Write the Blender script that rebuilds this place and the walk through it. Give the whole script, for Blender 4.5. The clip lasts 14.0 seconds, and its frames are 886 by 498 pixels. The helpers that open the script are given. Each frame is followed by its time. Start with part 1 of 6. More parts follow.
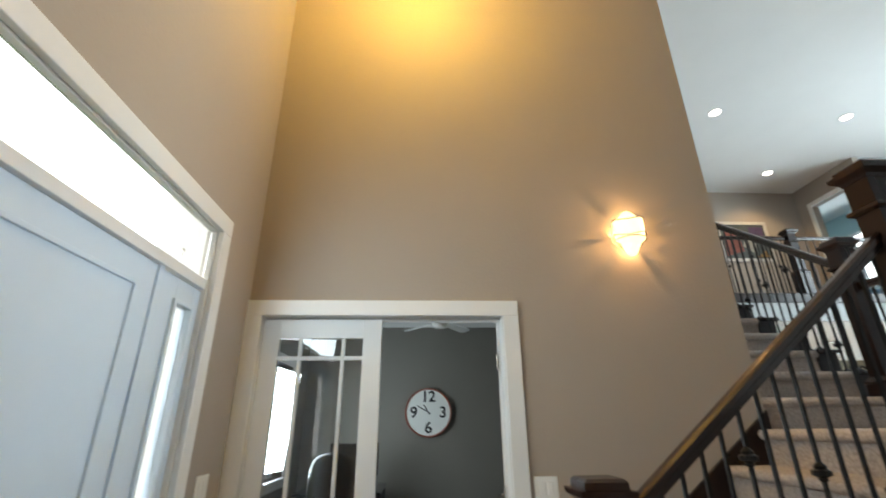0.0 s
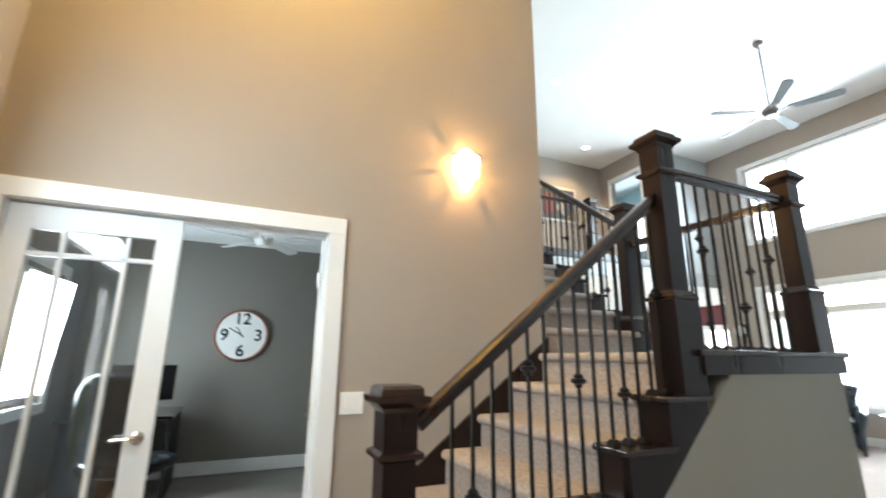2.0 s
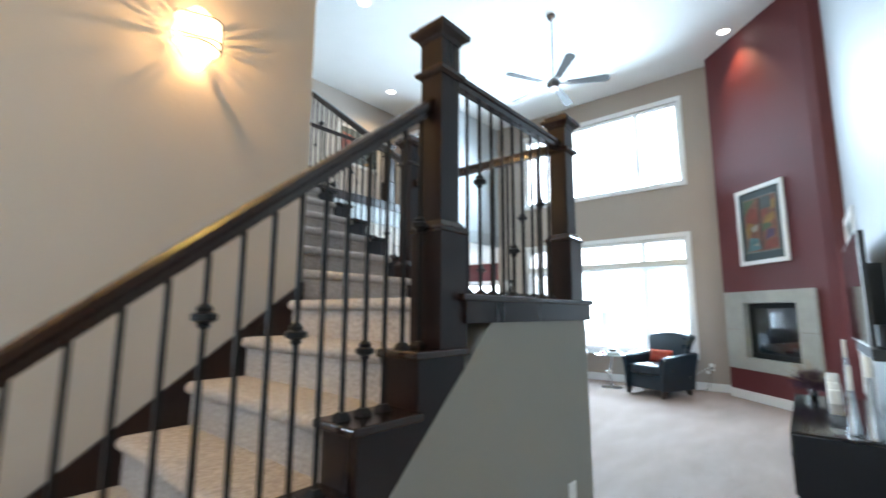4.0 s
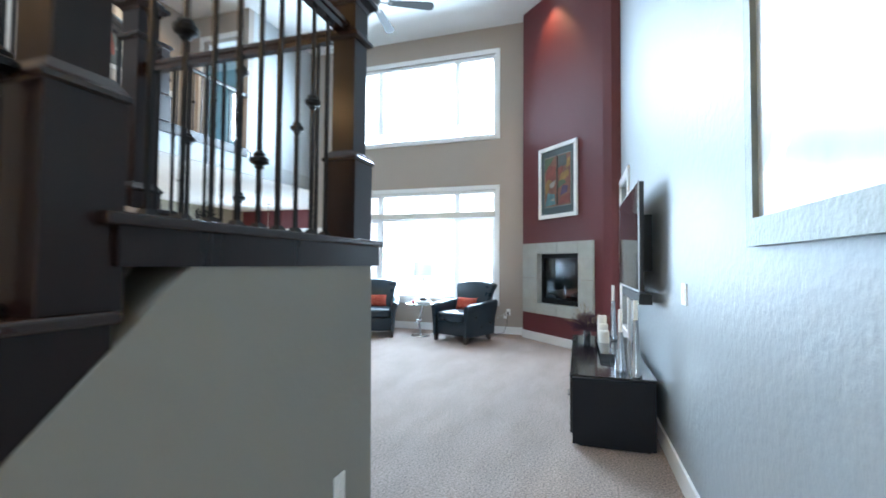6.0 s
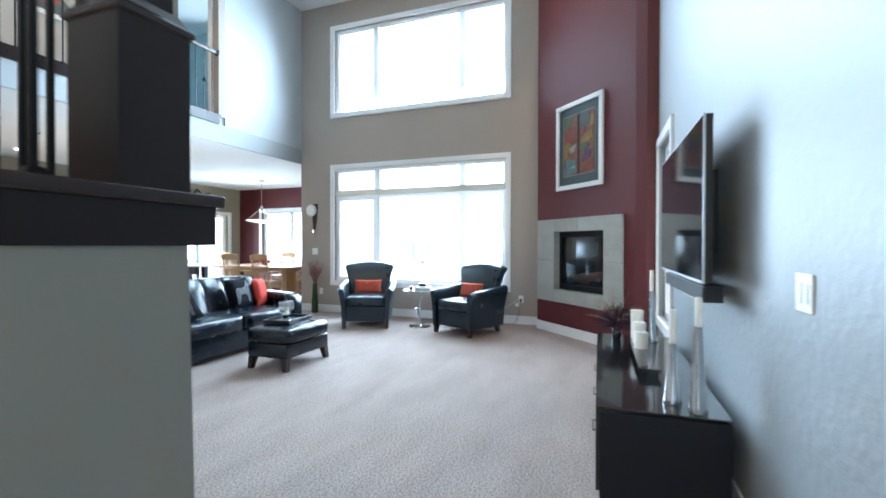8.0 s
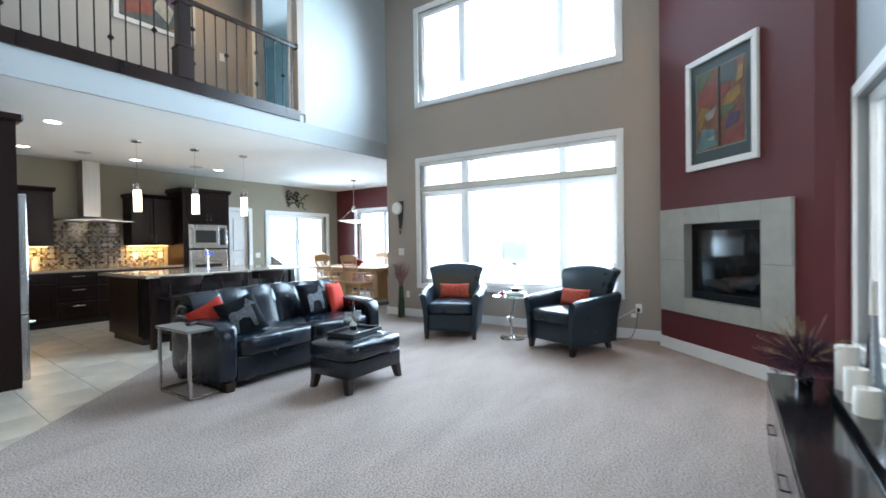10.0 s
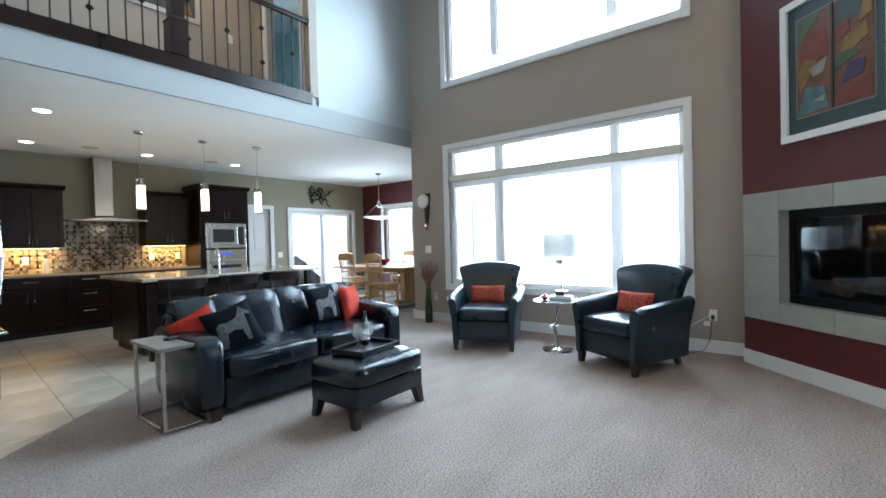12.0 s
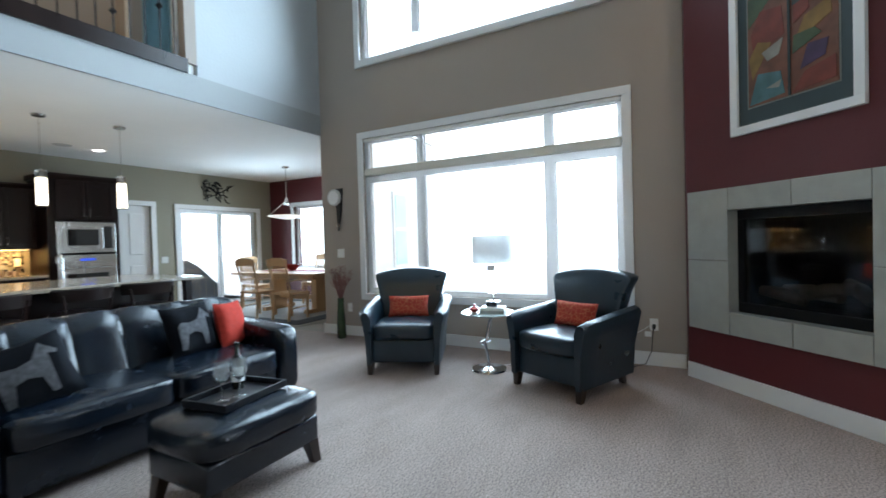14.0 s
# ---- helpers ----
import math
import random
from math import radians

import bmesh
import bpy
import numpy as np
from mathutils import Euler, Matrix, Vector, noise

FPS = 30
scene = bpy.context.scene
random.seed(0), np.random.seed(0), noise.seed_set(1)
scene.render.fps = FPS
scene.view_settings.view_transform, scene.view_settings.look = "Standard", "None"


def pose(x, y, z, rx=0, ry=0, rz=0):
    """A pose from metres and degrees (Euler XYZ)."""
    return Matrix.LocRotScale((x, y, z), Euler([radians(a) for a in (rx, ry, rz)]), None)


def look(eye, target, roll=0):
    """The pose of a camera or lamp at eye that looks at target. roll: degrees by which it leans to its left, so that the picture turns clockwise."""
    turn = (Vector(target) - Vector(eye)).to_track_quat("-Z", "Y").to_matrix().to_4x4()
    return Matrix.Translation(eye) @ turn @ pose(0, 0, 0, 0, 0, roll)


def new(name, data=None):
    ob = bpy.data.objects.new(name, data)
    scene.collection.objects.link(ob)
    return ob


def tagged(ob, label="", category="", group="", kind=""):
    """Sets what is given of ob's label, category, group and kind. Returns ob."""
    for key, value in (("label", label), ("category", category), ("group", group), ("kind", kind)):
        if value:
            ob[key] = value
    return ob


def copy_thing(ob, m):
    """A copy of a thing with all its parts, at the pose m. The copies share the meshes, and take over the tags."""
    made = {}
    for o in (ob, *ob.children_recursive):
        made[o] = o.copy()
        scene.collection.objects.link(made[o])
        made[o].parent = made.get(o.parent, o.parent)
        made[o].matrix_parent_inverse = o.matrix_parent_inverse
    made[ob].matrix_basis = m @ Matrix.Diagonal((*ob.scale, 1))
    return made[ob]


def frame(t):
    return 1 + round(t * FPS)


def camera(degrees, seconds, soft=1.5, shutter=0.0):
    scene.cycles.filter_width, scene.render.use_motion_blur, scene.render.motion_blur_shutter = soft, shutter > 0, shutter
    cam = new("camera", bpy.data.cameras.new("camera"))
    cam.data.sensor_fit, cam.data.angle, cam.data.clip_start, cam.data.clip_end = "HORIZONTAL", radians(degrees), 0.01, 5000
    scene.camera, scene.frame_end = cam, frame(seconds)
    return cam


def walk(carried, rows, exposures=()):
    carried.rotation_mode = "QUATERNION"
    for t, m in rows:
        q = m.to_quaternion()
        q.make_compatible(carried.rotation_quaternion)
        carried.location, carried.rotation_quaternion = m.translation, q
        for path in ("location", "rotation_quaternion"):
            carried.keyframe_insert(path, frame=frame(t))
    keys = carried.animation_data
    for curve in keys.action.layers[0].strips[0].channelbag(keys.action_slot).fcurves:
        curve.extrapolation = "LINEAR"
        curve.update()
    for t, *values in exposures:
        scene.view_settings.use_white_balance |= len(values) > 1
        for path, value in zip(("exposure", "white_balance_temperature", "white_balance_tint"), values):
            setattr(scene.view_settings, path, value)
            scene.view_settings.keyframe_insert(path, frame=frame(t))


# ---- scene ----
cam = camera(90.0, 14.0, 1.6, 0.7)
PATH = [
    (0, (-0.254, -0.15, 1.373), (-0.157, 1.704, 2.116), -0.6),
    (0.5, (-0.234, -0.131, 1.355), (-0.005, 1.739, 2.026), -0.2),
    (1, (-0.224, -0.101, 1.339), (0.18, 1.763, 1.939), 0.0),
    (1.5, (-0.205, -0.071, 1.322), (0.387, 1.763, 1.857), 0.2),
    (2, (-0.162, -0.016, 1.302), (0.633, 1.757, 1.777), 0.5),
    (2.5, (-0.05, 0.066, 1.28), (0.917, 1.764, 1.706), 0.4),
    (3, (0.103, 0.15, 1.273), (1.234, 1.757, 1.646), 0.6),
    (3.5, (0.265, 0.237, 1.269), (1.569, 1.718, 1.596), 0.5),
    (4, (0.436, 0.356, 1.278), (1.939, 1.645, 1.558), 0.3),
    (6.5, (1.371, 0.494, 1.238), (3.286, 1.070, 1.271), 0.5),
    (7, (1.658, 0.513, 1.235), (3.572, 1.093, 1.242), 0.5),
    (7.5, (1.927, 0.509, 1.242), (3.822, 1.148, 1.231), 0.2),
    (8, (2.178, 0.547, 1.237), (4.046, 1.261, 1.219), 0.1),
    (8.5, (2.409, 0.585, 1.239), (4.235, 1.402, 1.223), -0.1),
    (9, (2.654, 0.621, 1.257), (4.421, 1.557, 1.239), -0.4),
    (11.5, (3.551, 1.092, 1.246), (5.116, 2.337, 1.211), -1.3),
    (12, (3.73, 1.202, 1.235), (5.295, 2.446, 1.201), -1.5),
    (12.5, (3.888, 1.327, 1.233), (5.488, 2.526, 1.198), -1.6),
    (13, (4.061, 1.446, 1.23), (5.712, 2.574, 1.2), -1.7),
    (13.5, (4.248, 1.519, 1.243), (5.946, 2.576, 1.21), -1.7),
    (14, (4.426, 1.602, 1.248), (6.179, 2.563, 1.211), -1.6),
]
walk(cam, [(t, look(eye, target, roll)) for t, eye, target, roll in PATH],
     exposures=[(0, -0.18, 7050, 12), (1.0, 0.3, 7000, 12), (2.0, 0.74, 6850, 12), (3.0, 0.76, 6550, 11.5), (4.0, 0.58, 6080, 10), (6.5, 0.52, 5850, 10), (8.0, 0.45, 5850, 10), (9.0, 0.33, 5950, 11), (11.5, -0.03, 6100, 10.5), (12.5, -0.28, 6100, 9.5), (14.0, -0.45, 6100, 9.5)])

# ---------------------------------------------------------------- world and light
world = bpy.data.worlds.new("world")
scene.world = world
world.use_nodes = True
wn = world.node_tree
sky = wn.nodes.new("ShaderNodeTexSky")
sky.sky_type, sky.sun_disc = "NISHITA", False
sky.sun_elevation, sky.sun_rotation = radians(50), radians(150)
wn.nodes["Background"].inputs[1].default_value = 0.15
wn.links.new(sky.outputs[0], wn.nodes["Background"].inputs[0])


def lamp(name, kind, energy, colour, m, size=0.1, size_y=0.0, spot=60.0, blend=0.5, spread=180.0):
    data = bpy.data.lights.new(name, kind)
    data.energy, data.color = energy, colour
    if kind == "AREA":
        data.shape, data.size, data.size_y = "RECTANGLE", size, size_y or size
        data.spread = radians(spread)
    elif kind == "SUN":
        data.angle = size
    else:
        data.shadow_soft_size = size
        if kind == "SPOT":
            data.spot_size, data.spot_blend = radians(spot), blend
    ob = new(name, data)
    ob.matrix_world = m
    return ob


DAY, WARM = (0.66, 0.86, 1.0), (1.0, 0.64, 0.13)
lamp("sun", "SUN", 1.0, (1.0, 0.96, 0.9), look((0, 0, 30), (-2, 11, 0)), radians(12))
# daylight in the window openings
lamp("day_great_low", "AREA", 225, DAY, look((9.0, 3.72, 1.6), (0, 3.72, 1.3)), 3.1, 2.0, spread=130)
lamp("day_great_high", "AREA", 255, DAY, look((9.0, 3.72, 4.4), (0, 3.72, 2.2)), 3.1, 1.5, spread=140)
lamp("day_patio", "AREA", 72, DAY, look((10.5, 10.3, 1.1), (10.5, 0, 0.4)), 1.8, 1.9, spread=125)
lamp("day_dining", "AREA", 85, DAY, look((11.75, 8.7, 1.4), (0, 8.7, 0.0)), 1.7, 1.4, spread=125)
lamp("day_transom", "AREA", 34, DAY, look((-1.27, 1.05, 2.2), (3, 1.05, 1.7)), 1.8, 0.26)
lamp("day_office", "AREA", 36, DAY, look((-1.72, 4.85, 1.45), (1, 4.6, 1.2)), 0.8, 1.0)
# electric light
lamp("entry_pendant_lamp", "POINT", 102, WARM, pose(-0.3, 1.85, 4.75), 0.10)
# Fill lamp at an unseen, added window, to brighten the bedroom.
lamp("bedroom_fill", "AREA", 30, DAY, look((9.05, 7.7, 4.6), (7, 7.4, 4.2)), 1.3, 1.1)
lamp("can_loft", "SPOT", 70, (1.0, 0.72, 0.36), look((6.12, 6.63, 5.63), (6.12, 7.1, 3.2)), 0.05, 0, 120, 0.7)
lamp("can_red", "SPOT", 90, (1.0, 0.6, 0.3), look((8.16, 1.2, 5.6), (8.3, 0.9, 2.0)), 0.05, 0, 80, 0.8)

# ---------------------------------------------------------------- materials


def mat(name, base, rough=0.6, metal=0.0, var=0.08, scale=3.0, bump=0.0, bump_scale=60.0, emit=None, power=0.0,
        alpha=1.0, transmit=0.0, coat=0.0, spec=0.5, tint=None, island=0.0, stretch=(1, 1, 1)):
    m = bpy.data.materials.new(name)
    m.use_nodes = True
    n, l = m.node_tree.nodes, m.node_tree.links
    b = n["Principled BSDF"]
    b.inputs["Roughness"].default_value = rough
    b.inputs["Metallic"].default_value = metal
    b.inputs["Transmission Weight"].default_value = transmit
    b.inputs["Coat Weight"].default_value = coat
    b.inputs["Specular IOR Level"].default_value = spec
    b.inputs["Alpha"].default_value = alpha
    b.inputs["Base Color"].default_value = (*base, 1)
    if emit:
        b.inputs["Emission Color"].default_value = (*emit, 1)
        b.inputs["Emission Strength"].default_value = power
    tc = n.new("ShaderNodeTexCoord")
    mp = n.new("ShaderNodeMapping")
    mp.inputs["Scale"].default_value = stretch
    l.new(tc.outputs["Object"], mp.inputs[0])
    if var:
        t = n.new("ShaderNodeTexNoise")
        t.inputs["Scale"].default_value, t.inputs["Detail"].default_value = scale, 5
        l.new(mp.outputs[0], t.inputs["Vector"])
        mix = n.new("ShaderNodeMixRGB")
        dark = [c * (1 - 2 * var) for c in base]
        lite = tint or [min(1, c * (1 + 2 * var)) for c in base]
        mix.inputs[1].default_value, mix.inputs[2].default_value = (*dark, 1), (*lite, 1)
        l.new(t.outputs[0], mix.inputs[0])
        out = mix.outputs[0]
        if island:
            oi = n.new("ShaderNodeObjectInfo")
            hs = n.new("ShaderNodeHueSaturation")
            mr = n.new("ShaderNodeMapRange")
            mr.inputs["To Min"].default_value, mr.inputs["To Max"].default_value = 1 - island, 1 + island
            l.new(oi.outputs["Random"], mr.inputs[0])
            l.new(mr.outputs[0], hs.inputs["Value"])
            l.new(out, hs.inputs["Color"])
            out = hs.outputs[0]
        l.new(out, b.inputs["Base Color"])
        rr = n.new("ShaderNodeMapRange")
        rr.inputs["To Min"].default_value, rr.inputs["To Max"].default_value = max(0, rough - 0.08), min(1, rough + 0.08)
        l.new(t.outputs[0], rr.inputs[0])
        l.new(rr.outputs[0], b.inputs["Roughness"])
    if bump:
        t2 = n.new("ShaderNodeTexNoise")
        t2.inputs["Scale"].default_value, t2.inputs["Detail"].default_value = bump_scale, 4
        l.new(mp.outputs[0], t2.inputs["Vector"])
        bp = n.new("ShaderNodeBump")
        bp.inputs["Strength"].default_value, bp.inputs["Distance"].default_value = bump, 0.01
        l.new(t2.outputs[0], bp.inputs["Height"])
        l.new(bp.outputs[0], b.inputs["Normal"])
    return m


M_TAUPE = mat("taupe_wall_paint", (0.385, 0.33, 0.282), 0.75, var=0.03, scale=1.5, bump=0.12, bump_scale=45)
# Taupe again, darker: the kitchen's dimmer light is put into the colour.
M_TAUPE_DIM = mat("dimmed_taupe_paint", (0.29, 0.265, 0.20), 0.75, var=0.03, scale=1.5, bump=0.12, bump_scale=45)
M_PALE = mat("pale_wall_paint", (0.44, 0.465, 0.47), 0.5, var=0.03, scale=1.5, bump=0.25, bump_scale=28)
# Same pale paint with knockdown texture, darkened to hold the wall's shade.
M_PALE_DIM = mat("dimmed_pale_knockdown_paint", (0.285, 0.305, 0.315), 0.5, var=0.04, scale=1.5, bump=0.35, bump_scale=24)
M_RED = mat("red_wall_paint", (0.10, 0.014, 0.017), 0.55, var=0.06, scale=1.5, bump=0.12, bump_scale=45)
M_OFFICE = mat("charcoal_wall_paint", (0.20, 0.185, 0.163), 0.75, var=0.04, scale=2, bump=0.1, bump_scale=45)
M_TEAL = mat("turquoise_wall_paint", (0.42, 0.55, 0.57), 0.75, var=0.04, scale=2)
M_CEIL = mat("white_ceiling", (0.82, 0.82, 0.80), 0.85, var=0.02, scale=2, bump=0.2, bump_scale=90)
M_TRIM = mat("white_trim_paint", (0.80, 0.80, 0.79), 0.35, var=0.02, scale=4)
# White door with the blue cast of skylight put into its colour.
M_DOOR = mat("blue_cast_door_paint", (0.64, 0.755, 0.88), 0.4, var=0.02, scale=4)
M_CARPET = mat("beige_carpet", (0.318, 0.254, 0.228), 0.95, var=0.0, bump=0.7, bump_scale=140)


def pile(m, base, fine, streak):
    """Carpet colour: fine tuft speckle over soft vacuum streaks."""
    n, l = m.node_tree.nodes, m.node_tree.links
    tc = n.new("ShaderNodeTexCoord")
    a, b, mp = n.new("ShaderNodeTexNoise"), n.new("ShaderNodeTexNoise"), n.new("ShaderNodeMapping")
    a.inputs["Scale"].default_value, a.inputs["Detail"].default_value = 88, 4
    b.inputs["Scale"].default_value, b.inputs["Detail"].default_value = 1.6, 4
    mp.inputs["Scale"].default_value, mp.inputs["Rotation"].default_value = (1, 2.6, 1), (0, 0, 0.5)
    l.new(tc.outputs["Object"], a.inputs["Vector"])
    l.new(tc.outputs["Object"], mp.inputs[0])
    l.new(mp.outputs[0], b.inputs["Vector"])
    ra, rb, mul = n.new("ShaderNodeMapRange"), n.new("ShaderNodeMapRange"), n.new("ShaderNodeMath")
    for r, amp in ((ra, fine), (rb, streak)):
        r.inputs["From Min"].default_value, r.inputs["From Max"].default_value = 0.3, 0.7
        r.inputs["To Min"].default_value, r.inputs["To Max"].default_value = 1 - amp, 1 + amp
    l.new(a.outputs[0], ra.inputs[0])
    l.new(b.outputs[0], rb.inputs[0])
    mul.operation = "MULTIPLY"
    l.new(ra.outputs[0], mul.inputs[0])
    l.new(rb.outputs[0], mul.inputs[1])
    hs = n.new("ShaderNodeHueSaturation")
    hs.inputs["Color"].default_value = (*base, 1)
    l.new(mul.outputs[0], hs.inputs["Value"])
    l.new(hs.outputs[0], n["Principled BSDF"].inputs["Base Color"])


pile(M_CARPET, (0.318, 0.254, 0.228), 0.55, 0.11)
M_STEPCARPET = mat("speckled_stair_carpet", (0.40, 0.343, 0.31), 0.95, var=0.34, scale=70, bump=0.8, bump_scale=180)
M_WOOD = mat("dark_espresso_wood", (0.012, 0.0046, 0.0034), 0.30, var=0.35, scale=9, spec=0.32, stretch=(1, 1, 0.12))
M_RAIL = mat("dark_brown_rail_wood", (0.022, 0.009, 0.006), 0.22, var=0.3, scale=9, spec=0.5)
M_IRON = mat("black_iron", (0.012, 0.011, 0.011), 0.45, 0.6, var=0.1, scale=30)
M_LEATHER = mat("black_leather", (0.0045, 0.0086, 0.0158), 0.25, var=0.2, scale=6, bump=0.15, bump_scale=42, spec=0.5)
# Black leather for the chairs, with bluish window light put into the colour.
M_CHAIR = mat("lit_black_leather", (0.009, 0.022, 0.035), 0.3, var=0.12, scale=6, bump=0.09, bump_scale=42, spec=0.46)
M_BLACK = mat("black_lacquer", (0.008, 0.008, 0.009), 0.16, var=0.05, coat=0.5)
M_BLACKMATT = mat("matt_black", (0.012, 0.012, 0.013), 0.6, var=0.1)
M_STEEL = mat("brushed_steel", (0.53, 0.52, 0.505), 0.25, 1.0, var=0.06, scale=30, stretch=(1, 1, 0.05))
M_CHROME = mat("chrome", (0.75, 0.75, 0.76), 0.08, 1.0, var=0)
M_NICKEL = mat("satin_nickel", (0.55, 0.52, 0.48), 0.25, 1.0, var=0.04)
M_GLASS = mat("clear_glass", (0.97, 0.98, 0.98), 0.02, transmit=1.0, var=0)
M_PANE = mat("window_pane_glass", (0.97, 0.98, 0.98), 0.0, transmit=1.0, var=0)
M_TILE = mat("beige_floor_tile", (0.50, 0.435, 0.36), 0.32, var=0.34, scale=3.2, island=0.10, bump=0.06, bump_scale=12, stretch=(1, 0.35, 1))
M_GROUT = mat("grey_grout", (0.25, 0.23, 0.2), 0.9, var=0.1)
M_ORANGE = mat("orange_red_fabric", (0.36, 0.03, 0.018), 0.85, var=0.2, scale=25, bump=0.4, bump_scale=180, spec=0.15)
M_GREYFAB = mat("charcoal_fabric", (0.008, 0.009, 0.012), 0.9, var=0.2, scale=30, bump=0.4, bump_scale=180, spec=0.1)
M_STONE = mat("grey_stone_surround", (0.345, 0.345, 0.31), 0.55, var=0.1, scale=7, bump=0.1, bump_scale=30, island=0.04)
M_GRANITE = mat("speckled_granite", (0.36, 0.31, 0.25), 0.15, var=0.4, scale=60, coat=0.3)
M_OAK = mat("honey_oak", (0.52, 0.32, 0.16), 0.4, var=0.18, scale=8, stretch=(1, 1, 0.15))
M_VINYL = mat("white_vinyl_frame", (0.84, 0.86, 0.87), 0.9, var=0.02, scale=4, transmit=0.5)
M_SIDE = mat("satin_black_board", (0.006, 0.007, 0.011), 0.38, var=0.1, spec=0.3)
M_WHITE = mat("white_plastic", (0.82, 0.82, 0.80), 0.4, var=0)
M_WAX = mat("white_wax", (0.85, 0.83, 0.78), 0.6, var=0.03)

# ---------------------------------------------------------------- mesh helpers


def link(name, bm, material, parent=None, label="", smooth=False):
    me = bpy.data.meshes.new(name)
    bmesh.ops.recalc_face_normals(bm, faces=bm.faces)
    if smooth:
        for f in bm.faces:
            f.smooth = True
    bm.to_mesh(me)
    bm.free()
    me.materials.append(material)
    if smooth:
        me.set_sharp_from_angle(angle=radians(40))
    ob = new(name, me)
    if parent:
        ob.parent = parent
    if label:
        ob["label"] = label
    return ob


def part(name, bm, material, parent, label="", smooth=False):
    return link(name, bm, material, parent, label, smooth)


def thing(name, label, category, m=None, group="", kind=""):
    ob = new(name)
    ob.empty_display_size = 0.1
    if m is not None:
        ob.matrix_world = m
    return tagged(ob, label, category, group, kind)


def box(x0, y0, z0, x1, y1, z1, bevel=0.0, seg=2, bm=None):
    out = bm or bmesh.new()
    made = bmesh.ops.create_cube(out, size=1)["verts"]
    for v in made:
        v.co = Vector((x0 + (v.co.x + 0.5) * (x1 - x0), y0 + (v.co.y + 0.5) * (y1 - y0), z0 + (v.co.z + 0.5) * (z1 - z0)))
    if bevel:
        edges = list({e for v in made for e in v.link_edges})
        bmesh.ops.bevel(out, geom=edges, offset=bevel, segments=seg, affect="EDGES", profile=0.5)
    return out


def prism(points, z0, z1, axis="z", bm=None):
    """A polygon pushed from z0 to z1 along an axis: z takes (x, y), y takes (x, z), x takes (y, z)."""
    out = bm or bmesh.new()

    def at(p, h):
        return {"z": (p[0], p[1], h), "y": (p[0], h, p[1]), "x": (h, p[0], p[1])}[axis]
    low = [out.verts.new(at(p, z0)) for p in points]
    top = [out.verts.new(at(p, z1)) for p in points]
    out.faces.new(low)
    out.faces.new(top)
    for i in range(len(points)):
        j = (i + 1) % len(points)
        out.faces.new((low[i], low[j], top[j], top[i]))
    return out


def lathe(profile, n=16, bm=None, at=(0, 0, 0), square=False):
    """Rings of (radius, height), closed at both ends."""
    out = bm or bmesh.new()
    n = 4 if square else n
    turn = math.pi / 4 if square else 0
    k = math.sqrt(2) if square else 1
    rings = []
    for r, z in profile:
        rings.append([out.verts.new((at[0] + k * max(r, 1e-4) * math.cos(turn + 2 * math.pi * i / n), at[1] + k * max(r, 1e-4) * math.sin(turn + 2 * math.pi * i / n), at[2] + z)) for i in range(n)])
    for a, b in zip(rings, rings[1:]):
        for i in range(n):
            j = (i + 1) % n
            out.faces.new((a[i], a[j], b[j], b[i]))
    out.faces.new(rings[0][::-1])
    out.faces.new(rings[-1])
    return out


def tube(points, r, n=8, bm=None):
    out = bm or bmesh.new()
    pts = [Vector(p) for p in points]
    rings = []
    for i, p in enumerate(pts):
        d = (pts[min(i + 1, len(pts) - 1)] - pts[max(i - 1, 0)]).normalized()
        side = d.cross(Vector((0, 0, 1)))
        side = side.normalized() if side.length > 1e-3 else Vector((1, 0, 0))
        up = side.cross(d).normalized()
        rr = r[i] if isinstance(r, (list, tuple)) else r
        rings.append([out.verts.new(p + rr * (math.cos(2 * math.pi * k / n) * side + math.sin(2 * math.pi * k / n) * up)) for k in range(n)])
    for a, b in zip(rings, rings[1:]):
        for k in range(n):
            j = (k + 1) % n
            out.faces.new((a[k], a[j], b[j], b[k]))
    out.faces.new(rings[0][::-1])
    out.faces.new(rings[-1])
    return out


def cushion(x0, y0, z0, x1, y1, z1, puff=0.04, n=10, power=4.0, crease=0.0, bm=None):
    """A soft block: a rounded box whose faces swell."""
    out = bm or bmesh.new()
    cx, cy, cz = (x0 + x1) / 2, (y0 + y1) / 2, (z0 + z1) / 2
    hx, hy, hz = (x1 - x0) / 2, (y1 - y0) / 2, (z1 - z0) / 2
    made = bmesh.ops.create_cube(out, size=2)["verts"]
    edges = list({e for v in made for e in v.link_edges})
    bmesh.ops.subdivide_edges(out, edges=edges, cuts=n, use_grid_fill=True)
    verts = list(out.verts)
    for v in verts:
        u = v.co.copy()
        k = (abs(u.x) ** power + abs(u.y) ** power + abs(u.z) ** power) ** (1 / power)
        s = u / max(k, 1e-6)
        w = noise.noise(Vector((u.x * 1.7 + cx, u.y * 1.7 + cy, u.z * 1.7 + cz))) * 0.25
        big = [1 + (puff / h) * (1 - abs(s[b]) ** 2) * (1 - abs(s[c]) ** 2) * (1 + w) * (abs(s[a]) > 0.6)
               for h, a, b, c in ((hx, 0, 1, 2), (hy, 1, 0, 2), (hz, 2, 0, 1))]
        v.co = Vector((cx + s.x * hx * big[0], cy + s.y * hy * big[1], cz + s.z * hz * big[2]))
        if crease:
            q = Vector((v.co.x * 9, v.co.y * 9, v.co.z * 14))
            v.co += s.normalized() * crease * (noise.noise(q) + 0.6 * noise.noise(q * 2.3))
    return out


def setting(name, bm, material, label, category="wall", smooth=False):
    return tagged(link(name, bm, material, smooth=smooth), label, category, kind="structure")


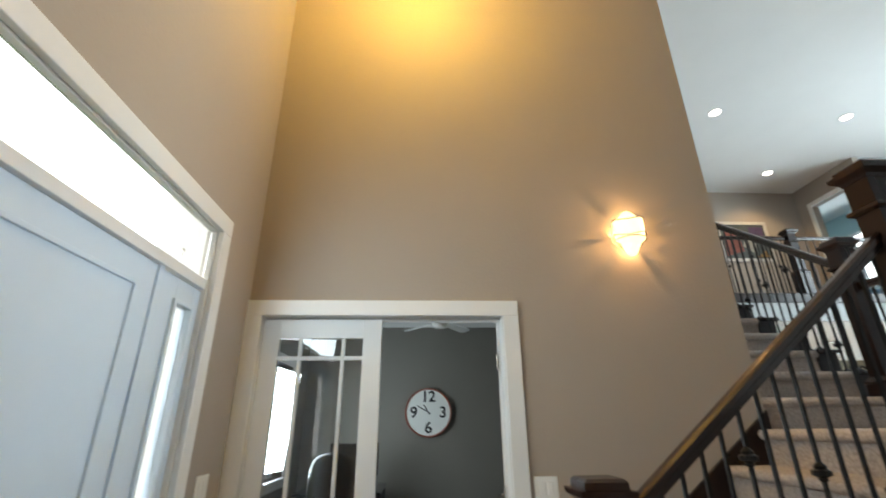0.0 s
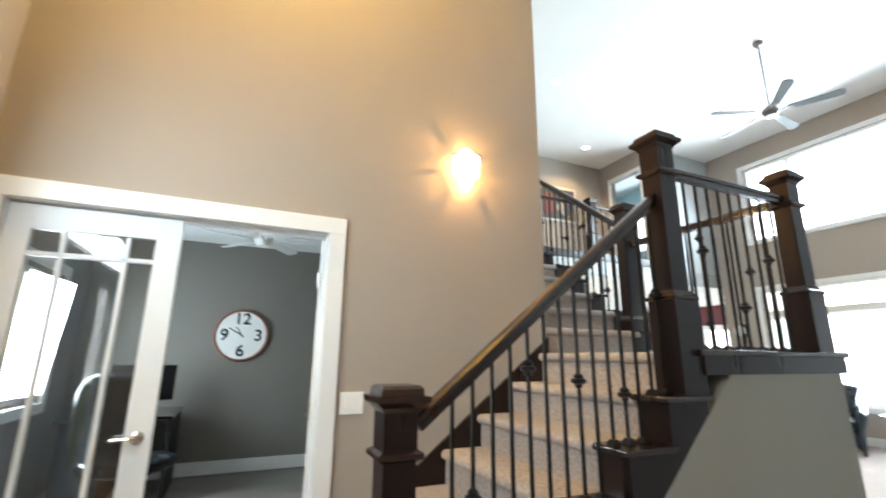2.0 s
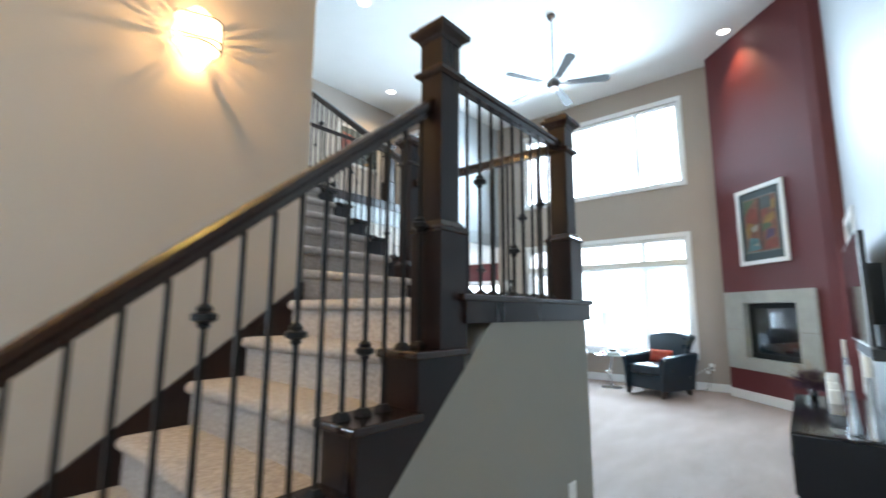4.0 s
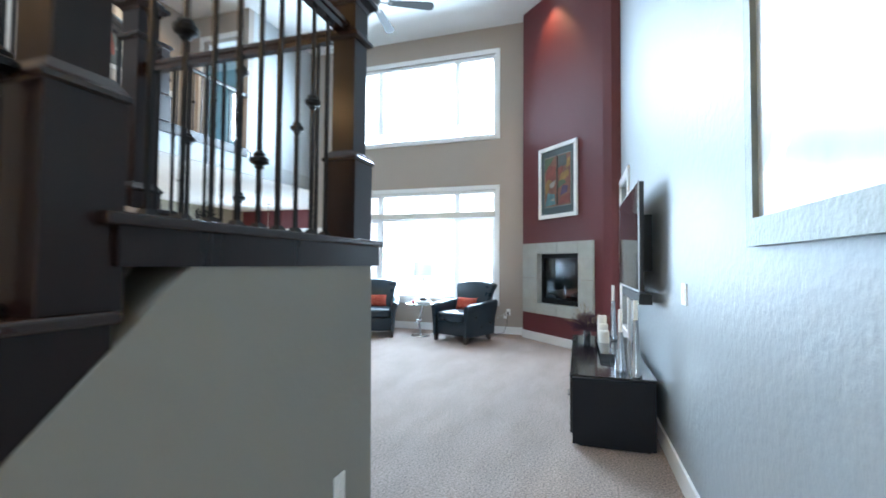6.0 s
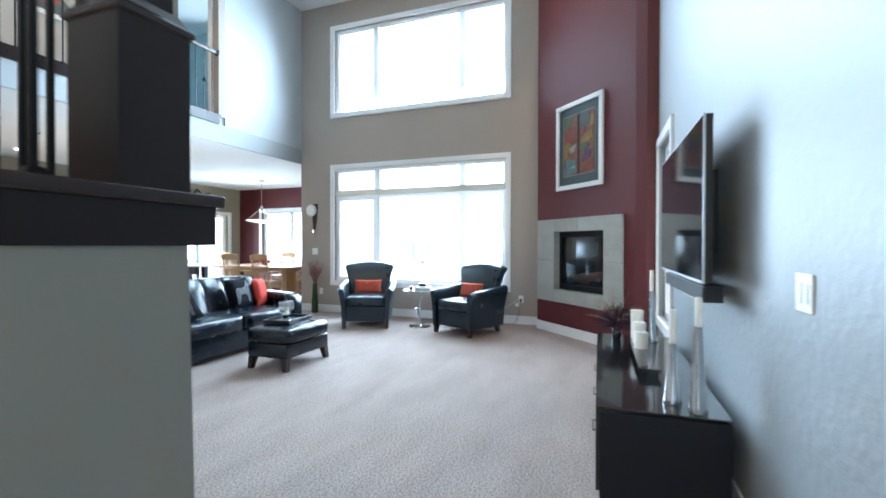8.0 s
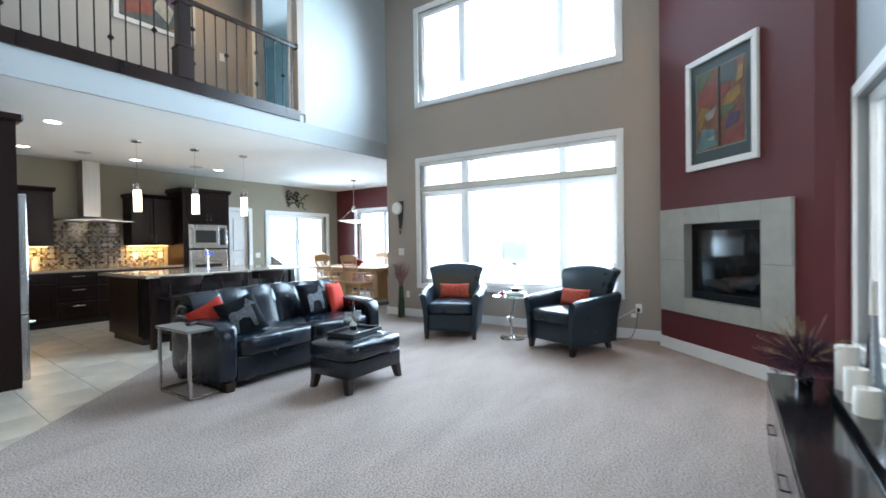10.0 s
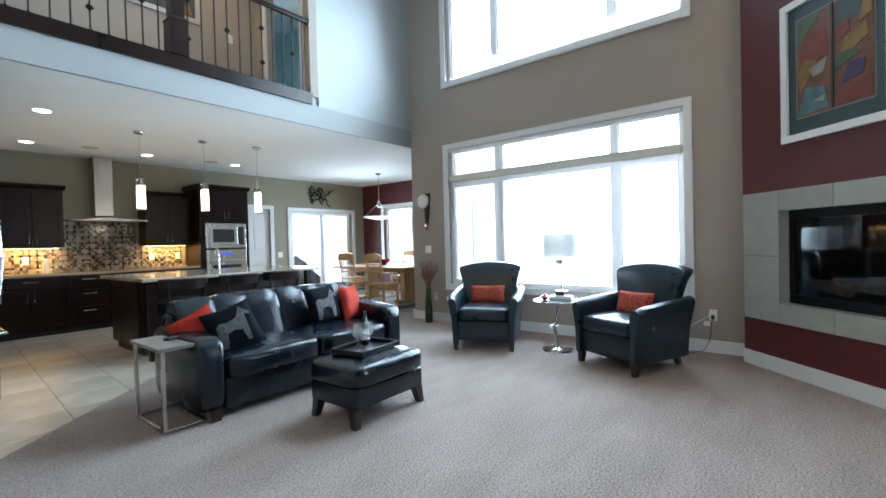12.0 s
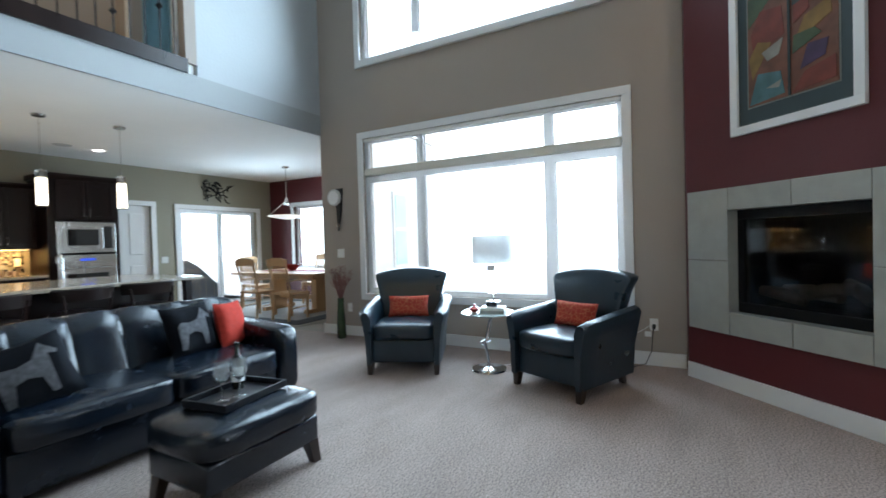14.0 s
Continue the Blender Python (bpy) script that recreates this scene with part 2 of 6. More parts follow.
def wall_x(name, x0, x1, y0, y1, z0, z1, holes, material, label):
    """A wall that runs along y, with openings (y0, y1, z0, z1)."""
    return _wall(name, "x", x0, x1, y0, y1, z0, z1, holes, material, label)


def wall_y(name, y0, y1, x0, x1, z0, z1, holes, material, label):
    """A wall that runs along x, with openings (x0, x1, z0, z1)."""
    return _wall(name, "y", y0, y1, x0, x1, z0, z1, holes, material, label)


def _wall(name, axis, t0, t1, a0, a1, z0, z1, holes, material, label):
    bm = bmesh.new()
    cuts_a = sorted({a0, a1, *(h[0] for h in holes), *(h[1] for h in holes)})
    cuts_z = sorted({z0, z1, *(h[2] for h in holes), *(h[3] for h in holes)})

    def solid(i, j):
        if not (0 <= i < len(cuts_a) - 1 and 0 <= j < len(cuts_z) - 1):
            return False
        a, z = (cuts_a[i] + cuts_a[i + 1]) / 2, (cuts_z[j] + cuts_z[j + 1]) / 2
        return not any(h[0] < a < h[1] and h[2] < z < h[3] for h in holes)

    def at(t, a, z):
        return bm.verts.new((t, a, z) if axis == "x" else (a, t, z))
    for i in range(len(cuts_a) - 1):
        for j in range(len(cuts_z) - 1):
            if not solid(i, j):
                continue
            p, q, r, s = cuts_a[i], cuts_a[i + 1], cuts_z[j], cuts_z[j + 1]
            for t in (t0, t1):
                bm.faces.new([at(t, p, r), at(t, q, r), at(t, q, s), at(t, p, s)])
            for di, dj, e in ((-1, 0, ((p, r), (p, s))), (1, 0, ((q, r), (q, s))), (0, -1, ((p, r), (q, r))), (0, 1, ((p, s), (q, s)))):
                if not solid(i + di, j + dj):
                    (u, v), (w, x) = e
                    bm.faces.new([at(t0, u, v), at(t1, u, v), at(t1, w, x), at(t0, w, x)])
    bmesh.ops.remove_doubles(bm, verts=bm.verts, dist=1e-5)
    return setting(name, bm, material, label)

# ---------------------------------------------------------------- structure
CEIL, LOW, LOFT = 5.66, 2.77, 3.16


def bar(a, b, depth, height, bm=None):
    """A straight board in plan from a to b (x, y), pushed to the left of its run by depth, between two heights."""
    d = (Vector(b) - Vector(a)).normalized()
    n = Vector((-d.y, d.x)) * depth
    return prism([a, b, (b[0] + n.x, b[1] + n.y), (a[0] + n.x, a[1] + n.y)], height[0], height[1], bm=bm)


ground = setting("ground", prism([(-400, -400), (400, -400), (400, 400), (-400, 400)], -0.6, -0.5), mat("lawn_ground", (0.10, 0.14, 0.05), 0.95, var=0.3, scale=1.0), "mown green lawn round the house", "ground")
setting("floor", prism([(-2.2, -1.5), (12.05, -1.5), (12.05, 10.6), (-2.2, 10.6)], -0.25, -0.012), M_GROUT, "floor slab under the carpet and tiles", "floor")
carpet = setting("carpet", prism([(-2.0, -1.3), (9.1, -1.3), (9.1, 6.94), (6.25, 6.94), (3.0, 3.90), (-2.0, 6.02)], -0.012, 0.0), M_CARPET, "beige cut-pile wall-to-wall carpet", "carpet")

wall_x("wall_west", -1.43, -1.33, -1.5, 2.62, -0.05, CEIL, [(-0.1, 2.135, 0, 2.43)], M_TAUPE, "taupe painted entrance wall")
wall_y("wall_office", 2.62, 2.76, -1.53, 1.84, -0.05, CEIL, [(-1.235, 0.265, 0, 2.025)], M_TAUPE, "tall taupe painted wall beside the stairs")
wall_x("wall_stair", 1.72, 1.84, 2.76, 6.17, -0.05, CEIL, [], M_TAUPE, "taupe painted wall along the upper stairs")
wall_y("wall_south_entry", -1.5, -1.3, -1.53, 1.5, -0.05, CEIL, [], M_TAUPE, "taupe painted entrance wall")
wall_x("wall_entry_side", 1.4, 1.5, -1.3, -0.28, -0.05, CEIL, [], M_PALE, "pale painted short wall")
# the long wall with the television stands very slightly askew
tv_dir = Vector((7.6 - 1.4, 0.085 + 0.08)).normalized()


def tv_pt(x, off=0.0):
    """A place on the television wall at x, off metres into the room."""
    y = -0.08 + (x - 1.4) * tv_dir.y / tv_dir.x
    return (x - off * tv_dir.y, y + off * tv_dir.x)


def tv_box(x0, x1, off0, off1, z0, z1, bm=None):
    return prism([tv_pt(x0, off0), tv_pt(x1, off0), tv_pt(x1, off1), tv_pt(x0, off1)], z0, z1, bm=bm)


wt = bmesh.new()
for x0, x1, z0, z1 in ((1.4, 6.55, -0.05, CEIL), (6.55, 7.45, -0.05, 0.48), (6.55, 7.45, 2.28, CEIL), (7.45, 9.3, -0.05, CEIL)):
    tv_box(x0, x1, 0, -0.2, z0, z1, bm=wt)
setting("wall_south", wt, M_PALE_DIM, "pale painted wall that carries the television")
wall_x("wall_window", 9.1, 9.3, 0.0, 6.08, -0.05, CEIL, [(2.13, 5.33, 0.58, 2.62), (2.13, 5.33, 3.64, 5.16)], M_TAUPE, "taupe wall with two rows of tall windows")
wall_y("wall_dining_return", 5.94, 6.08, 9.3, 12.05, -0.05, 3.15, [], M_TAUPE, "taupe painted dining wall")
wall_x("wall_dining_red", 11.85, 12.05, 6.08, 10.6, -0.05, 2.83, [(7.7, 9.6, 0.72, 2.14)], M_RED, "dark red painted dining wall")
wall_y("wall_kitchen", 10.4, 10.6, 3.3, 11.85, -0.05, 2.83, [(8.62, 9.1, 0, 2.05), (9.63, 11.44, 0, 2.03)], M_TAUPE_DIM, "taupe painted kitchen wall")
wall_x("wall_kitchen_west", 3.2, 3.36, 6.2, 10.4, -0.05, 2.83, [], M_TAUPE, "taupe painted kitchen side wall")
wall_y("wall_hall_back", 6.05, 6.17, 1.84, 3.36, -0.05, 2.83, [], M_TAUPE, "taupe painted hall wall")
# red chimney breast across the corner
BREAST = [(8.87, 1.59), (9.1, 1.60), (9.1, -0.05), (7.50, -0.05), (7.50, 0.2), (7.587, 0.307)]
D45 = math.sqrt(0.5)
NICHE = [(8.87 - D45 * (s - d), 1.59 - D45 * (s + d)) for s, d in ((1.372, 0), (1.372, 0.36), (0.426, 0.36), (0.426, 0))]
chimney = prism(BREAST, -0.05, 0.618)
prism(BREAST + NICHE, 0.618, 1.429, bm=chimney)
prism(BREAST, 1.429, CEIL, bm=chimney)
setting("wall_chimney", chimney, M_RED, "dark red painted chimney breast across the corner")
# office room
wall_y("office_back", 6.03, 6.17, -1.95, 1.72, -0.05, 2.83, [], M_OFFICE, "charcoal painted study wall")
wall_x("office_west", -1.95, -1.75, 2.76, 6.03, -0.05, 2.83, [(4.4, 5.3, 0.88, 2.03)], M_OFFICE, "charcoal painted study wall with a window")
setting("office_front_corner", box(-1.95, 2.62, -0.05, -1.53, 2.76, 2.83), M_OFFICE, "charcoal painted study wall")
M_SIDING = mat("white_siding", (0.85, 0.85, 0.84), 0.7, var=0.03)
# Added white sheet over the study corner, so the transom view stays bright.
setting("entry_white_screen", box(-1.97, 2.595, -0.4, -1.433, 2.618, 3.2), M_SIDING, "added white sheet that brightens the view through the entrance glass")
setting("office_east_lining", box(1.70, 2.77, 0, 1.72, 6.03, 2.66), M_OFFICE, "charcoal painted study wall")
setting("office_inner_lining", prism([(-1.75, 2.76), (-1.34, 2.76), (-1.34, 2.775), (-1.75, 2.775)], 0, 2.66), M_OFFICE, "charcoal painted study wall")
setting("ceiling_office", box(-1.95, 2.76, 2.66, 1.72, 6.03, 2.82), M_CEIL, "white study ceiling", "ceiling")
# high ceiling
setting("ceiling", box(-1.55, -1.52, CEIL, 9.3, 10.6, CEIL + 0.2), M_CEIL, "white high ceiling with recessed lights", "ceiling")
# loft: slab, back wall, side wall with doorway, room behind
setting("ceiling_kitchen", prism([(3.2, 6.08), (12.05, 6.08), (12.05, 10.6), (3.2, 10.6)], LOW, LOW + 0.03), M_CEIL, "white kitchen ceiling under the loft", "ceiling")
setting("loft_floor", prism([(1.84, 4.87), (3.0, 4.87), (3.0, 6.1), (12.05, 6.1), (12.05, 10.6), (1.84, 10.6)], LOW + 0.03, LOFT - 0.005), M_CEIL, "loft floor slab", "floor")
# Band in a darker copy of the pale paint, its shade in the colour.
setting("loft_fascia", prism([(3.02, 6.07), (9.1, 6.07), (9.1, 6.1), (3.02, 6.1)], LOW, 3.045), mat("dimmed_pale_band_paint", (0.35, 0.36, 0.355), 0.6, var=0.03, scale=1.5, bump=0.12, bump_scale=45), "pale painted band below the loft railing", "trim")
setting("loft_edge_trim", prism([(2.98, 6.045), (7.21, 6.045), (7.21, 6.2), (2.98, 6.2)], 3.045, 3.185), M_WOOD, "dark stained wooden edge of the loft floor", "trim")
setting("loft_edge_trim_side", box(2.95, 4.87, 3.045, 3.02, 6.05, 3.185), M_WOOD, "dark stained wooden edge of the loft floor", "trim")
setting("loft_carpet", prism([(1.85, 4.9), (2.95, 4.9), (2.95, 6.2), (11.8, 6.2), (11.8, 10.3), (1.85, 10.3)], LOFT - 0.005, LOFT), M_CARPET, "beige loft carpet", "carpet")
wall_y("loft_back", 7.38, 7.5, 1.72, 7.2, LOFT, CEIL, [], M_TAUPE, "taupe painted loft wall")
wall_x("loft_end", 7.2, 7.32, 6.07, 7.5, LOFT, CEIL, [(6.26, 7.06, LOFT, 5.2)], M_TAUPE, "taupe painted loft end wall with a doorway")
wall_y("wall_loft_face", 6.07, 6.19, 7.32, 9.1, 3.045, CEIL, [], M_PALE, "pale painted wall above the dining area")
wall_x("loft_west", 1.72, 1.84, 6.17, 7.38, LOFT, CEIL, [], M_TAUPE, "taupe painted loft wall")
wall_y("bedroom_back", 9.6, 9.7, 7.3, 9.3, LOFT, CEIL, [], M_TEAL, "turquoise painted bedroom wall")
wall_x("bedroom_end", 9.1, 9.3, 6.08, 9.6, LOFT, CEIL, [(7.0, 8.4, 4.0, 5.2)], M_TEAL, "turquoise painted bedroom wall")
wall_x("bedroom_side", 7.2, 7.32, 7.5, 9.7, LOFT, CEIL, [], M_TEAL, "turquoise painted bedroom wall")

# baseboards
base = bmesh.new()
for a, b in (((9.085, 1.61), (9.085, 6.08)), ((9.085, 6.095), (9.3, 6.095))):
    bar(a, b, 0.015, (0, 0.13), bm=base)
bar((7.587, 0.307), (8.87, 1.59), 0.016, (0, 0.13), bm=base)
tv_box(1.5, 4.3, 0, 0.015, 0, 0.13, bm=base)
tv_box(4.3, 7.49, 0, 0.015, 0, 0.13, bm=base)
setting("baseboard", base, M_TRIM, "white painted baseboard", "trim")
base = bmesh.new()
box(-1.75, 6.013, 0, 1.7, 6.03, 0.14, bm=base)
box(0.4, 2.604, 0, 0.75, 2.62, 0.13, bm=base)
setting("baseboard_study", base, M_TRIM, "white painted baseboard", "trim")


def casing_x(name, x, side, y0, y1, z0, z1, w=0.09, d=0.025, sill=True, label="white painted window trim", material=None):
    """A frame of boards round an opening in a wall that runs along y; side is the way into the room."""
    f = thing(name, label, "trim", kind="structure")
    a, b = (x, x + side * d)
    part("casing_side", box(min(a, b), y0 - w, z0 - (w if sill else 0), max(a, b), y0, z1, 0.004), material or M_TRIM, f)
    part("casing_side", box(min(a, b), y1, z0 - (w if sill else 0), max(a, b), y1 + w, z1, 0.004), material or M_TRIM, f)
    part("casing_head", box(min(a, b), y0 - w, z1, max(a, b), y1 + w, z1 + w, 0.004), material or M_TRIM, f)
    if sill:
        part("window_sill", box(min(a, b + side * 0.02), y0, z0 - w, max(a, b + side * 0.02), y1, z0, 0.004), material or M_TRIM, f)
    return f


def casing_y(name, y, side, x0, x1, z0, z1, w=0.09, d=0.025, sill=False, label="white painted door trim"):
    f = thing(name, label, "trim", kind="structure")
    a, b = (y, y + side * d)
    part("casing_side", box(x0 - w, min(a, b), z0, x0, max(a, b), z1, 0.004), M_TRIM, f)
    part("casing_side", box(x1, min(a, b), z0, x1 + w, max(a, b), z1, 0.004), M_TRIM, f)
    part("casing_head", box(x0 - w, min(a, b), z1, x1 + w, max(a, b), z1 + w, 0.004), M_TRIM, f)
    if sill:
        part("window_sill", box(x0 - w, min(a, b), z0 - w, x1 + w, max(a, b), z0, 0.004), M_TRIM, f)
    return f


def sash(parent, plane, at, a0, a1, z0, z1, w=0.05, d=0.05, material=None, glass=True):
    """A glazed sash: four frame bars and a pane. plane 'x' runs along y."""
    bm = bmesh.new()
    for p, q, r, s in ((a0, a1, z0, z0 + w), (a0, a1, z1 - w, z1), (a0, a0 + w, z0 + w, z1 - w), (a1 - w, a1, z0 + w, z1 - w)):
        if plane == "x":
            box(at, p, r, at + d, q, s, bm=bm)
        else:
            box(p, at, r, q, at + d, s, bm=bm)
    fr = part("window_frame", bm, material or M_VINYL, parent)
    if glass:
        g = 0.006
        if plane == "x":
            bm = box(at + d / 2, a0 + w, z0 + w, at + d / 2 + g, a1 - w, z1 - w)
        else:
            bm = box(a0 + w, at + d / 2, z0 + w, a1 - w, at + d / 2 + g, z1 - w)
        pane = part("pane", bm, M_PANE, fr)
        pane.visible_shadow = False
    return fr


# great-room windows: three lights below, three above
casing_x("trim_window_low", 9.1, -1, 2.13, 5.33, 0.58, 2.62, 0.085)
casing_x("trim_window_high", 9.1, -1, 2.13, 5.33, 3.64, 5.16, 0.085)
w1 = thing("window_1", "three-light white picture window with side casements", "window", kind="structure")
for a0, a1 in ((2.13, 2.87), (2.87, 4.47), (4.47, 5.33)):
    sash(w1, "x", 9.14, a0, a1, 0.58, 2.12, 0.07 if a1 - a0 < 1 else 0.05, 0.06)
    sash(w1, "x", 9.14, a0, a1, 2.12, 2.62, 0.05, 0.06)
w2 = thing("window_2", "wide white upper window in three lights", "window", kind="structure")
for a0, a1 in ((2.13, 2.88), (2.88, 4.50), (4.50, 5.33)):
    sash(w2, "x", 9.14, a0, a1, 3.64, 5.16, 0.05, 0.06)
blind = thing("roller_blind", "raised white fabric blind across the lower window", "blind")
part("rolled_fabric", box(9.085, 2.14, 2.125, 9.135, 5.32, 2.225, 0.018, 3), mat("cream_blind", (0.7, 0.68, 0.6), 0.8, var=0.05), blind)
part("headrail", box(9.09, 2.14, 2.575, 9.135, 5.32, 2.615, 0.008), M_WHITE, blind)
# dining window and sliding glass door
casing_x("trim_window_dining", 11.85, -1, 7.7, 9.6, 0.72, 2.14)
w3 = thing("window_3", "white dining window in two lights", "window", kind="structure")
sash(w3, "x", 11.9, 7.7, 8.65, 0.72, 2.14)
sash(w3, "x", 11.9, 8.65, 9.6, 0.72, 2.14)
casing_y("trim_sliding_door", 10.4, -1, 9.63, 11.44, 0, 2.03)
d2 = thing("door_2", "white sliding glass patio door", "door", kind="structure")
sash(d2, "y", 10.44, 9.63, 10.58, 0.0, 2.03, 0.08)
sash(d2, "y", 10.50, 10.50, 11.44, 0.0, 2.03, 0.08)
# narrow window beside the television
ws = thing("window_4", "narrow white window behind the television", "window", kind="structure")
for x0, x1, z0, z1 in ((6.46, 6.55, 0.39, 2.37), (7.45, 7.54, 0.39, 2.37), (6.55, 7.45, 2.28, 2.37), (6.55, 7.45, 0.39, 0.48)):
    part("casing", tv_box(x0, x1, 0, 0.025, z0, z1), M_TRIM, ws)
for x0, x1, z0, z1 in ((6.55, 6.61, 0.48, 2.28), (7.39, 7.45, 0.48, 2.28), (6.61, 7.39, 2.22, 2.28), (6.61, 7.39, 0.48, 0.54)):
    part("window_frame", tv_box(x0, x1, -0.12, -0.06, z0, z1), M_TRIM, ws)
pane = part("pane", tv_box(6.61, 7.39, -0.1, -0.094, 0.54, 2.22), M_PANE, ws)
pane.visible_shadow = False
# kitchen passage door
casing_y("trim_door_3", 10.4, -1, 8.62, 9.1, 0, 2.05)
d3 = thing("door_3", "white panelled kitchen door", "door", kind="structure")
part("leaf", box(8.62, 10.44, 0.0, 9.1, 10.48, 2.05, 0.003), M_TRIM, d3)
for z0, z1 in ((0.2, 0.95), (1.15, 1.9)):
    part("panel", box(8.74, 10.43, z0, 8.98, 10.45, z1, 0.008), M_TRIM, d3)
casing_y("trim_study_door", 2.62, -1, -1.235, 0.265, 0, 2.02, 0.098, 0.028)
# loft doorway trim
casing_x("trim_loft_door", 7.2, -1, 6.26, 7.06, LOFT, 5.2, 0.08, sill=False, label="cream painted doorway trim")
# study window and outside windows that stay unseen
sash(thing("window_5", "white study window", "window", kind="structure"), "x", -1.9, 4.4, 5.3, 0.88, 2.03)
casing_x("trim_window_study", -1.75, 1, 4.4, 5.3, 0.88, 2.03)
# Bedroom window is added, as the place for the fill lamp.
sash(thing("window_6", "added white bedroom window, out of view", "window", kind="structure"), "x", 9.17, 7.0, 8.4, 4.0, 5.2)

# ---------------------------------------------------------------- entrance door with sidelight and transom
d1 = thing("door_1", "white panelled entrance door with a sidelight and a glass transom above", "door", kind="structure")
X = -1.33
casing_x("trim_door_1", X, 1, -0.1, 2.055, 0, 2.345, 0.095, 0.03, sill=False, label="white painted entrance trim")
part("frame_head", box(X - 0.045, -0.1, 2.337, X - 0.002, 2.13, 2.425, 0.004), M_TRIM, d1)
part("frame_jamb", box(X - 0.045, 2.047, 0, X - 0.002, 2.13, 2.337, 0.004), M_TRIM, d1)
part("frame_jamb", box(X - 0.09, -0.1, 0, X - 0.002, -0.04, 2.337, 0.004), M_TRIM, d1)
part("transom_bar", box(X - 0.07, -0.04, 2.02, X - 0.008, 2.047, 2.072, 0.004), M_TRIM, d1)
part("transom_pane", box(X - 0.034, -0.04, 2.072, X - 0.028, 2.045, 2.335), M_PANE, d1).visible_shadow = False
leaf = part("leaf", box(X - 0.07, 0.62, 0.01, X - 0.025, 1.655, 2.015, 0.003), M_DOOR, d1)
for y0, y1, z0, z1 in ((0.72, 1.545, 0.98, 1.91), (0.72, 1.545, 0.2, 0.86)):
    bm = bmesh.new()
    for p, q, r, s in ((y0, y1, z0, z0 + 0.02), (y0, y1, z1 - 0.02, z1), (y0, y0 + 0.02, z0, z1), (y1 - 0.02, y1, z0, z1)):
        box(X - 0.026, p, r, X - 0.014, q, s, 0.004, bm=bm)
    part("panel_moulding", bm, M_DOOR, leaf)
M_BRONZE = mat("dark_bronze", (0.06, 0.05, 0.042), 0.3, 0.9, var=0.1)
bolt = part("deadbolt", lathe([(0.032, 0), (0.033, 0.008), (0.024, 0.016), (0.02, 0.02)], 20), M_BRONZE, leaf, "dark bronze deadbolt", smooth=True)
bolt.matrix_basis = pose(X - 0.025, 1.59, 1.115, 0, 90, 0)
part("thumb_turn", box(X - 0.008, 1.583, 1.098, X + 0.008, 1.597, 1.132, 0.003), M_NICKEL, leaf)
rose = part("rose", lathe([(0.034, 0), (0.034, 0.008), (0.02, 0.016)], 20), M_BRONZE, leaf, smooth=True)
rose.matrix_basis = pose(X - 0.025, 1.59, 0.95, 0, 90, 0)
part("lever", tube([(X - 0.012, 1.59, 0.95), (X + 0.02, 1.59, 0.95), (X + 0.026, 1.56, 0.952), (X + 0.024, 1.48, 0.948)], 0.009, 8), M_BRONZE, leaf, "dark bronze lever", smooth=True)
part("transom_catch", tube([(X - 0.018, 1.79, 2.072), (X - 0.018, 1.79, 2.135), (X - 0.018, 1.80, 2.145), (X - 0.018, 1.81, 2.135)], 0.005, 6), M_NICKEL, d1)
part("mullion", box(X - 0.09, 1.665, 0, X - 0.02, 1.70, 2.02, 0.003), M_DOOR, d1)
side = bmesh.new()
for p, q, r, s in ((1.705, 1.83, 0.01, 2.01), (1.975, 2.045, 0.01, 2.01), (1.83, 1.975, 1.90, 2.01), (1.83, 1.975, 0.01, 0.35)):
    box(X - 0.07, p, r, X - 0.025, q, s, 0.003, bm=side)
sl = part("sidelight_frame", side, M_DOOR, d1)
part("sidelight_pane", box(X - 0.05, 1.83, 0.35, X - 0.044, 1.975, 1.90), M_PANE, sl).visible_shadow = False
side = bmesh.new()
for p, q, r, s in ((1.812, 1.832, 0.33, 1.915), (1.973, 1.993, 0.33, 1.915), (1.832, 1.973, 1.895, 1.915), (1.832, 1.973, 0.33, 0.35)):
    box(X - 0.03, p, r, X - 0.012, q, s, 0.004, bm=side)
part("sidelight_moulding", side, M_DOOR, sl)
side = bmesh.new()
for p, q, r, s in ((-0.04, 0.0, 0.01, 2.01), (0.5, 0.61, 0.01, 2.01), (0.0, 0.5, 1.90, 2.01), (0.0, 0.5, 0.01, 0.35)):
    box(X - 0.07, p, r, X - 0.025, q, s, bm=side)
part("sidelight_frame", side, M_DOOR, d1)
part("sidelight_pane", box(X - 0.05, 0.0, 0.35, X - 0.044, 0.5, 1.90), M_PANE, d1).visible_shadow = False

# ---------------------------------------------------------------- staircase
RISE, RUN = 0.191, 0.245
YO, YI, YW = 1.39, 1.56, 2.62
stairs = thing("staircase", "carpeted staircase with dark stained wooden ends, turning at a landing", "stairs", kind="structure")


def nose_step(x0, x1, y0, y1, z0, z1):
    """A carpeted step that rises towards +x with a rounded nosing."""
    r = 0.028
    prof = [(x0 + 0.03, z0), (x0 + 0.03, z1 - 2 * r)]
    prof += [(x0 + r - r * math.sin(a), z1 - r - r * math.cos(a)) for a in [i * math.pi / 8 for i in range(9)]]
    prof += [(x1, z1), (x1, z0)]
    return prism(prof, y0, y1, "y")


def step_x(k):
    return 1.745 - RUN * (7 - k)


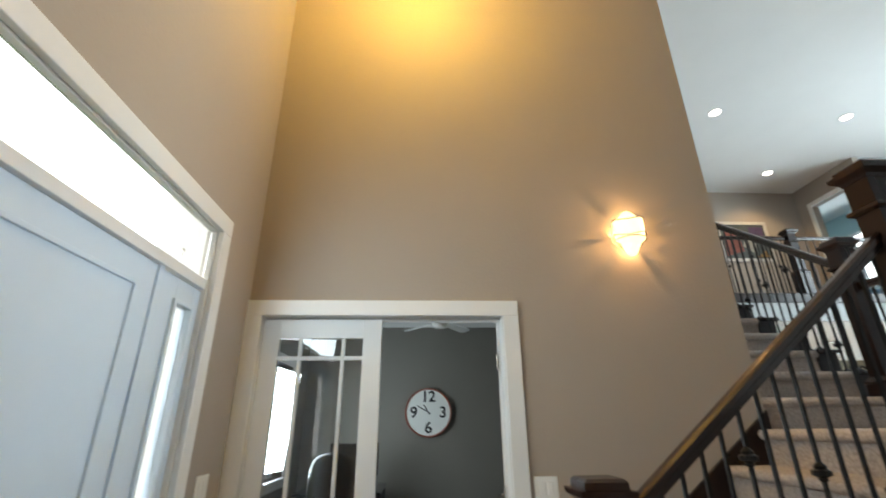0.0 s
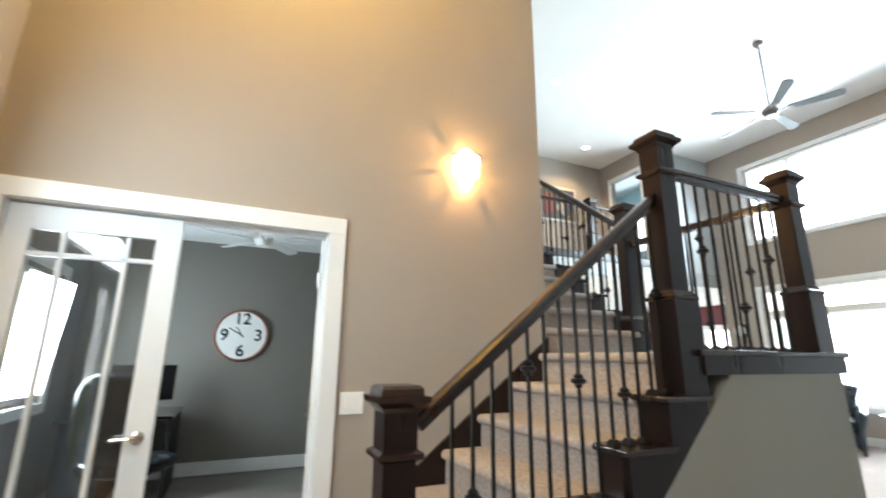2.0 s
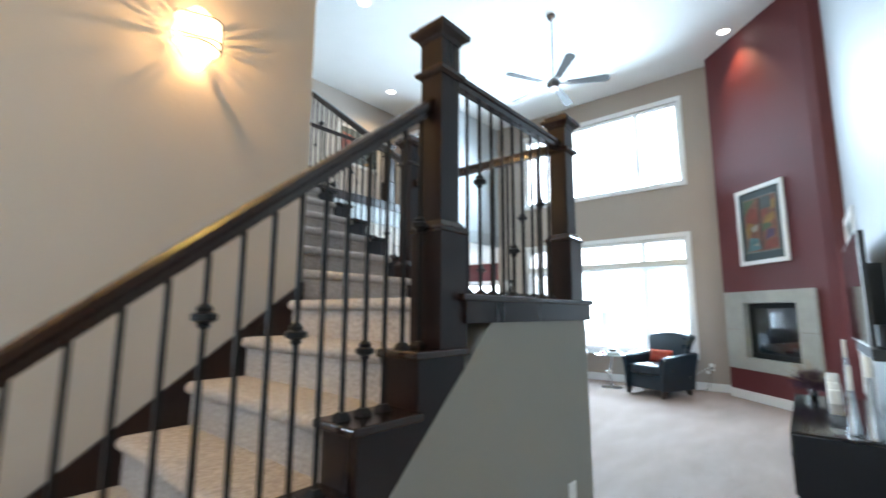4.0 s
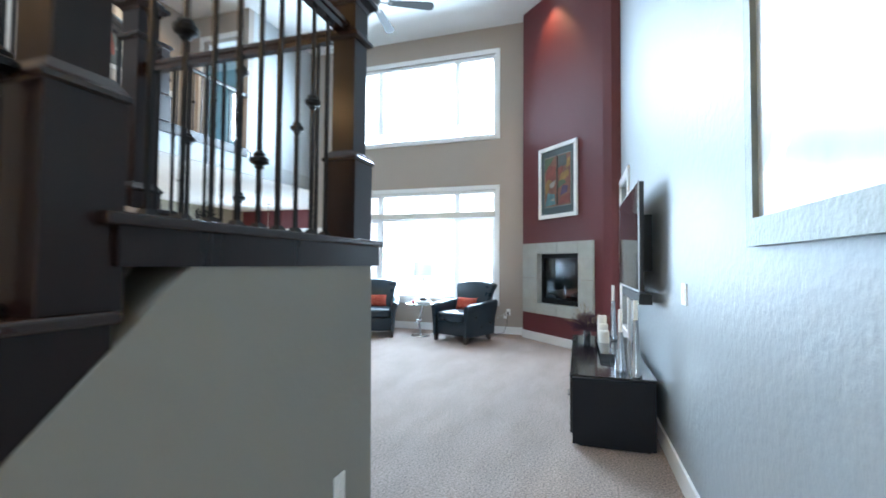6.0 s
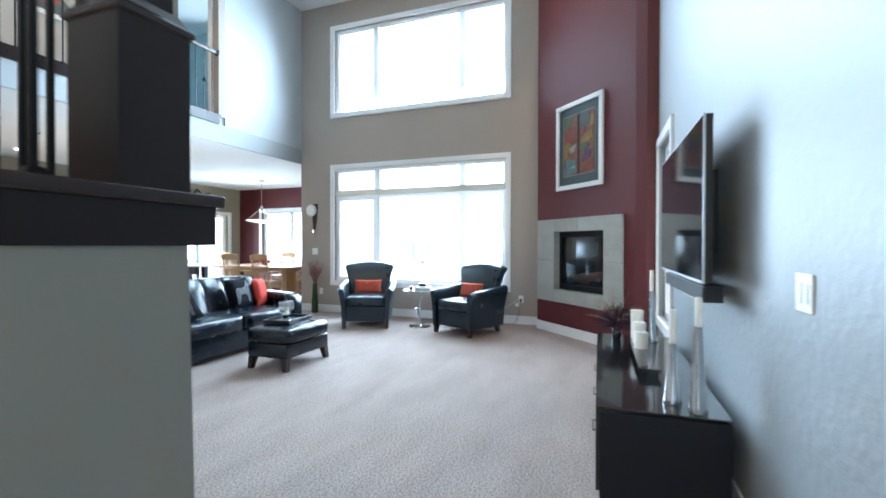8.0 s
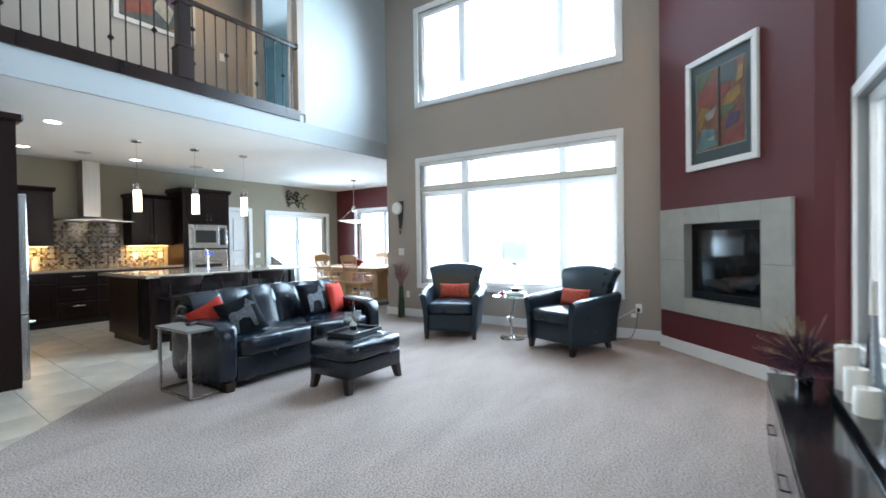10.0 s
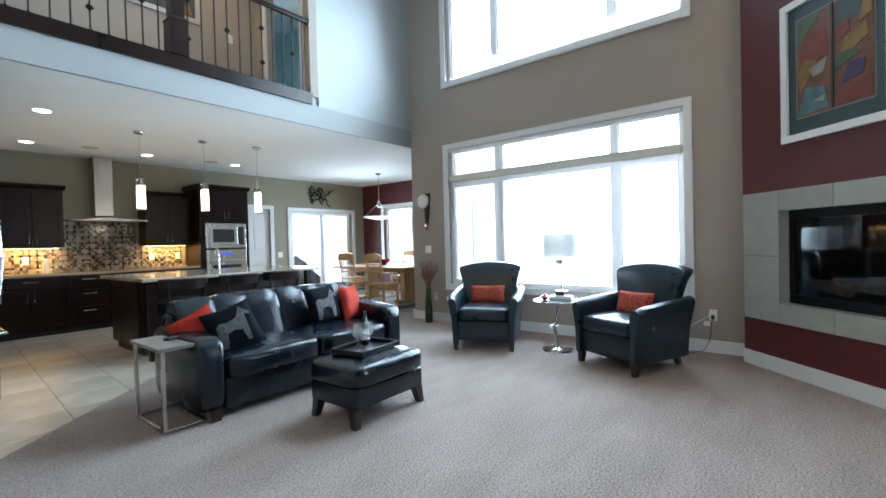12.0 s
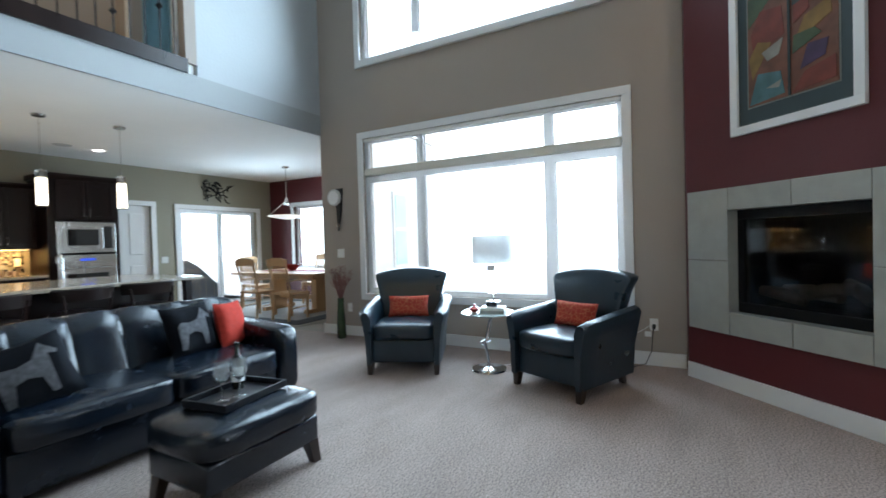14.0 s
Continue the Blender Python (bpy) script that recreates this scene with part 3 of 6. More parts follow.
for k in range(1, 7):
    x, z = step_x(k), RISE * k
    part("step", nose_step(x, step_x(k + 1) + 0.06, YI, YW - 0.02, z - RISE - 0.02 if k > 1 else 0, z), M_STEPCARPET, stairs, smooth=True)
    blk = part("end_block", box(x + 0.02, YO, max(0, z - 0.42), step_x(k + 1) + 0.02, YI, z - 0.026), M_WOOD, stairs)
    part("end_cap", box(x - 0.015, YO - 0.028, z - 0.026, step_x(k + 1) + 0.025, YI + 0.005, z + 0.002, 0.008, 3), M_RAIL, blk)
part("step", nose_step(step_x(7), 2.76, YI, YW, RISE * 6 - 0.02, RISE * 7), M_STEPCARPET, stairs, smooth=True)
# landing edge boards
part("landing_fascia", box(1.765, YO - 0.012, 1.235, 2.925, YI, 1.318), M_WOOD, stairs)
part("landing_cap", box(1.73, YO - 0.03, 1.318, 2.94, YI + 0.005, 1.346, 0.008, 3), M_RAIL, stairs)
part("landing_fascia", box(2.77, YI, 1.235, 2.925, 2.66, 1.318), M_WOOD, stairs)
part("landing_cap", box(2.75, YI + 0.005, 1.318, 2.94, 2.68, 1.346, 0.008, 3), M_RAIL, stairs)
# upper flight, rising towards +y
UR = (LOFT - RISE * 7) / 10


def step_y(k):
    return 2.62 + 0.25 * (k - 1)


for k in range(1, 10):
    z = RISE * 7 + UR * k
    ob = part("step", nose_step(0, 0.32, -2.76, -1.845, -UR - 0.03, 0), M_STEPCARPET, stairs, smooth=True)
    ob.matrix_basis = pose(0, step_y(k), z, 0, 0, 90)
    blk = part("end_block", box(2.76, step_y(k) + 0.02, z - 0.42, 2.92, step_y(k + 1) + 0.02, z - 0.026), M_WOOD, stairs)
    part("end_cap", box(2.755, step_y(k) - 0.015, z - 0.026, 2.945, step_y(k + 1) + 0.025, z + 0.002, 0.008, 3), M_RAIL, blk)
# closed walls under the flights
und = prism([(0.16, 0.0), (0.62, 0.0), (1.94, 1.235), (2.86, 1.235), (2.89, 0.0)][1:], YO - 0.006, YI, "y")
# Taupe greyed and darkened here, so the colour carries this wall's shade.
setting("wall_under_stair", und, mat("shaded_taupe_paint", (0.295, 0.285, 0.25), 0.75, var=0.03, scale=1.5, bump=0.12, bump_scale=45), "taupe painted wall below the stair landing")
setting("wall_under_flight", prism([(YI, 0), (YI, 1.235), (2.66, 1.235), (5.0, 2.95), (5.0, 0)], 2.77, 2.9, "x"), M_TAUPE, "taupe painted wall below the upper stairs")
setting("wall_under_hall", box(2.77, 5.0, 0, 2.9, 6.05, LOW), M_TAUPE, "taupe painted hall wall")
# wall stringer of the lower flight
part("wall_stringer", prism([(0.2, 0.0), (0.2, 0.17), (1.84, 1.445), (1.84, 0.0)], YW - 0.02, YW - 0.002, "y"), M_WOOD, stairs, "dark stained skirting board along the wall")


def newel(x, y, z0, z1, label, group="newel posts", w=0.062, plinth=0.33):
    """A square boxed newel: plinth, shaft, collar and stepped cap."""
    t = thing("newel_post", label, "newel post", pose(x, y, z0), group)
    h = z1 - z0
    part("plinth", lathe([(w + 0.022, 0), (w + 0.022, plinth - 0.03), (w + 0.004, plinth)], square=True), M_WOOD, t)
    part("plinth_moulding", lathe([(w + 0.023, plinth - 0.045), (w + 0.029, plinth - 0.04), (w + 0.029, plinth - 0.03), (w + 0.02, plinth - 0.02), (w + 0.006, plinth + 0.002)], square=True), M_RAIL, t)
    part("shaft", lathe([(w, plinth), (w, h - 0.20)], square=True), M_WOOD, t)
    part("collar", lathe([(w + 0.004, h - 0.235), (w + 0.02, h - 0.225), (w + 0.02, h - 0.21), (w + 0.004, h - 0.20)], square=True), M_RAIL, t)
    part("neck", lathe([(w + 0.002, h - 0.20), (w + 0.002, h - 0.06)], square=True), M_WOOD, t)
    part("cap", lathe([(w + 0.004, h - 0.085), (w + 0.012, h - 0.07), (w + 0.034, h - 0.052), (w + 0.036, h - 0.034), (w + 0.018, h - 0.032), (w + 0.016, h - 0.010), (w + 0.006, h)], square=True), M_RAIL, t)
    return t


newel(0.345, 1.49, 0.0, 1.21, "dark stained square newel post at the foot of the stairs", plinth=0.3, w=0.056)
newel(1.71, 1.468, RISE * 6, 2.44, "tall dark stained newel post at the edge of the landing", plinth=0.47, w=0.054)
newel(2.80, 1.468, 1.346, 2.43, "dark stained newel post at the corner of the landing", plinth=0.37, w=0.052)
newel(2.79, 2.71, 1.346, 2.62, "dark stained newel post at the foot of the upper stairs", plinth=0.30, w=0.056)
newel(2.80, 4.93, LOFT, 4.28, "dark stained newel post at the top of the stairs", plinth=0.25)
newel(2.98, 6.10, 3.185, 4.26, "dark stained newel post at the loft corner", plinth=0.25)
newel(5.63, 6.10, 3.185, 4.26, "dark stained newel post in the loft railing", plinth=0.38)


def knuckle(parent, z, s=1.0):
    part("knuckle", lathe([(0.008, -0.032), (0.016, -0.024), (0.013, -0.018), (0.03 * s, -0.010), (0.03 * s, 0.004), (0.018, 0.010), (0.02, 0.018), (0.009, 0.03)], 10, at=(0, 0, z)), M_IRON, parent)


def baluster(parent, x, y, z0, z1, knots=()):
    """A square iron bar with a foot shoe and turned knuckles at the given heights above its foot."""
    b = part("baluster", lathe([(0.0058, z0), (0.0058, z1)], square=True), M_IRON, parent)
    b.matrix_basis = pose(x, y, 0)
    part("shoe", lathe([(0.02, 0), (0.02, 0.01), (0.011, 0.024)], square=True, at=(0, 0, z0)), M_IRON, b)
    for h in knots:
        knuckle(b, z0 + h)
    return b


def handrail(parent, a, b, w=0.028, h=0.055):
    """A moulded rail whose top runs from a to b."""
    a, b = Vector(a), Vector(b)
    d = (b - a).normalized()
    s = d.cross(Vector((0, 0, 1))).normalized()
    up = s.cross(d)
    prof = [(-w * 0.7, -h), (w * 0.7, -h), (w * 0.75, -h * 0.6), (w, -h * 0.5), (w, -h * 0.15), (w * 0.6, 0), (-w * 0.6, 0), (-w, -h * 0.15), (-w, -h * 0.5), (-w * 0.75, -h * 0.6)]
    bm = bmesh.new()
    r0 = [bm.verts.new(a + s * p + up * q) for p, q in prof]
    r1 = [bm.verts.new(b + s * p + up * q) for p, q in prof]
    for i in range(len(prof)):
        j = (i + 1) % len(prof)
        bm.faces.new((r0[i], r0[j], r1[j], r1[i]))
    bm.faces.new(r0)
    bm.faces.new(r1)
    return part("handrail", bm, M_RAIL, parent)


HIGH, MID, LOWER, PAIR = (0.69,), (0.45,), (0.20,), (0.62, 0.22)
# lower flight: every third bar carries a knuckle
r1 = thing("stair_railing", "dark wooden handrail on black iron balusters along the lower stairs", "railing", group="railings")
handrail(r1, (0.40, 1.49, 1.10), (1.66, 1.475, 2.12))
for k in range(2, 7):
    for j in range(3):
        x = step_x(k) + 0.027 + j * RUN / 3
        if x > 1.62:
            continue
        top = 1.10 + (x - 0.40) * (1.02 / 1.26) - 0.05
        knots = (MID, HIGH, MID, LOWER, MID)[k - 2] if j == 1 else ()
        baluster(r1, x, 1.475, RISE * k + 0.002, top, knots)
# landing, two sides
r2 = thing("stair_railing", "dark wooden handrail on black iron balusters along the landing", "railing", group="railings")
handrail(r2, (1.76, 1.47, 2.275), (2.75, 1.47, 2.275))
for j in range(9):
    baluster(r2, 1.897 + j * 0.0925, 1.475, 1.346, 2.215, {1: (0.506,), 4: (0.226,), 7: (0.51,)}.get(j, ()))
r3 = thing("stair_railing", "dark wooden handrail on black iron balusters along the landing", "railing", group="railings")
handrail(r3, (2.80, 1.52, 2.275), (2.79, 2.66, 2.275))
for j in range(10):
    baluster(r3, 2.80 - j * 0.001, 1.63 + j * 0.105, 1.346, 2.215, {1: (0.51,), 4: (0.81, 0.205), 7: (0.51,)}.get(j, ()))
# upper flight
r4 = thing("stair_railing", "dark wooden handrail on black iron balusters along the upper stairs", "railing", group="railings")
handrail(r4, (2.82, 2.76, 2.45), (2.82, 4.87, 4.06))
for k in range(1, 10):
    for j in range(3):
        y = step_y(k) + 0.045 + j * 0.25 / 3
        if y < 2.7 or y > 4.84:
            continue
        baluster(r4, 2.82, y, RISE * 7 + UR * k + 0.002, 2.37 + (y - 2.66) * (1.64 / 2.21), (HIGH, MID, LOWER)[k % 3] if j == 1 else ())
# loft
r5 = thing("stair_railing", "dark wooden handrail on black iron balusters along the loft edge", "railing", group="railings")
handrail(r5, (2.86, 4.99, 4.14), (2.97, 6.04, 4.14))
for j in range(9):
    baluster(r5, 2.87 + j * 0.012, 5.08 + j * 0.1, 3.185, 4.09, (PAIR if j % 6 == 1 else MID) if j % 3 == 1 else ())
r6 = thing("stair_railing", "dark wooden handrail on black iron balusters along the loft edge", "railing", group="railings")
handrail(r6, (3.05, 6.10, 4.14), (7.2, 6.10, 4.14))
n = 0
for j in range(30):
    x = 3.15 + j * 0.1365
    if abs(x - 5.63) > 0.09:
        baluster(r6, x, 6.10, 3.185, 4.09, (PAIR if n % 6 == 1 else MID) if n % 3 == 1 else ())
    n += 1
part("wall_rosette", lathe([(0.045, 0), (0.045, 0.02), (0.03, 0.03)], 16), M_RAIL, r6).matrix_basis = pose(7.2, 6.10, 4.112, 0, -90, 0)

# ---------------------------------------------------------------- bright haze outside
M_HAZE = mat("bright_haze", (0.9, 0.95, 1.0), 1.0, var=0, emit=(0.93, 0.98, 1.0), power=3.3)
bd = bmesh.new()
for a, b in (((34, -30), (34, 40)), ((34, 40), (-25, 40)), ((-25, 40), (-25, -30)), ((-25, -30), (34, -30))):
    bar(a, b, -0.2, (-0.5, 26), bm=bd)
setting("backdrop", bd, M_HAZE, "bright white overcast haze in the distance", "backdrop")
setting("patio", prism([(9.35, -20), (33, -20), (33, 38), (9.35, 38)], -0.5, -0.12), mat("pale_concrete", (0.72, 0.72, 0.7), 0.9, var=0.06, scale=1.2, bump=0.2), "pale sunlit concrete terrace", "pavement")

setting("dining_siding", box(9.31, 5.915, -0.4, 12.05, 5.94, 3.1), M_SIDING, "white outside siding of the dining bay", "wall")
# ---------------------------------------------------------------- great room things


def light_switch(m, wide=0.075, rockers=1, label="white rocker light switch"):
    t = thing("light_switch", label, "switch", m)
    part("plate", box(-wide / 2, -0.008, -0.06, wide / 2, 0, 0.06, 0.003), M_WHITE, t)
    for i in range(rockers):
        x = (i - (rockers - 1) / 2) * 0.046
        part("rocker", box(x - 0.016, -0.012, -0.034, x + 0.016, -0.006, 0.034, 0.003), M_WHITE, t)
    return t


def outlet(m):
    t = thing("power_outlet", "white double power outlet on the wall", "outlet", m)
    part("plate", box(-0.037, -0.008, -0.058, 0.037, 0, 0.058, 0.003), M_WHITE, t)
    for z in (-0.02, 0.02):
        part("socket", lathe([(0.016, 0), (0.016, 0.003)], 12, at=(0, 0, 0)), M_WHITE, t).matrix_basis = pose(0, -0.008, z, 90, 0, 0)
    return t


TVA = math.degrees(math.atan2(tv_dir.y, tv_dir.x))
light_switch(pose(*tv_pt(3.86, 0.0), 1.09, 0, 0, 180 + TVA), 0.115, 2, "white double rocker light switch")
light_switch(pose(0.456, 2.62, 1.045), 0.135, 2, "white double rocker light switch beside the study door")
light_switch(pose(-1.33, 2.36, 1.10, 0, 0, 90), 0.13, 2, "white double rocker light switch by the entrance")
light_switch(pose(9.1, 5.766, 1.115, 0, 0, -90), 0.12, 2, "white double rocker light switch under the wall clock")
light_switch(pose(9.33, 10.4, 1.03), 0.12, 2, "white double light switch by the patio door")
light_switch(pose(6.82, 7.38, 4.15), 0.08, 1, "white light switch in the loft")
outlet(pose(9.1, 5.63, 0.376, 0, 0, -90))
outlet(pose(2.62, YO - 0.006, 0.39, 0, 0, 0))

# electric cords at the outlet by the chair
M_CORD = mat("black_cord", (0.01, 0.01, 0.01), 0.5, var=0)
OUT = pose(9.1, 1.88, 0.39, 0, 0, -90)
plugged = outlet(OUT)
plugged["label"] = "white power outlet with a plugged-in black cord and tag"
part("cord", tube([(9.07, 1.88, 0.37), (9.04, 1.89, 0.3), (9.03, 1.90, 0.15), (9.0, 1.95, 0.03), (8.85, 2.1, 0.008), (8.65, 2.2, 0.006), (8.5, 2.35, 0.006)], 0.004), M_CORD, plugged).matrix_basis = OUT.inverted()
part("plug", box(9.05, 1.865, 0.35, 9.091, 1.895, 0.395, 0.005), M_CORD, plugged).matrix_basis = OUT.inverted()
part("tag", box(9.045, 1.9, 0.28, 9.048, 1.96, 0.33), M_WHITE, plugged).matrix_basis = OUT.inverted()
part("cord", tube([(9.07, 1.885, 0.41), (9.04, 1.95, 0.36), (9.03, 2.1, 0.26), (9.0, 2.35, 0.2), (8.9, 2.7, 0.05), (8.6, 3.1, 0.008), (8.42, 3.25, 0.01)], 0.003), M_WHITE, plugged).matrix_basis = OUT.inverted()

# ---- armchairs
M_LEG = mat("dark_walnut_leg", (0.022, 0.012, 0.008), 0.35, var=0.2, scale=12)


def tapered_leg(x, y, z0, z1, top=0.032, foot=0.022, lean=(0, 0)):
    bm = lathe([(foot, z0), (top, z1)], square=True)
    for v in bm.verts:
        k = 1 - (v.co.z - z0) / (z1 - z0)
        v.co.x += x + lean[0] * k
        v.co.y += y + lean[1] * k
    return bm


def armchair(m, label):
    t = thing("armchair", label, "armchair", m, "leather armchairs")
    part("seat_base", box(-0.30, -0.36, 0.105, 0.30, 0.33, 0.33, 0.025, 3), M_CHAIR, t, smooth=True)
    part("seat_cushion", cushion(-0.285, -0.40, 0.325, 0.285, 0.18, 0.475, 0.02, 14, 8, 0.001), M_CHAIR, t, smooth=True)
    back = cushion(-0.30, 0.10, 0.33, 0.30, 0.25, 0.955, 0.015, 16, 14)
    for v in back.verts:
        k = max(0, (v.co.z - 0.33) / 0.625)
        roll = max(0, k - 0.72) / 0.28
        v.co.x *= 1 + 0.36 * k ** 2.4
        side = min(1, abs(v.co.x) / 0.40)
        v.co.y += 0.16 * k + 0.035 * roll * roll - 0.03 * k * side ** 3
        v.co.z -= 0.045 * side ** 2 * roll
    part("backrest", back, M_CHAIR, t, smooth=True)
    for s in (-1, 1):
        prof = [(0.285, 0.10), (0.285, 0.50), (0.298, 0.56), (0.33, 0.60), (0.375, 0.612), (0.415, 0.597), (0.43, 0.565), (0.408, 0.49), (0.37, 0.34), (0.352, 0.10)]
        bm = bmesh.new()
        rows = []
        for i in range(9):
            u = i / 8
            y = -0.40 + 0.74 * u
            lift = 0.055 * u
            squeeze = 1 - 0.35 * max(0, 1 - u * 6) ** 2
            rows.append([bm.verts.new((s * (0.32 + (px - 0.32) * squeeze), y, pz + lift * max(0, (pz - 0.3) / 0.3) - (0.02 if i == 0 else 0) * (pz > 0.5))) for px, pz in prof])
        for p, q in zip(rows, rows[1:]):
            for i in range(len(prof)):
                j = (i + 1) % len(prof)
                bm.faces.new((p[i], p[j], q[j], q[i]))
        bm.faces.new(rows[0])
        bm.faces.new(rows[-1])
        part("armrest", bm, M_CHAIR, t, smooth=True)
        part("leg", tapered_leg(s * 0.315, -0.345, 0, 0.115, lean=(0, -0.015)), M_LEG, t)
        part("leg", tapered_leg(s * 0.265, 0.27, 0, 0.115, lean=(0, 0.05)), M_LEG, t)
    return t


armchair(pose(8.205, 4.10, 0, 0, 0, -65.8), "black leather armchair with flared arms and walnut legs by the window")
armchair(pose(8.25, 2.46, 0, 0, 0, -113.4), "black leather armchair with flared arms, angled by the red wall")


def patterned(name, base, line, scale):
    m = mat(name, base, 0.85, var=0.1, scale=40, bump=0.3, bump_scale=160)
    n, l = m.node_tree.nodes, m.node_tree.links
    b = n["Principled BSDF"]
    old = b.inputs["Base Color"].links[0].from_socket
    v = n.new("ShaderNodeTexVoronoi")
    v.feature = "DISTANCE_TO_EDGE"
    v.inputs["Scale"].default_value = scale
    tc = n.new("ShaderNodeTexCoord")
    l.new(tc.outputs["Object"], v.inputs["Vector"])
    r = n.new("ShaderNodeValToRGB")
    r.color_ramp.elements[0].position, r.color_ramp.elements[1].position = 0.03, 0.07
    r.color_ramp.elements[0].color, r.color_ramp.elements[1].color = (1, 1, 1, 1), (0, 0, 0, 1)
    l.new(v.outputs["Distance"], r.inputs[0])
    mix = n.new("ShaderNodeMixRGB")
    mix.inputs[2].default_value = (*line, 1)
    l.new(r.outputs[0], mix.inputs[0])
    l.new(old, mix.inputs[1])
    l.new(mix.outputs[0], b.inputs["Base Color"])
    return m


M_SCROLL = patterned("orange_scroll_fabric", (0.38, 0.038, 0.025), (0.52, 0.17, 0.08), 27)


def pillow(m, w, h, d, material, label, group=""):
    t = thing("pillow", label, "pillow", m, group)
    bm = bmesh.new()
    n = 12
    grid = {}
    for s in (1, -1):
        for i in range(n + 1):
            for j in range(n + 1):
                u, v = 2 * i / n - 1, 2 * j / n - 1
                edge = abs(u) == 1 or abs(v) == 1
                if s < 0 and edge:
                    grid[s, i, j] = grid[1, i, j]
                    continue
                pinch = 1 - 0.07 * (1 - u * u) * abs(v) ** 4 - 0.07 * (1 - v * v) * abs(u) ** 4
                dd = 0 if edge else s * d / 2 * ((1 - u ** 4) * (1 - v ** 4)) ** 0.55
                dd *= 1 + 0.15 * noise.noise(Vector((u * 2, v * 2, w * 31)))
                grid[s, i, j] = bm.verts.new((u * w / 2 * pinch, dd, v * h / 2 * pinch))
    for s in (1, -1):
        for i in range(n):
            for j in range(n):
                bm.faces.new((grid[s, i, j], grid[s, i + 1, j], grid[s, i + 1, j + 1], grid[s, i, j + 1]))
    part("cover", bm, material, t, smooth=True)
    return t


pillow(pose(8.205, 4.10, 0, 0, 0, -65.8) @ pose(0, 0.045, 0.585, -14, 0, 0), 0.42, 0.22, 0.11, M_SCROLL, "orange-red lumbar pillow with a scroll pattern on the armchair", "lumbar pillows")
pillow(pose(8.25, 2.46, 0, 0, 0, -113.4) @ pose(0, 0.045, 0.585, -14, 0, 0), 0.42, 0.22, 0.11, M_SCROLL, "orange-red lumbar pillow with a scroll pattern on the armchair", "lumbar pillows")

# ---- side table with lamp between the chairs
st = thing("side_table", "round glass side table on a chrome tilted stem", "side table", pose(8.33, 3.27, 0))
part("base", lathe([(0.165, 0), (0.17, 0.008), (0.165, 0.02), (0.05, 0.028), (0.02, 0.04)], 28), M_CHROME, st, smooth=True)
part("stem", tube([(0, 0, 0.03), (0.01, 0.035, 0.2), (0.015, 0.045, 0.26)], 0.017, 12), M_CHROME, st)
part("knuckle", tube([(0.0, 0.08, 0.25), (0.03, 0.0, 0.29)], 0.02, 12), M_CHROME, st)
part("stem", tube([(0.015, 0.035, 0.26), (0.02, -0.03, 0.545)], 0.017, 12), M_CHROME, st)
part("glass_top", lathe([(0.255, 0.545), (0.26, 0.549), (0.26, 0.553), (0.255, 0.557)], 36), mat("table_glass", (0.75, 0.88, 0.86), 0.05, transmit=0.6, var=0), st)
bk = thing("book", "pale grey hardback books stacked under the lamp", "book", pose(8.34, 3.22, 0.557, 0, 0, 12))
part("cover", box(-0.09, -0.12, 0, 0.09, 0.12, 0.025, 0.003), mat("grey_book", (0.4, 0.4, 0.38), 0.6), bk)
part("pages", box(-0.085, -0.115, 0.026, 0.085, 0.115, 0.05, 0.003), M_WHITE, bk)
M_SHADE = mat("white_lamp_shade", (0.86, 0.88, 0.88), 0.9, var=0.03, scale=40, transmit=0.13)
tl = thing("table_lamp", "glass and chrome table lamp with a white drum shade, unlit", "lamp", pose(8.35, 3.22, 0.607))
part("base", box(-0.055, -0.055, 0, 0.055, 0.055, 0.055, 0.006), M_CHROME, tl)
part("column", lathe([(0.007, 0.055), (0.007, 0.37)], 10), M_CHROME, tl)
part("glass_block", lathe([(0.035, 0.13), (0.035, 0.34)], square=True), M_GLASS, tl)
part("block", box(-0.04, -0.04, 0.345, 0.04, 0.04, 0.40, 0.005), M_CHROME, tl)
sh = bmesh.new()
lathe([(0.178, 0.425), (0.188, 0.425), (0.192, 0.68), (0.184, 0.68)], 48, bm=sh)
bmesh.ops.delete(sh, geom=[f for f in sh.faces if len(f.verts) > 4], context="FACES_ONLY")
part("shade", sh, M_SHADE, tl)
part("finial", tube([(0, 0, 0.40), (0, 0, 0.69)], 0.005), M_CHROME, tl)
rd = thing("trinket_dish", "small red ceramic dish with a lid", "dish", pose(8.28, 3.39, 0.557))
part("bowl", lathe([(0.02, 0), (0.05, 0.02), (0.055, 0.035), (0.03, 0.05), (0.012, 0.06), (0.014, 0.072), (0.004, 0.078)], 18), mat("red_glaze", (0.35, 0.02, 0.02), 0.2, coat=0.5), rd, smooth=True)

# ---- vase with twigs, wall clock
vs = thing("floor_vase", "tall dark green glass floor vase", "vase", pose(8.90, 5.62, 0))
part("body", lathe([(0.055, 0), (0.062, 0.01), (0.06, 0.2), (0.045, 0.4), (0.04, 0.52), (0.044, 0.53), (0.03, 0.525)], 18), mat("green_glass", (0.03, 0.06, 0.02), 0.12, coat=0.6, var=0.4, scale=5), vs, smooth=True)
rng = random.Random(5)
tw = bmesh.new()
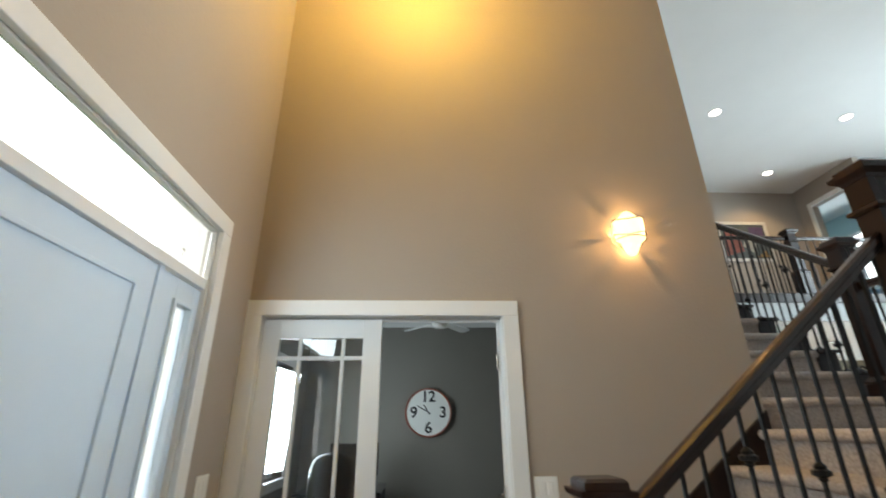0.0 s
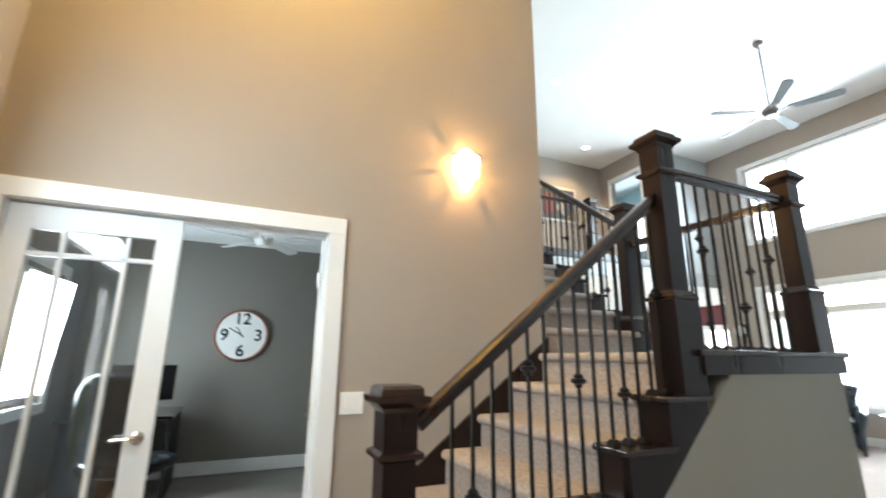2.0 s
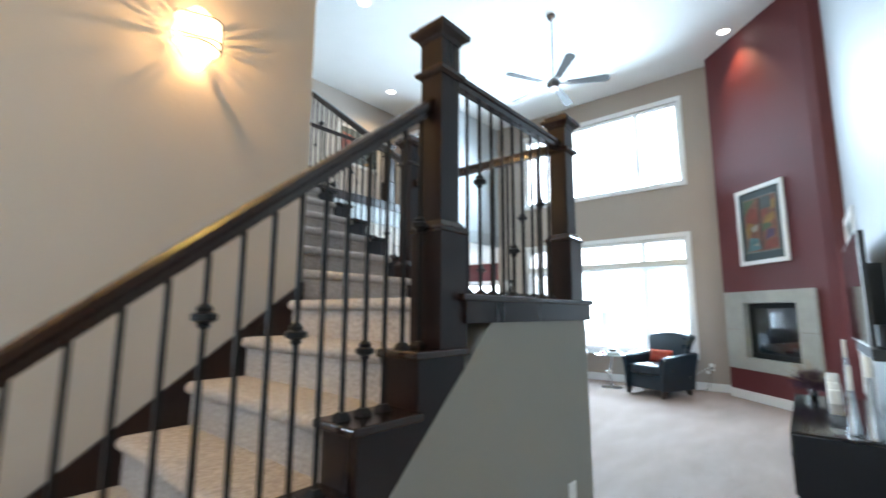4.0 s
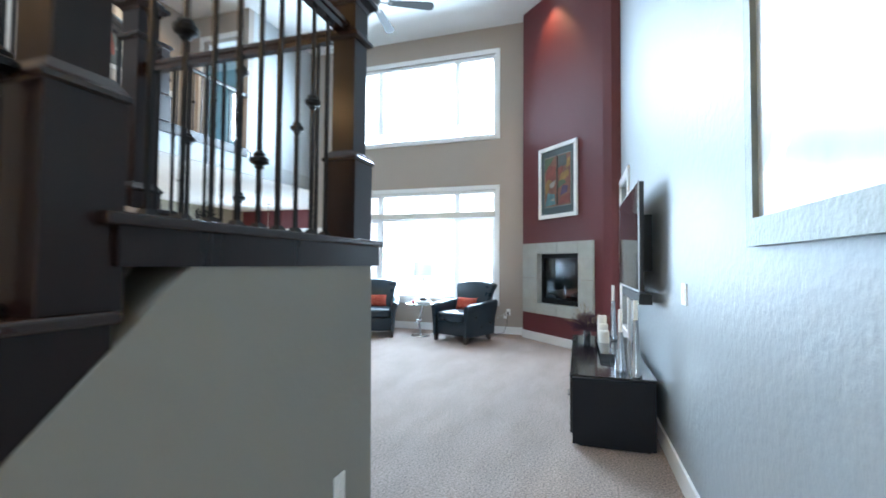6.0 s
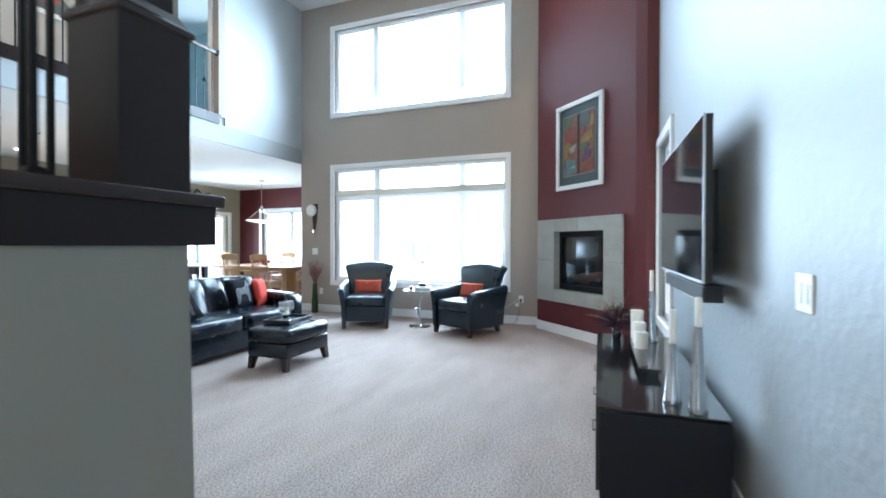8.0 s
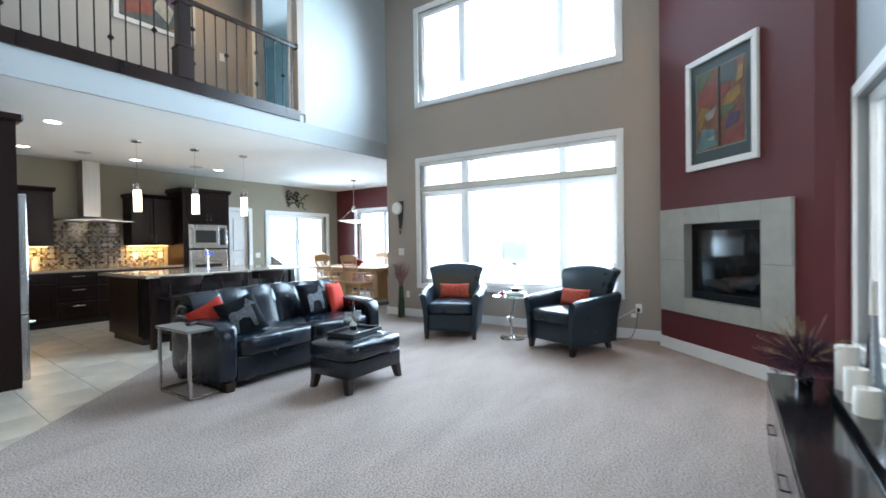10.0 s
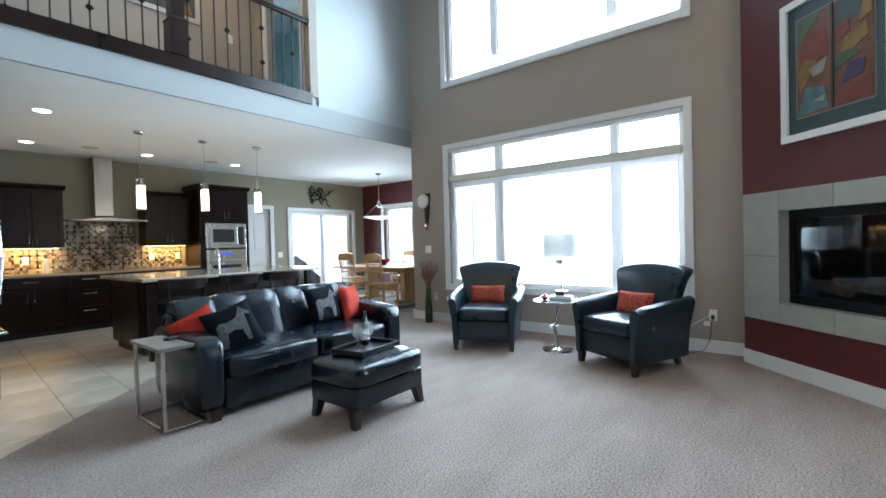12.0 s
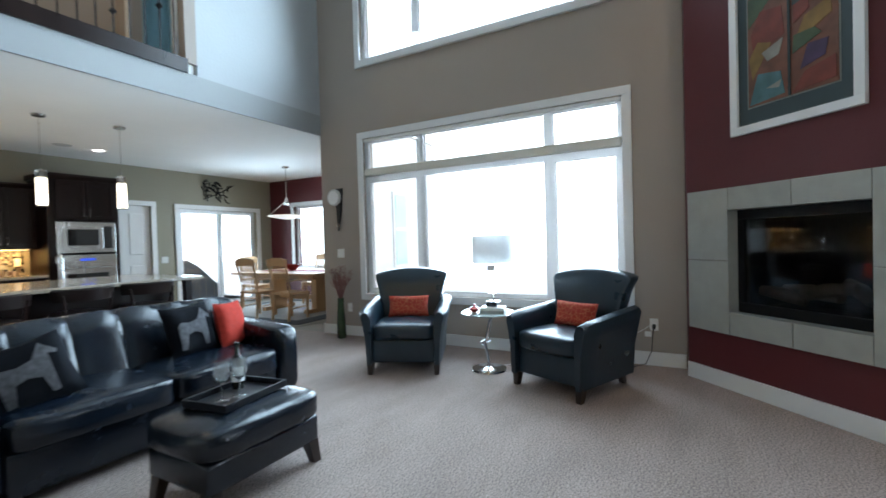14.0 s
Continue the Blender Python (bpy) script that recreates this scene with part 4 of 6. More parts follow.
for i in range(46):
    a, sp = rng.uniform(0, 6.28), rng.uniform(0.02, 0.15)
    h = rng.uniform(0.22, 0.44)
    p0, p1 = Vector((0.01 * math.cos(a), 0.01 * math.sin(a), 0.5)), Vector((sp * math.cos(a), sp * math.sin(a), 0.5 + h))
    mid = p0.lerp(p1, 0.5) + Vector((0, 0, 0.03))
    tube([p0, mid, p1], [0.003, 0.0022, 0.001], 4, bm=tw)
    for k in range(5):
        q = mid.lerp(p1, k / 4)
        e = q + Vector((rng.uniform(-0.04, 0.04), rng.uniform(-0.04, 0.04), rng.uniform(0.01, 0.05)))
        tube([q, e], [0.0018, 0.004], 4, bm=tw)
tagged(link("dried_twigs", tw, mat("dusty_red_twig", (0.22, 0.09, 0.08), 0.8, var=0.3)), "dried dusty-red twigs in the floor vase", "twigs").matrix_world = pose(8.90, 5.62, 0.0)
wc = thing("wall_clock", "white round wall clock on a dark pendulum bracket", "clock", pose(9.1, 5.80, 1.88, 0, 0, -90))
part("bracket", prism([(-0.02, 0.12), (0.10, 0.12), (0.075, -0.2), (0.02, -0.46), (0.0, -0.2)], -0.03, 0, "y"), M_BLACKMATT, wc)
part("face", lathe([(0.11, 0), (0.115, 0.01), (0.11, 0.03), (0.098, 0.034)], 28), mat("clock_silver", (0.6, 0.6, 0.58), 0.35, 0.3), wc, smooth=True).matrix_basis = pose(-0.02, -0.03, 0, 90, 0, 0)
part("dial", lathe([(0.09, 0.034), (0.09, 0.038)], 28), M_WHITE, wc).matrix_basis = pose(-0.02, -0.03, 0, 90, 0, 0)
part("pendulum", lathe([(0.028, 0), (0.028, 0.012)], 16), M_NICKEL, wc).matrix_basis = pose(0.03, -0.035, -0.38, 90, 0, 0)

# ---- sofa
sf = thing("sofa", "black leather three-seat sofa with a channelled back", "sofa", pose(5.04, 4.40, 0))
part("base", box(0.19, 0.04, 0.05, 1.80, 0.86, 0.29, 0.03, 3), M_LEATHER, sf, smooth=True)
for x0, x1 in ((0.2, 0.995), (1.0, 1.79)):
    part("seat_cushion", cushion(x0, -0.015, 0.275, x1, 0.66, 0.45, 0.024, 20, 9, 0.003), M_LEATHER, sf, smooth=True)
SPINE = [(0.50, 0.36), (0.53, 0.45), (0.575, 0.58), (0.625, 0.69), (0.665, 0.765), (0.72, 0.808), (0.79, 0.812), (0.855, 0.78), (0.89, 0.70), (0.89, 0.60)]
for h in range(2):
    bm = bmesh.new()
    nu = 42
    rows = []
    for i in range(nu + 1):
        u = i / nu
        x = 0.115 + 0.88 * h + 0.88 * u
        bulge = abs(math.sin(math.pi * 3 * u)) ** 0.45
        row = []
        for k, (y, z) in enumerate(SPINE):
            p, q = SPINE[max(0, k - 1)], SPINE[min(len(SPINE) - 1, k + 1)]
            d = Vector((q[0] - p[0], q[1] - p[1])).normalized()
            off = (0.019 * bulge + 0.006 * noise.noise(Vector((x * 7, y * 7, z * 7)))) * (1 if k < 6 else 0.45) - 0.010
            crown = 0.02 * (1 - ((x - 0.995) / 0.9) ** 2) * (z > 0.6)
            row.append(bm.verts.new((x, y - d.y * off, z + d.x * off + crown)))
        rows.append(row)
    for p, q in zip(rows, rows[1:]):
        for k in range(len(SPINE) - 1):
            bm.faces.new((p[k], q[k], q[k + 1], p[k + 1]))
    for r in (rows[0], rows[-1]):
        bm.faces.new(r)
    bm.faces.new([r[0] for r in rows] + [r[-1] for r in reversed(rows)])
    part("back_cushion", bm, M_LEATHER, sf, "channelled back cushion", smooth=True)
bk2 = box(0.06, 0.72, 0.06, 1.93, 0.90, 0.70, 0.05, 3)
part("back_panel", bk2, M_LEATHER, sf, smooth=True)
for s in (0, 1):
    arm = cushion(0.0, 0.0, 0.06, 0.19, 0.86, 0.595, 0.012, 14, 7, 0.002)
    for v in arm.verts:
        if v.co.z > 0.45:
            v.co.x = 0.1 + (v.co.x - 0.1) * (1 + 0.22 * (v.co.z - 0.45) / 0.17)
        v.co.z += 0.05 * max(0, v.co.y - 0.2) * (v.co.z > 0.4)
        if s:
            v.co.x = 1.99 - v.co.x
    part("armrest", arm, M_LEATHER, sf, smooth=True)
    for y in (0.05, 0.82):
        part("leg", tapered_leg(0.11 if not s else 1.88, y, 0, 0.08, 0.045, 0.035), M_LEG, sf)


def horse_pillow(m, label):
    """A dark pillow with a plain pale four-legged shape sewn on."""
    t = pillow(m, 0.38, 0.38, 0.13, M_GREYFAB, label, "horse pillows")
    prof = [(0.80 * px, 0.86 * pz) for px, pz in ((-0.17, -0.165), (-0.15, -0.04), (-0.165, 0.03), (-0.13, 0.065), (-0.05, 0.05), (0.03, 0.065), (0.07, 0.115), (0.10, 0.16), (0.115, 0.135),
                                                  (0.17, 0.085), (0.165, 0.06), (0.12, 0.075), (0.095, 0.05), (0.10, -0.02), (0.085, -0.09), (0.10, -0.165), (0.06, -0.165), (0.045, -0.06), (-0.02, -0.035),
                                                  (-0.09, -0.05), (-0.115, -0.10), (-0.125, -0.165))]
    bm = bmesh.new()
    for a, b in ((-0.074, -0.071),):
        prism(prof, a, b, "y", bm=bm)
    bmesh.ops.triangulate(bm, faces=bm.faces)
    bmesh.ops.subdivide_edges(bm, edges=bm.edges, cuts=2, use_grid_fill=True)
    for v in bm.verts:
        u, w = min(1, abs(v.co.x) / 0.19), min(1, abs(v.co.z) / 0.19)
        v.co.y = -0.065 * 1.13 * ((1 - u ** 4) * (1 - w ** 4)) ** 0.55 - 0.003
    part("horse_patch", bm, mat("pale_grey_print", (0.20, 0.20, 0.215), 0.9, var=0.4, scale=38), t, "pale grey horse shape")
    return t


pillow(pose(5.205, 4.785, 0.59, -26, -27, -10), 0.33, 0.33, 0.11, M_ORANGE, "plain orange-red square pillow leaning on the sofa arm", "orange pillows")
horse_pillow(pose(5.41, 4.655, 0.598, -26, -16, -8), "dark grey square pillow with a pale horse, tilted on the sofa")
horse_pillow(pose(6.40, 4.86, 0.64, -18, -3, 6), "dark grey square pillow with a pale horse, upright on the sofa")
pillow(pose(6.74, 4.86, 0.625, -14, 3, 24), 0.36, 0.36, 0.11, M_ORANGE, "plain orange-red square pillow behind the horse pillow", "orange pillows")

# ---- ottoman, tray, glasses, bottle
ot = thing("ottoman", "black leather ottoman on short walnut legs", "ottoman", pose(5.60, 3.46, 0))
part("frame", box(0.02, 0.02, 0.12, 0.70, 0.505, 0.27, 0.02, 3), M_LEATHER, ot, smooth=True)
part("cushion", cushion(0.005, 0.0, 0.26, 0.72, 0.53, 0.412, 0.02, 22, 7, 0.0035), M_LEATHER, ot, smooth=True)
for x, y, lx, ly in ((0.06, 0.06, -0.02, -0.02), (0.66, 0.06, 0.02, -0.02), (0.06, 0.455, -0.02, 0.02), (0.64, 0.455, 0.02, 0.02)):
    part("leg", tapered_leg(x, y, 0, 0.13, 0.034, 0.024, (lx, ly)), M_LEG, ot)
TRAY = pose(5.99, 3.77, 0.430, 0, 0, 8)
tr = thing("serving_tray", "black wooden serving tray with low sides", "tray", TRAY)
part("bottom", box(-0.21, -0.14, 0, 0.21, 0.14, 0.008), M_SIDE, tr)
for x0, y0, x1, y1 in ((-0.22, -0.15, 0.22, -0.135), (-0.22, 0.135, 0.22, 0.15), (-0.22, -0.135, -0.205, 0.135), (0.205, -0.135, 0.22, 0.135)):
    part("side", box(x0, y0, 0, x1, y1, 0.038, 0.003), M_SIDE, tr)
M_WINEGLASS = mat("wine_glass", (0.90, 0.93, 0.94), 0.02, transmit=0.9, var=0, spec=0.9, coat=0.6)


def wine_glass(x, y, tilt):
    g = thing("wine_glass", "clear stemmed wine glass on the tray", "glass", TRAY @ pose(x, y, 0.008, 0, 0, tilt), "wine glasses")
    prof = [(0.034, 0), (0.034, 0.002), (0.005, 0.006), (0.0035, 0.02), (0.0035, 0.085), (0.012, 0.092), (0.034, 0.115), (0.041, 0.145), (0.036, 0.20), (0.0345, 0.20), (0.0395, 0.145), (0.033, 0.118), (0.010, 0.096), (0.0, 0.095)]
    part("bowl", lathe(prof, 20), M_WINEGLASS, g, smooth=True)


wine_glass(-0.10, 0.0, 0)
wine_glass(-0.01, -0.03, 30)
wb = thing("wine_bottle", "dark wine bottle with a white label", "bottle", TRAY @ pose(0.09, 0.085, 0.008) @ Matrix.Diagonal((0.88, 0.88, 0.84, 1)))
part("glass", lathe([(0.036, 0), (0.038, 0.006), (0.038, 0.18), (0.032, 0.205), (0.015, 0.235), (0.014, 0.295), (0.016, 0.297), (0.016, 0.31), (0.012, 0.311)], 20), mat("bottle_glass", (0.006, 0.008, 0.005), 0.08, coat=0.6, var=0), wb, smooth=True)
part("label", lathe([(0.0386, 0.05), (0.0388, 0.051), (0.0388, 0.149), (0.0386, 0.15)], 20), M_WHITE, wb)

# ---- C-shaped table with a remote
ct = thing("c_table", "grey topped C-shaped side table on a steel frame", "side table", pose(4.85, 4.47, 0))
part("top", box(-0.03, 0.0, 0.55, 0.31, 0.54, 0.575, 0.003), mat("grey_laminate", (0.17, 0.165, 0.155), 0.45, var=0.1, scale=8), ct)
for y in (0.02, 0.53):
    part("foot_bar", box(0.0, y - 0.0125, 0, 0.27, y + 0.0125, 0.022, 0.002), M_STEEL, ct)
    part("upright", box(-0.012, y - 0.0125, 0.022, 0.012, y + 0.0125, 0.55, 0.002), M_STEEL, ct)
part("foot_bar", box(0.245, 0.033, 0, 0.27, 0.517, 0.022, 0.002), M_STEEL, ct)
part("foot_bar", box(-0.012, 0.033, 0, 0.012, 0.517, 0.022, 0.002), M_STEEL, ct)
rm = thing("remote_control", "black remote control on the side table", "remote", pose(5.0, 4.74, 0.575, 0, 0, 25))
part("case", box(-0.05, -0.025, 0, 0.05, 0.025, 0.022, 0.006), M_BLACKMATT, rm)
for i in range(6):
    part("button", box(-0.035 + 0.013 * i, -0.01, 0.0222, -0.028 + 0.013 * i, 0.01, 0.025), mat("grey_button", (0.08, 0.08, 0.08), 0.5, var=0), rm)

# ---- fireplace on the diagonal wall
FP = Matrix.Translation((8.87, 1.59, 0)) @ Matrix(((-0.70711, 0.70711, 0, 0), (-0.70711, -0.70711, 0, 0), (0, 0, 1, 0), (0, 0, 0, 1)))
fp = thing("fireplace", "gas fireplace with a pale grey stone surround", "fireplace", FP)
# local: x along the wall, -y into the room
S0, S1, I0, I1 = 0.045, 1.655, 0.430, 1.368
pieces = [(S0, I0, 1.03, 1.60), (S0, I0, 0.447, 1.025), (I0 + 0.003, 0.91, 1.425, 1.60), (0.915, I1 - 0.003, 1.425, 1.60), (I1, S1, 1.03, 1.60), (I1, S1, 0.447, 1.025), (I0 + 0.003, 0.91, 0.447, 0.622), (0.915, I1 - 0.003, 0.447, 0.622)]
for x0, x1, z0, z1 in pieces:
    part("stone_slab", box(x0, -0.04, z0, x1, -0.002, z1, 0.003), M_STONE, fp)
for x0, x1, z0, z1 in ((I0, I1, 0.6185, 0.622), (I0, I1, 1.425, 1.4285), (I0 - 0.0035, I0, 0.622, 1.425), (I1, I1 + 0.0035, 0.622, 1.425)):
    part("reveal_slab", box(x0, -0.03, z0, x1, 0.085, z1), M_STONE, fp)
firebox = part("firebox", box(I0, 0.345, 0.622, I1, 0.355, 1.425), M_BLACKMATT, fp, "soot-black firebox")
for b in ((I0, 0.086, 0.622, I1, 0.344, 0.632), (I0, 0.086, 1.415, I1, 0.344, 1.425), (I0, 0.086, 0.633, I0 + 0.01, 0.344, 1.414), (I1 - 0.01, 0.086, 0.633, I1, 0.344, 1.414)):
    part("firebox_lining", box(*b), M_BLACKMATT, firebox)
part("log_grate", box(0.62, 0.12, 0.632, 1.2, 0.30, 0.70, 0.01), M_BLACKMATT, firebox)
fbm = bmesh.new()
for x0, x1, z0, z1 in ((I0 + 0.001, I1 - 0.001, 1.35, 1.424), (I0 + 0.001, I1 - 0.001, 0.623, 0.70), (I0 + 0.001, I0 + 0.05, 0.70, 1.35), (I1 - 0.05, I1 - 0.001, 0.70, 1.35)):
    box(x0, 0.058, z0, x1, 0.085, z1, 0.004, bm=fbm)
part("bezel", fbm, mat("black_bezel_enamel", (0.006, 0.006, 0.007), 0.5, var=0.1, spec=0.15), fp)
part("firebox_glass", box(I0 + 0.05, 0.072, 0.70, I1 - 0.05, 0.080, 1.35), mat("smoked_fire_glass", (0.45, 0.45, 0.46), 0.03, transmit=1.0, var=0), fp)
for i, (x, z, ln, a) in enumerate(((0.70, 0.76, 0.3, 12), (0.98, 0.79, 0.36, -14), (0.86, 0.75, 0.42, 3), (1.13, 0.76, 0.22, 30))):
    part("log", tube([(-ln / 2, 0, 0), (0, 0, 0.015), (ln / 2, 0, 0)], [0.038, 0.052, 0.034], 12), mat("ceramic_log", (0.36, 0.29, 0.22), 0.9, var=0.4, scale=14, bump=0.6, bump_scale=30), fp, smooth=True).matrix_basis = pose(x, 0.17 + 0.03 * i, z + 0.01 + 0.02 * i, 0, a, 8 - 9 * i)

# ---- abstract picture above
ART = FP @ pose(0.90, -0.002, 2.558)
pc = thing("framed_picture", "abstract colourful painting behind a dark mat in a white frame", "picture", ART)
AW, AH = 0.437, 0.575
frm = bmesh.new()
for x0, x1, z0, z1 in ((-AW, AW, AH - 0.06, AH), (-AW, AW, -AH, -AH + 0.06), (-AW, -AW + 0.06, -AH + 0.06, AH - 0.06), (AW - 0.06, AW, -AH + 0.06, AH - 0.06)):
    box(x0, -0.035, z0, x1, 0, z1, 0.004, bm=frm)
part("frame", frm, M_TRIM, pc)
part("mat_board", box(-AW + 0.06, -0.012, -AH + 0.06, AW - 0.06, -0.006, AH - 0.06), mat("slate_mat", (0.035, 0.055, 0.06), 0.5), pc)
part("inner_mat", box(-0.305, -0.014, -0.40, 0.305, -0.0125, 0.41), mat("pale_line", (0.2, 0.22, 0.2), 0.6), pc)
PAL = {"rust": (0.36, 0.07, 0.04), "gold": (0.45, 0.25, 0.05), "green": (0.12, 0.18, 0.08), "teal": (0.15, 0.33, 0.36), "plum": (0.12, 0.06, 0.16), "cream": (0.55, 0.52, 0.44), "clay": (0.34, 0.13, 0.07), "grey": (0.10, 0.12, 0.11)}
PM = {k: mat("paint_" + k, tuple(0.48 * q for q in v), 0.45, var=0.35, scale=9, bump=0.2, bump_scale=40) for k, v in PAL.items()}
part("canvas", box(-0.295, -0.017, -0.39, 0.295, -0.0145, 0.40), PM["clay"], pc)
shapes = [("green", [(-0.29, 0.18), (-0.06, 0.39), (-0.29, 0.39)]), ("grey", [(0.02, 0.20), (0.22, 0.22), (0.2, 0.39), (0.02, 0.39)]), ("rust", [(-0.25, -0.02), (-0.03, 0.04), (-0.05, 0.24), (-0.2, 0.27), (-0.27, 0.12)]),
          ("gold", [(-0.26, -0.2), (-0.12, 0.02), (-0.22, 0.06), (-0.285, -0.05)]), ("cream", [(-0.19, -0.03), (-0.04, 0.02), (-0.07, -0.08), (-0.15, -0.1)]), ("teal", [(-0.285, -0.38), (-0.03, -0.36), (-0.06, -0.2), (-0.22, -0.17)]),
          ("gold", [(0.03, -0.06), (0.26, 0.05), (0.25, 0.15), (0.1, 0.1)]), ("green", [(0.02, -0.12), (0.2, -0.05), (0.16, 0.0), (0.03, 0.0)]), ("plum", [(0.07, -0.24), (0.22, -0.2), (0.24, -0.1), (0.12, -0.09)]),
          ("rust", [(0.02, -0.38), (0.285, -0.36), (0.28, -0.22), (0.1, -0.26)]), ("gold", [(0.2, 0.16), (0.285, 0.2), (0.28, 0.33), (0.22, 0.3)]), ("rust", [(0.03, 0.08), (0.13, 0.14), (0.12, 0.22), (0.03, 0.2)]), ("cream", [(-0.16, -0.29), (-0.05, -0.26), (-0.07, -0.31)])]
for i, (c, pts) in enumerate(shapes):
    part("paint_shape", prism(pts, -0.0195 - 0.0002 * i, -0.0172, "y"), PM[c], pc)
part("divider", box(-0.008, -0.024, -0.39, 0.008, -0.0172, 0.40), mat("dark_line", (0.02, 0.03, 0.03), 0.5, var=0), pc)

# ---- television, soundbar
tv = thing("television", "flat black wall-mounted television with a thin silver edge", "television")
part("casing", tv_box(4.505, 5.895, 0.118, 0.149, 1.065, 1.84), M_BLACKMATT, tv)
part("bezel", tv_box(4.50, 5.90, 0.149, 0.158, 1.06, 1.845), mat("dark_silver_edge", (0.42, 0.42, 0.43), 0.3, 0.9, var=0.05), tv, "thin silver edge")
part("screen", tv_box(4.512, 5.888, 0.156, 0.1605, 1.075, 1.833), mat("tv_screen", (0.004, 0.004, 0.005), 0.07, spec=0.35, var=0), tv)
part("wall_mount", tv_box(4.95, 5.45, 0.0, 0.118, 1.2, 1.65), M_BLACKMATT, tv)
sb = thing("soundbar", "long black soundbar with a silver front edge under the television", "soundbar")
part("body", tv_box(4.56, 5.78, 0.06, 0.14, 0.968, 1.045), M_BLACKMATT, sb)
part("front_grille", tv_box(4.57, 5.77, 0.14, 0.145, 0.975, 1.04), mat("grille_cloth", (0.02, 0.02, 0.022), 0.8), sb)
part("edge_strip", tv_box(4.56, 5.78, 0.1405, 0.148, 0.966, 0.974), M_NICKEL, sb)

# ---- low black television cabinet
ca = thing("tv_cabinet", "low glossy black television cabinet with a glass top", "cabinet")
part("body", tv_box(4.36, 6.20, 0.07, 0.60, 0.02, 0.468), M_SIDE, ca)
part("plinth", tv_box(4.39, 6.16, 0.1, 0.56, 0.0, 0.02), M_BLACKMATT, ca)
part("glass_top", tv_box(4.385, 6.215, 0.06, 0.615, 0.47, 0.485), M_BLACK, ca, "glossy black glass top")
for i in range(3):
    x0 = 4.42 + i * 0.59
    dr = part("door", tv_box(x0, x0 + 0.58, 0.60, 0.617, 0.07, 0.455), M_BLACK, ca)
    for z in (0.27,):
        part("handle", tube([(*tv_pt(x0 + 0.22, 0.617), z), (*tv_pt(x0 + 0.22, 0.632), z), (*tv_pt(x0 + 0.36, 0.632), z), (*tv_pt(x0 + 0.36, 0.617), z)], 0.004, 6), M_IRON, dr)

M_SILVER = mat("hammered_silver", (0.55, 0.56, 0.57), 0.18, 1.0, var=0.15, scale=18, bump=0.25, bump_scale=50)


def candle_holder(x, off, h, candle, label):
    px, py = tv_pt(x, off)
    c = thing("candlestick", label, "candlestick", pose(px, py, 0.485), "silver candlesticks")
    part("holder", lathe([(0.040, 0), (0.042, 0.006), (0.037, 0.03), (0.026, h * 0.5), (0.0175, h - 0.01), (0.019, h), (0.01, h - 0.002)], 20), M_SILVER, c, smooth=True)
    part("candle", lathe([(0.0145, h - 0.004), (0.0145, h + candle - 0.004), (0.012, h + candle), (0.004, h + candle - 0.003)], 16), M_WAX, c, smooth=True)
    part("wick", tube([(0, 0, h + candle - 0.004), (0.001, 0, h + candle + 0.012)], 0.0012, 5), M_CORD, c)


candle_holder(4.53, 0.275, 0.29, 0.16, "tapered silver candlestick with a white candle")
candle_holder(4.44, 0.185, 0.39, 0.13, "tall tapered silver candlestick with a white candle")
candle_holder(5.95, 0.22, 0.40, 0.16, "tall tapered silver candlestick with a white candle at the back")
tp = thing("candle_tray", "long black raised candle tray", "tray", pose(*tv_pt(5.47, 0.33), 0.485, 0, 0, TVA))
part("board", box(-0.52, -0.06, 0.03, 0.52, 0.06, 0.05, 0.003), M_BLACK, tp)
for x in (-0.46, 0, 0.46):
    part("foot", box(x - 0.02, -0.05, 0, x + 0.02, 0.05, 0.03), M_BLACK, tp)
for x, h in ((5.5, 0.11), (5.67, 0.15), (5.86, 0.21)):
    px, py = tv_pt(x, 0.33)
    cd = thing("pillar_candle", "thick white pillar candle on the black tray", "candle", pose(px, py, 0.535), "pillar candles")
    part("wax", lathe([(0.044, 0), (0.045, 0.004), (0.045, h - 0.006), (0.04, h), (0.02, h - 0.008)], 24), M_WAX, cd, smooth=True)
    part("wick", tube([(0, 0, h - 0.01), (0, 0.001, h + 0.008)], 0.0015, 5), M_CORD, cd)
px, py = tv_pt(6.0, 0.47)
fv = thing("flower_vase", "small dark glass vase on the television cabinet", "vase", pose(px, py, 0.485))
part("glass", lathe([(0.03, 0), (0.04, 0.03), (0.035, 0.08), (0.022, 0.11), (0.028, 0.125), (0.015, 0.12)], 16), M_BLACK, fv, smooth=True)
rng = random.Random(9)
pl = bmesh.new()
for i in range(300):
    a, el = rng.uniform(0, 6.28), rng.uniform(-0.15, 1.5)
    ln = rng.uniform(0.08, 0.20)
    d = Vector((math.cos(a) * math.cos(el), math.sin(a) * math.cos(el), math.sin(el)))
    p0 = Vector((0, 0, 0.12))
    p1, p2 = p0 + d * ln * 0.6, p0 + d * ln + Vector((0, 0, -0.025))
    tube([p0, p1, p2], [0.0015, 0.0035, 0.001], 3, bm=pl)
    for k in range(9):
        q = p0.lerp(p2, 0.35 + 0.65 * k / 8)
        tube([q, q + Vector((rng.uniform(-0.028, 0.028), rng.uniform(-0.028, 0.028), rng.uniform(-0.02, 0.025)))], [0.0026, 0.0006], 3, bm=pl)
gr = bmesh.new()
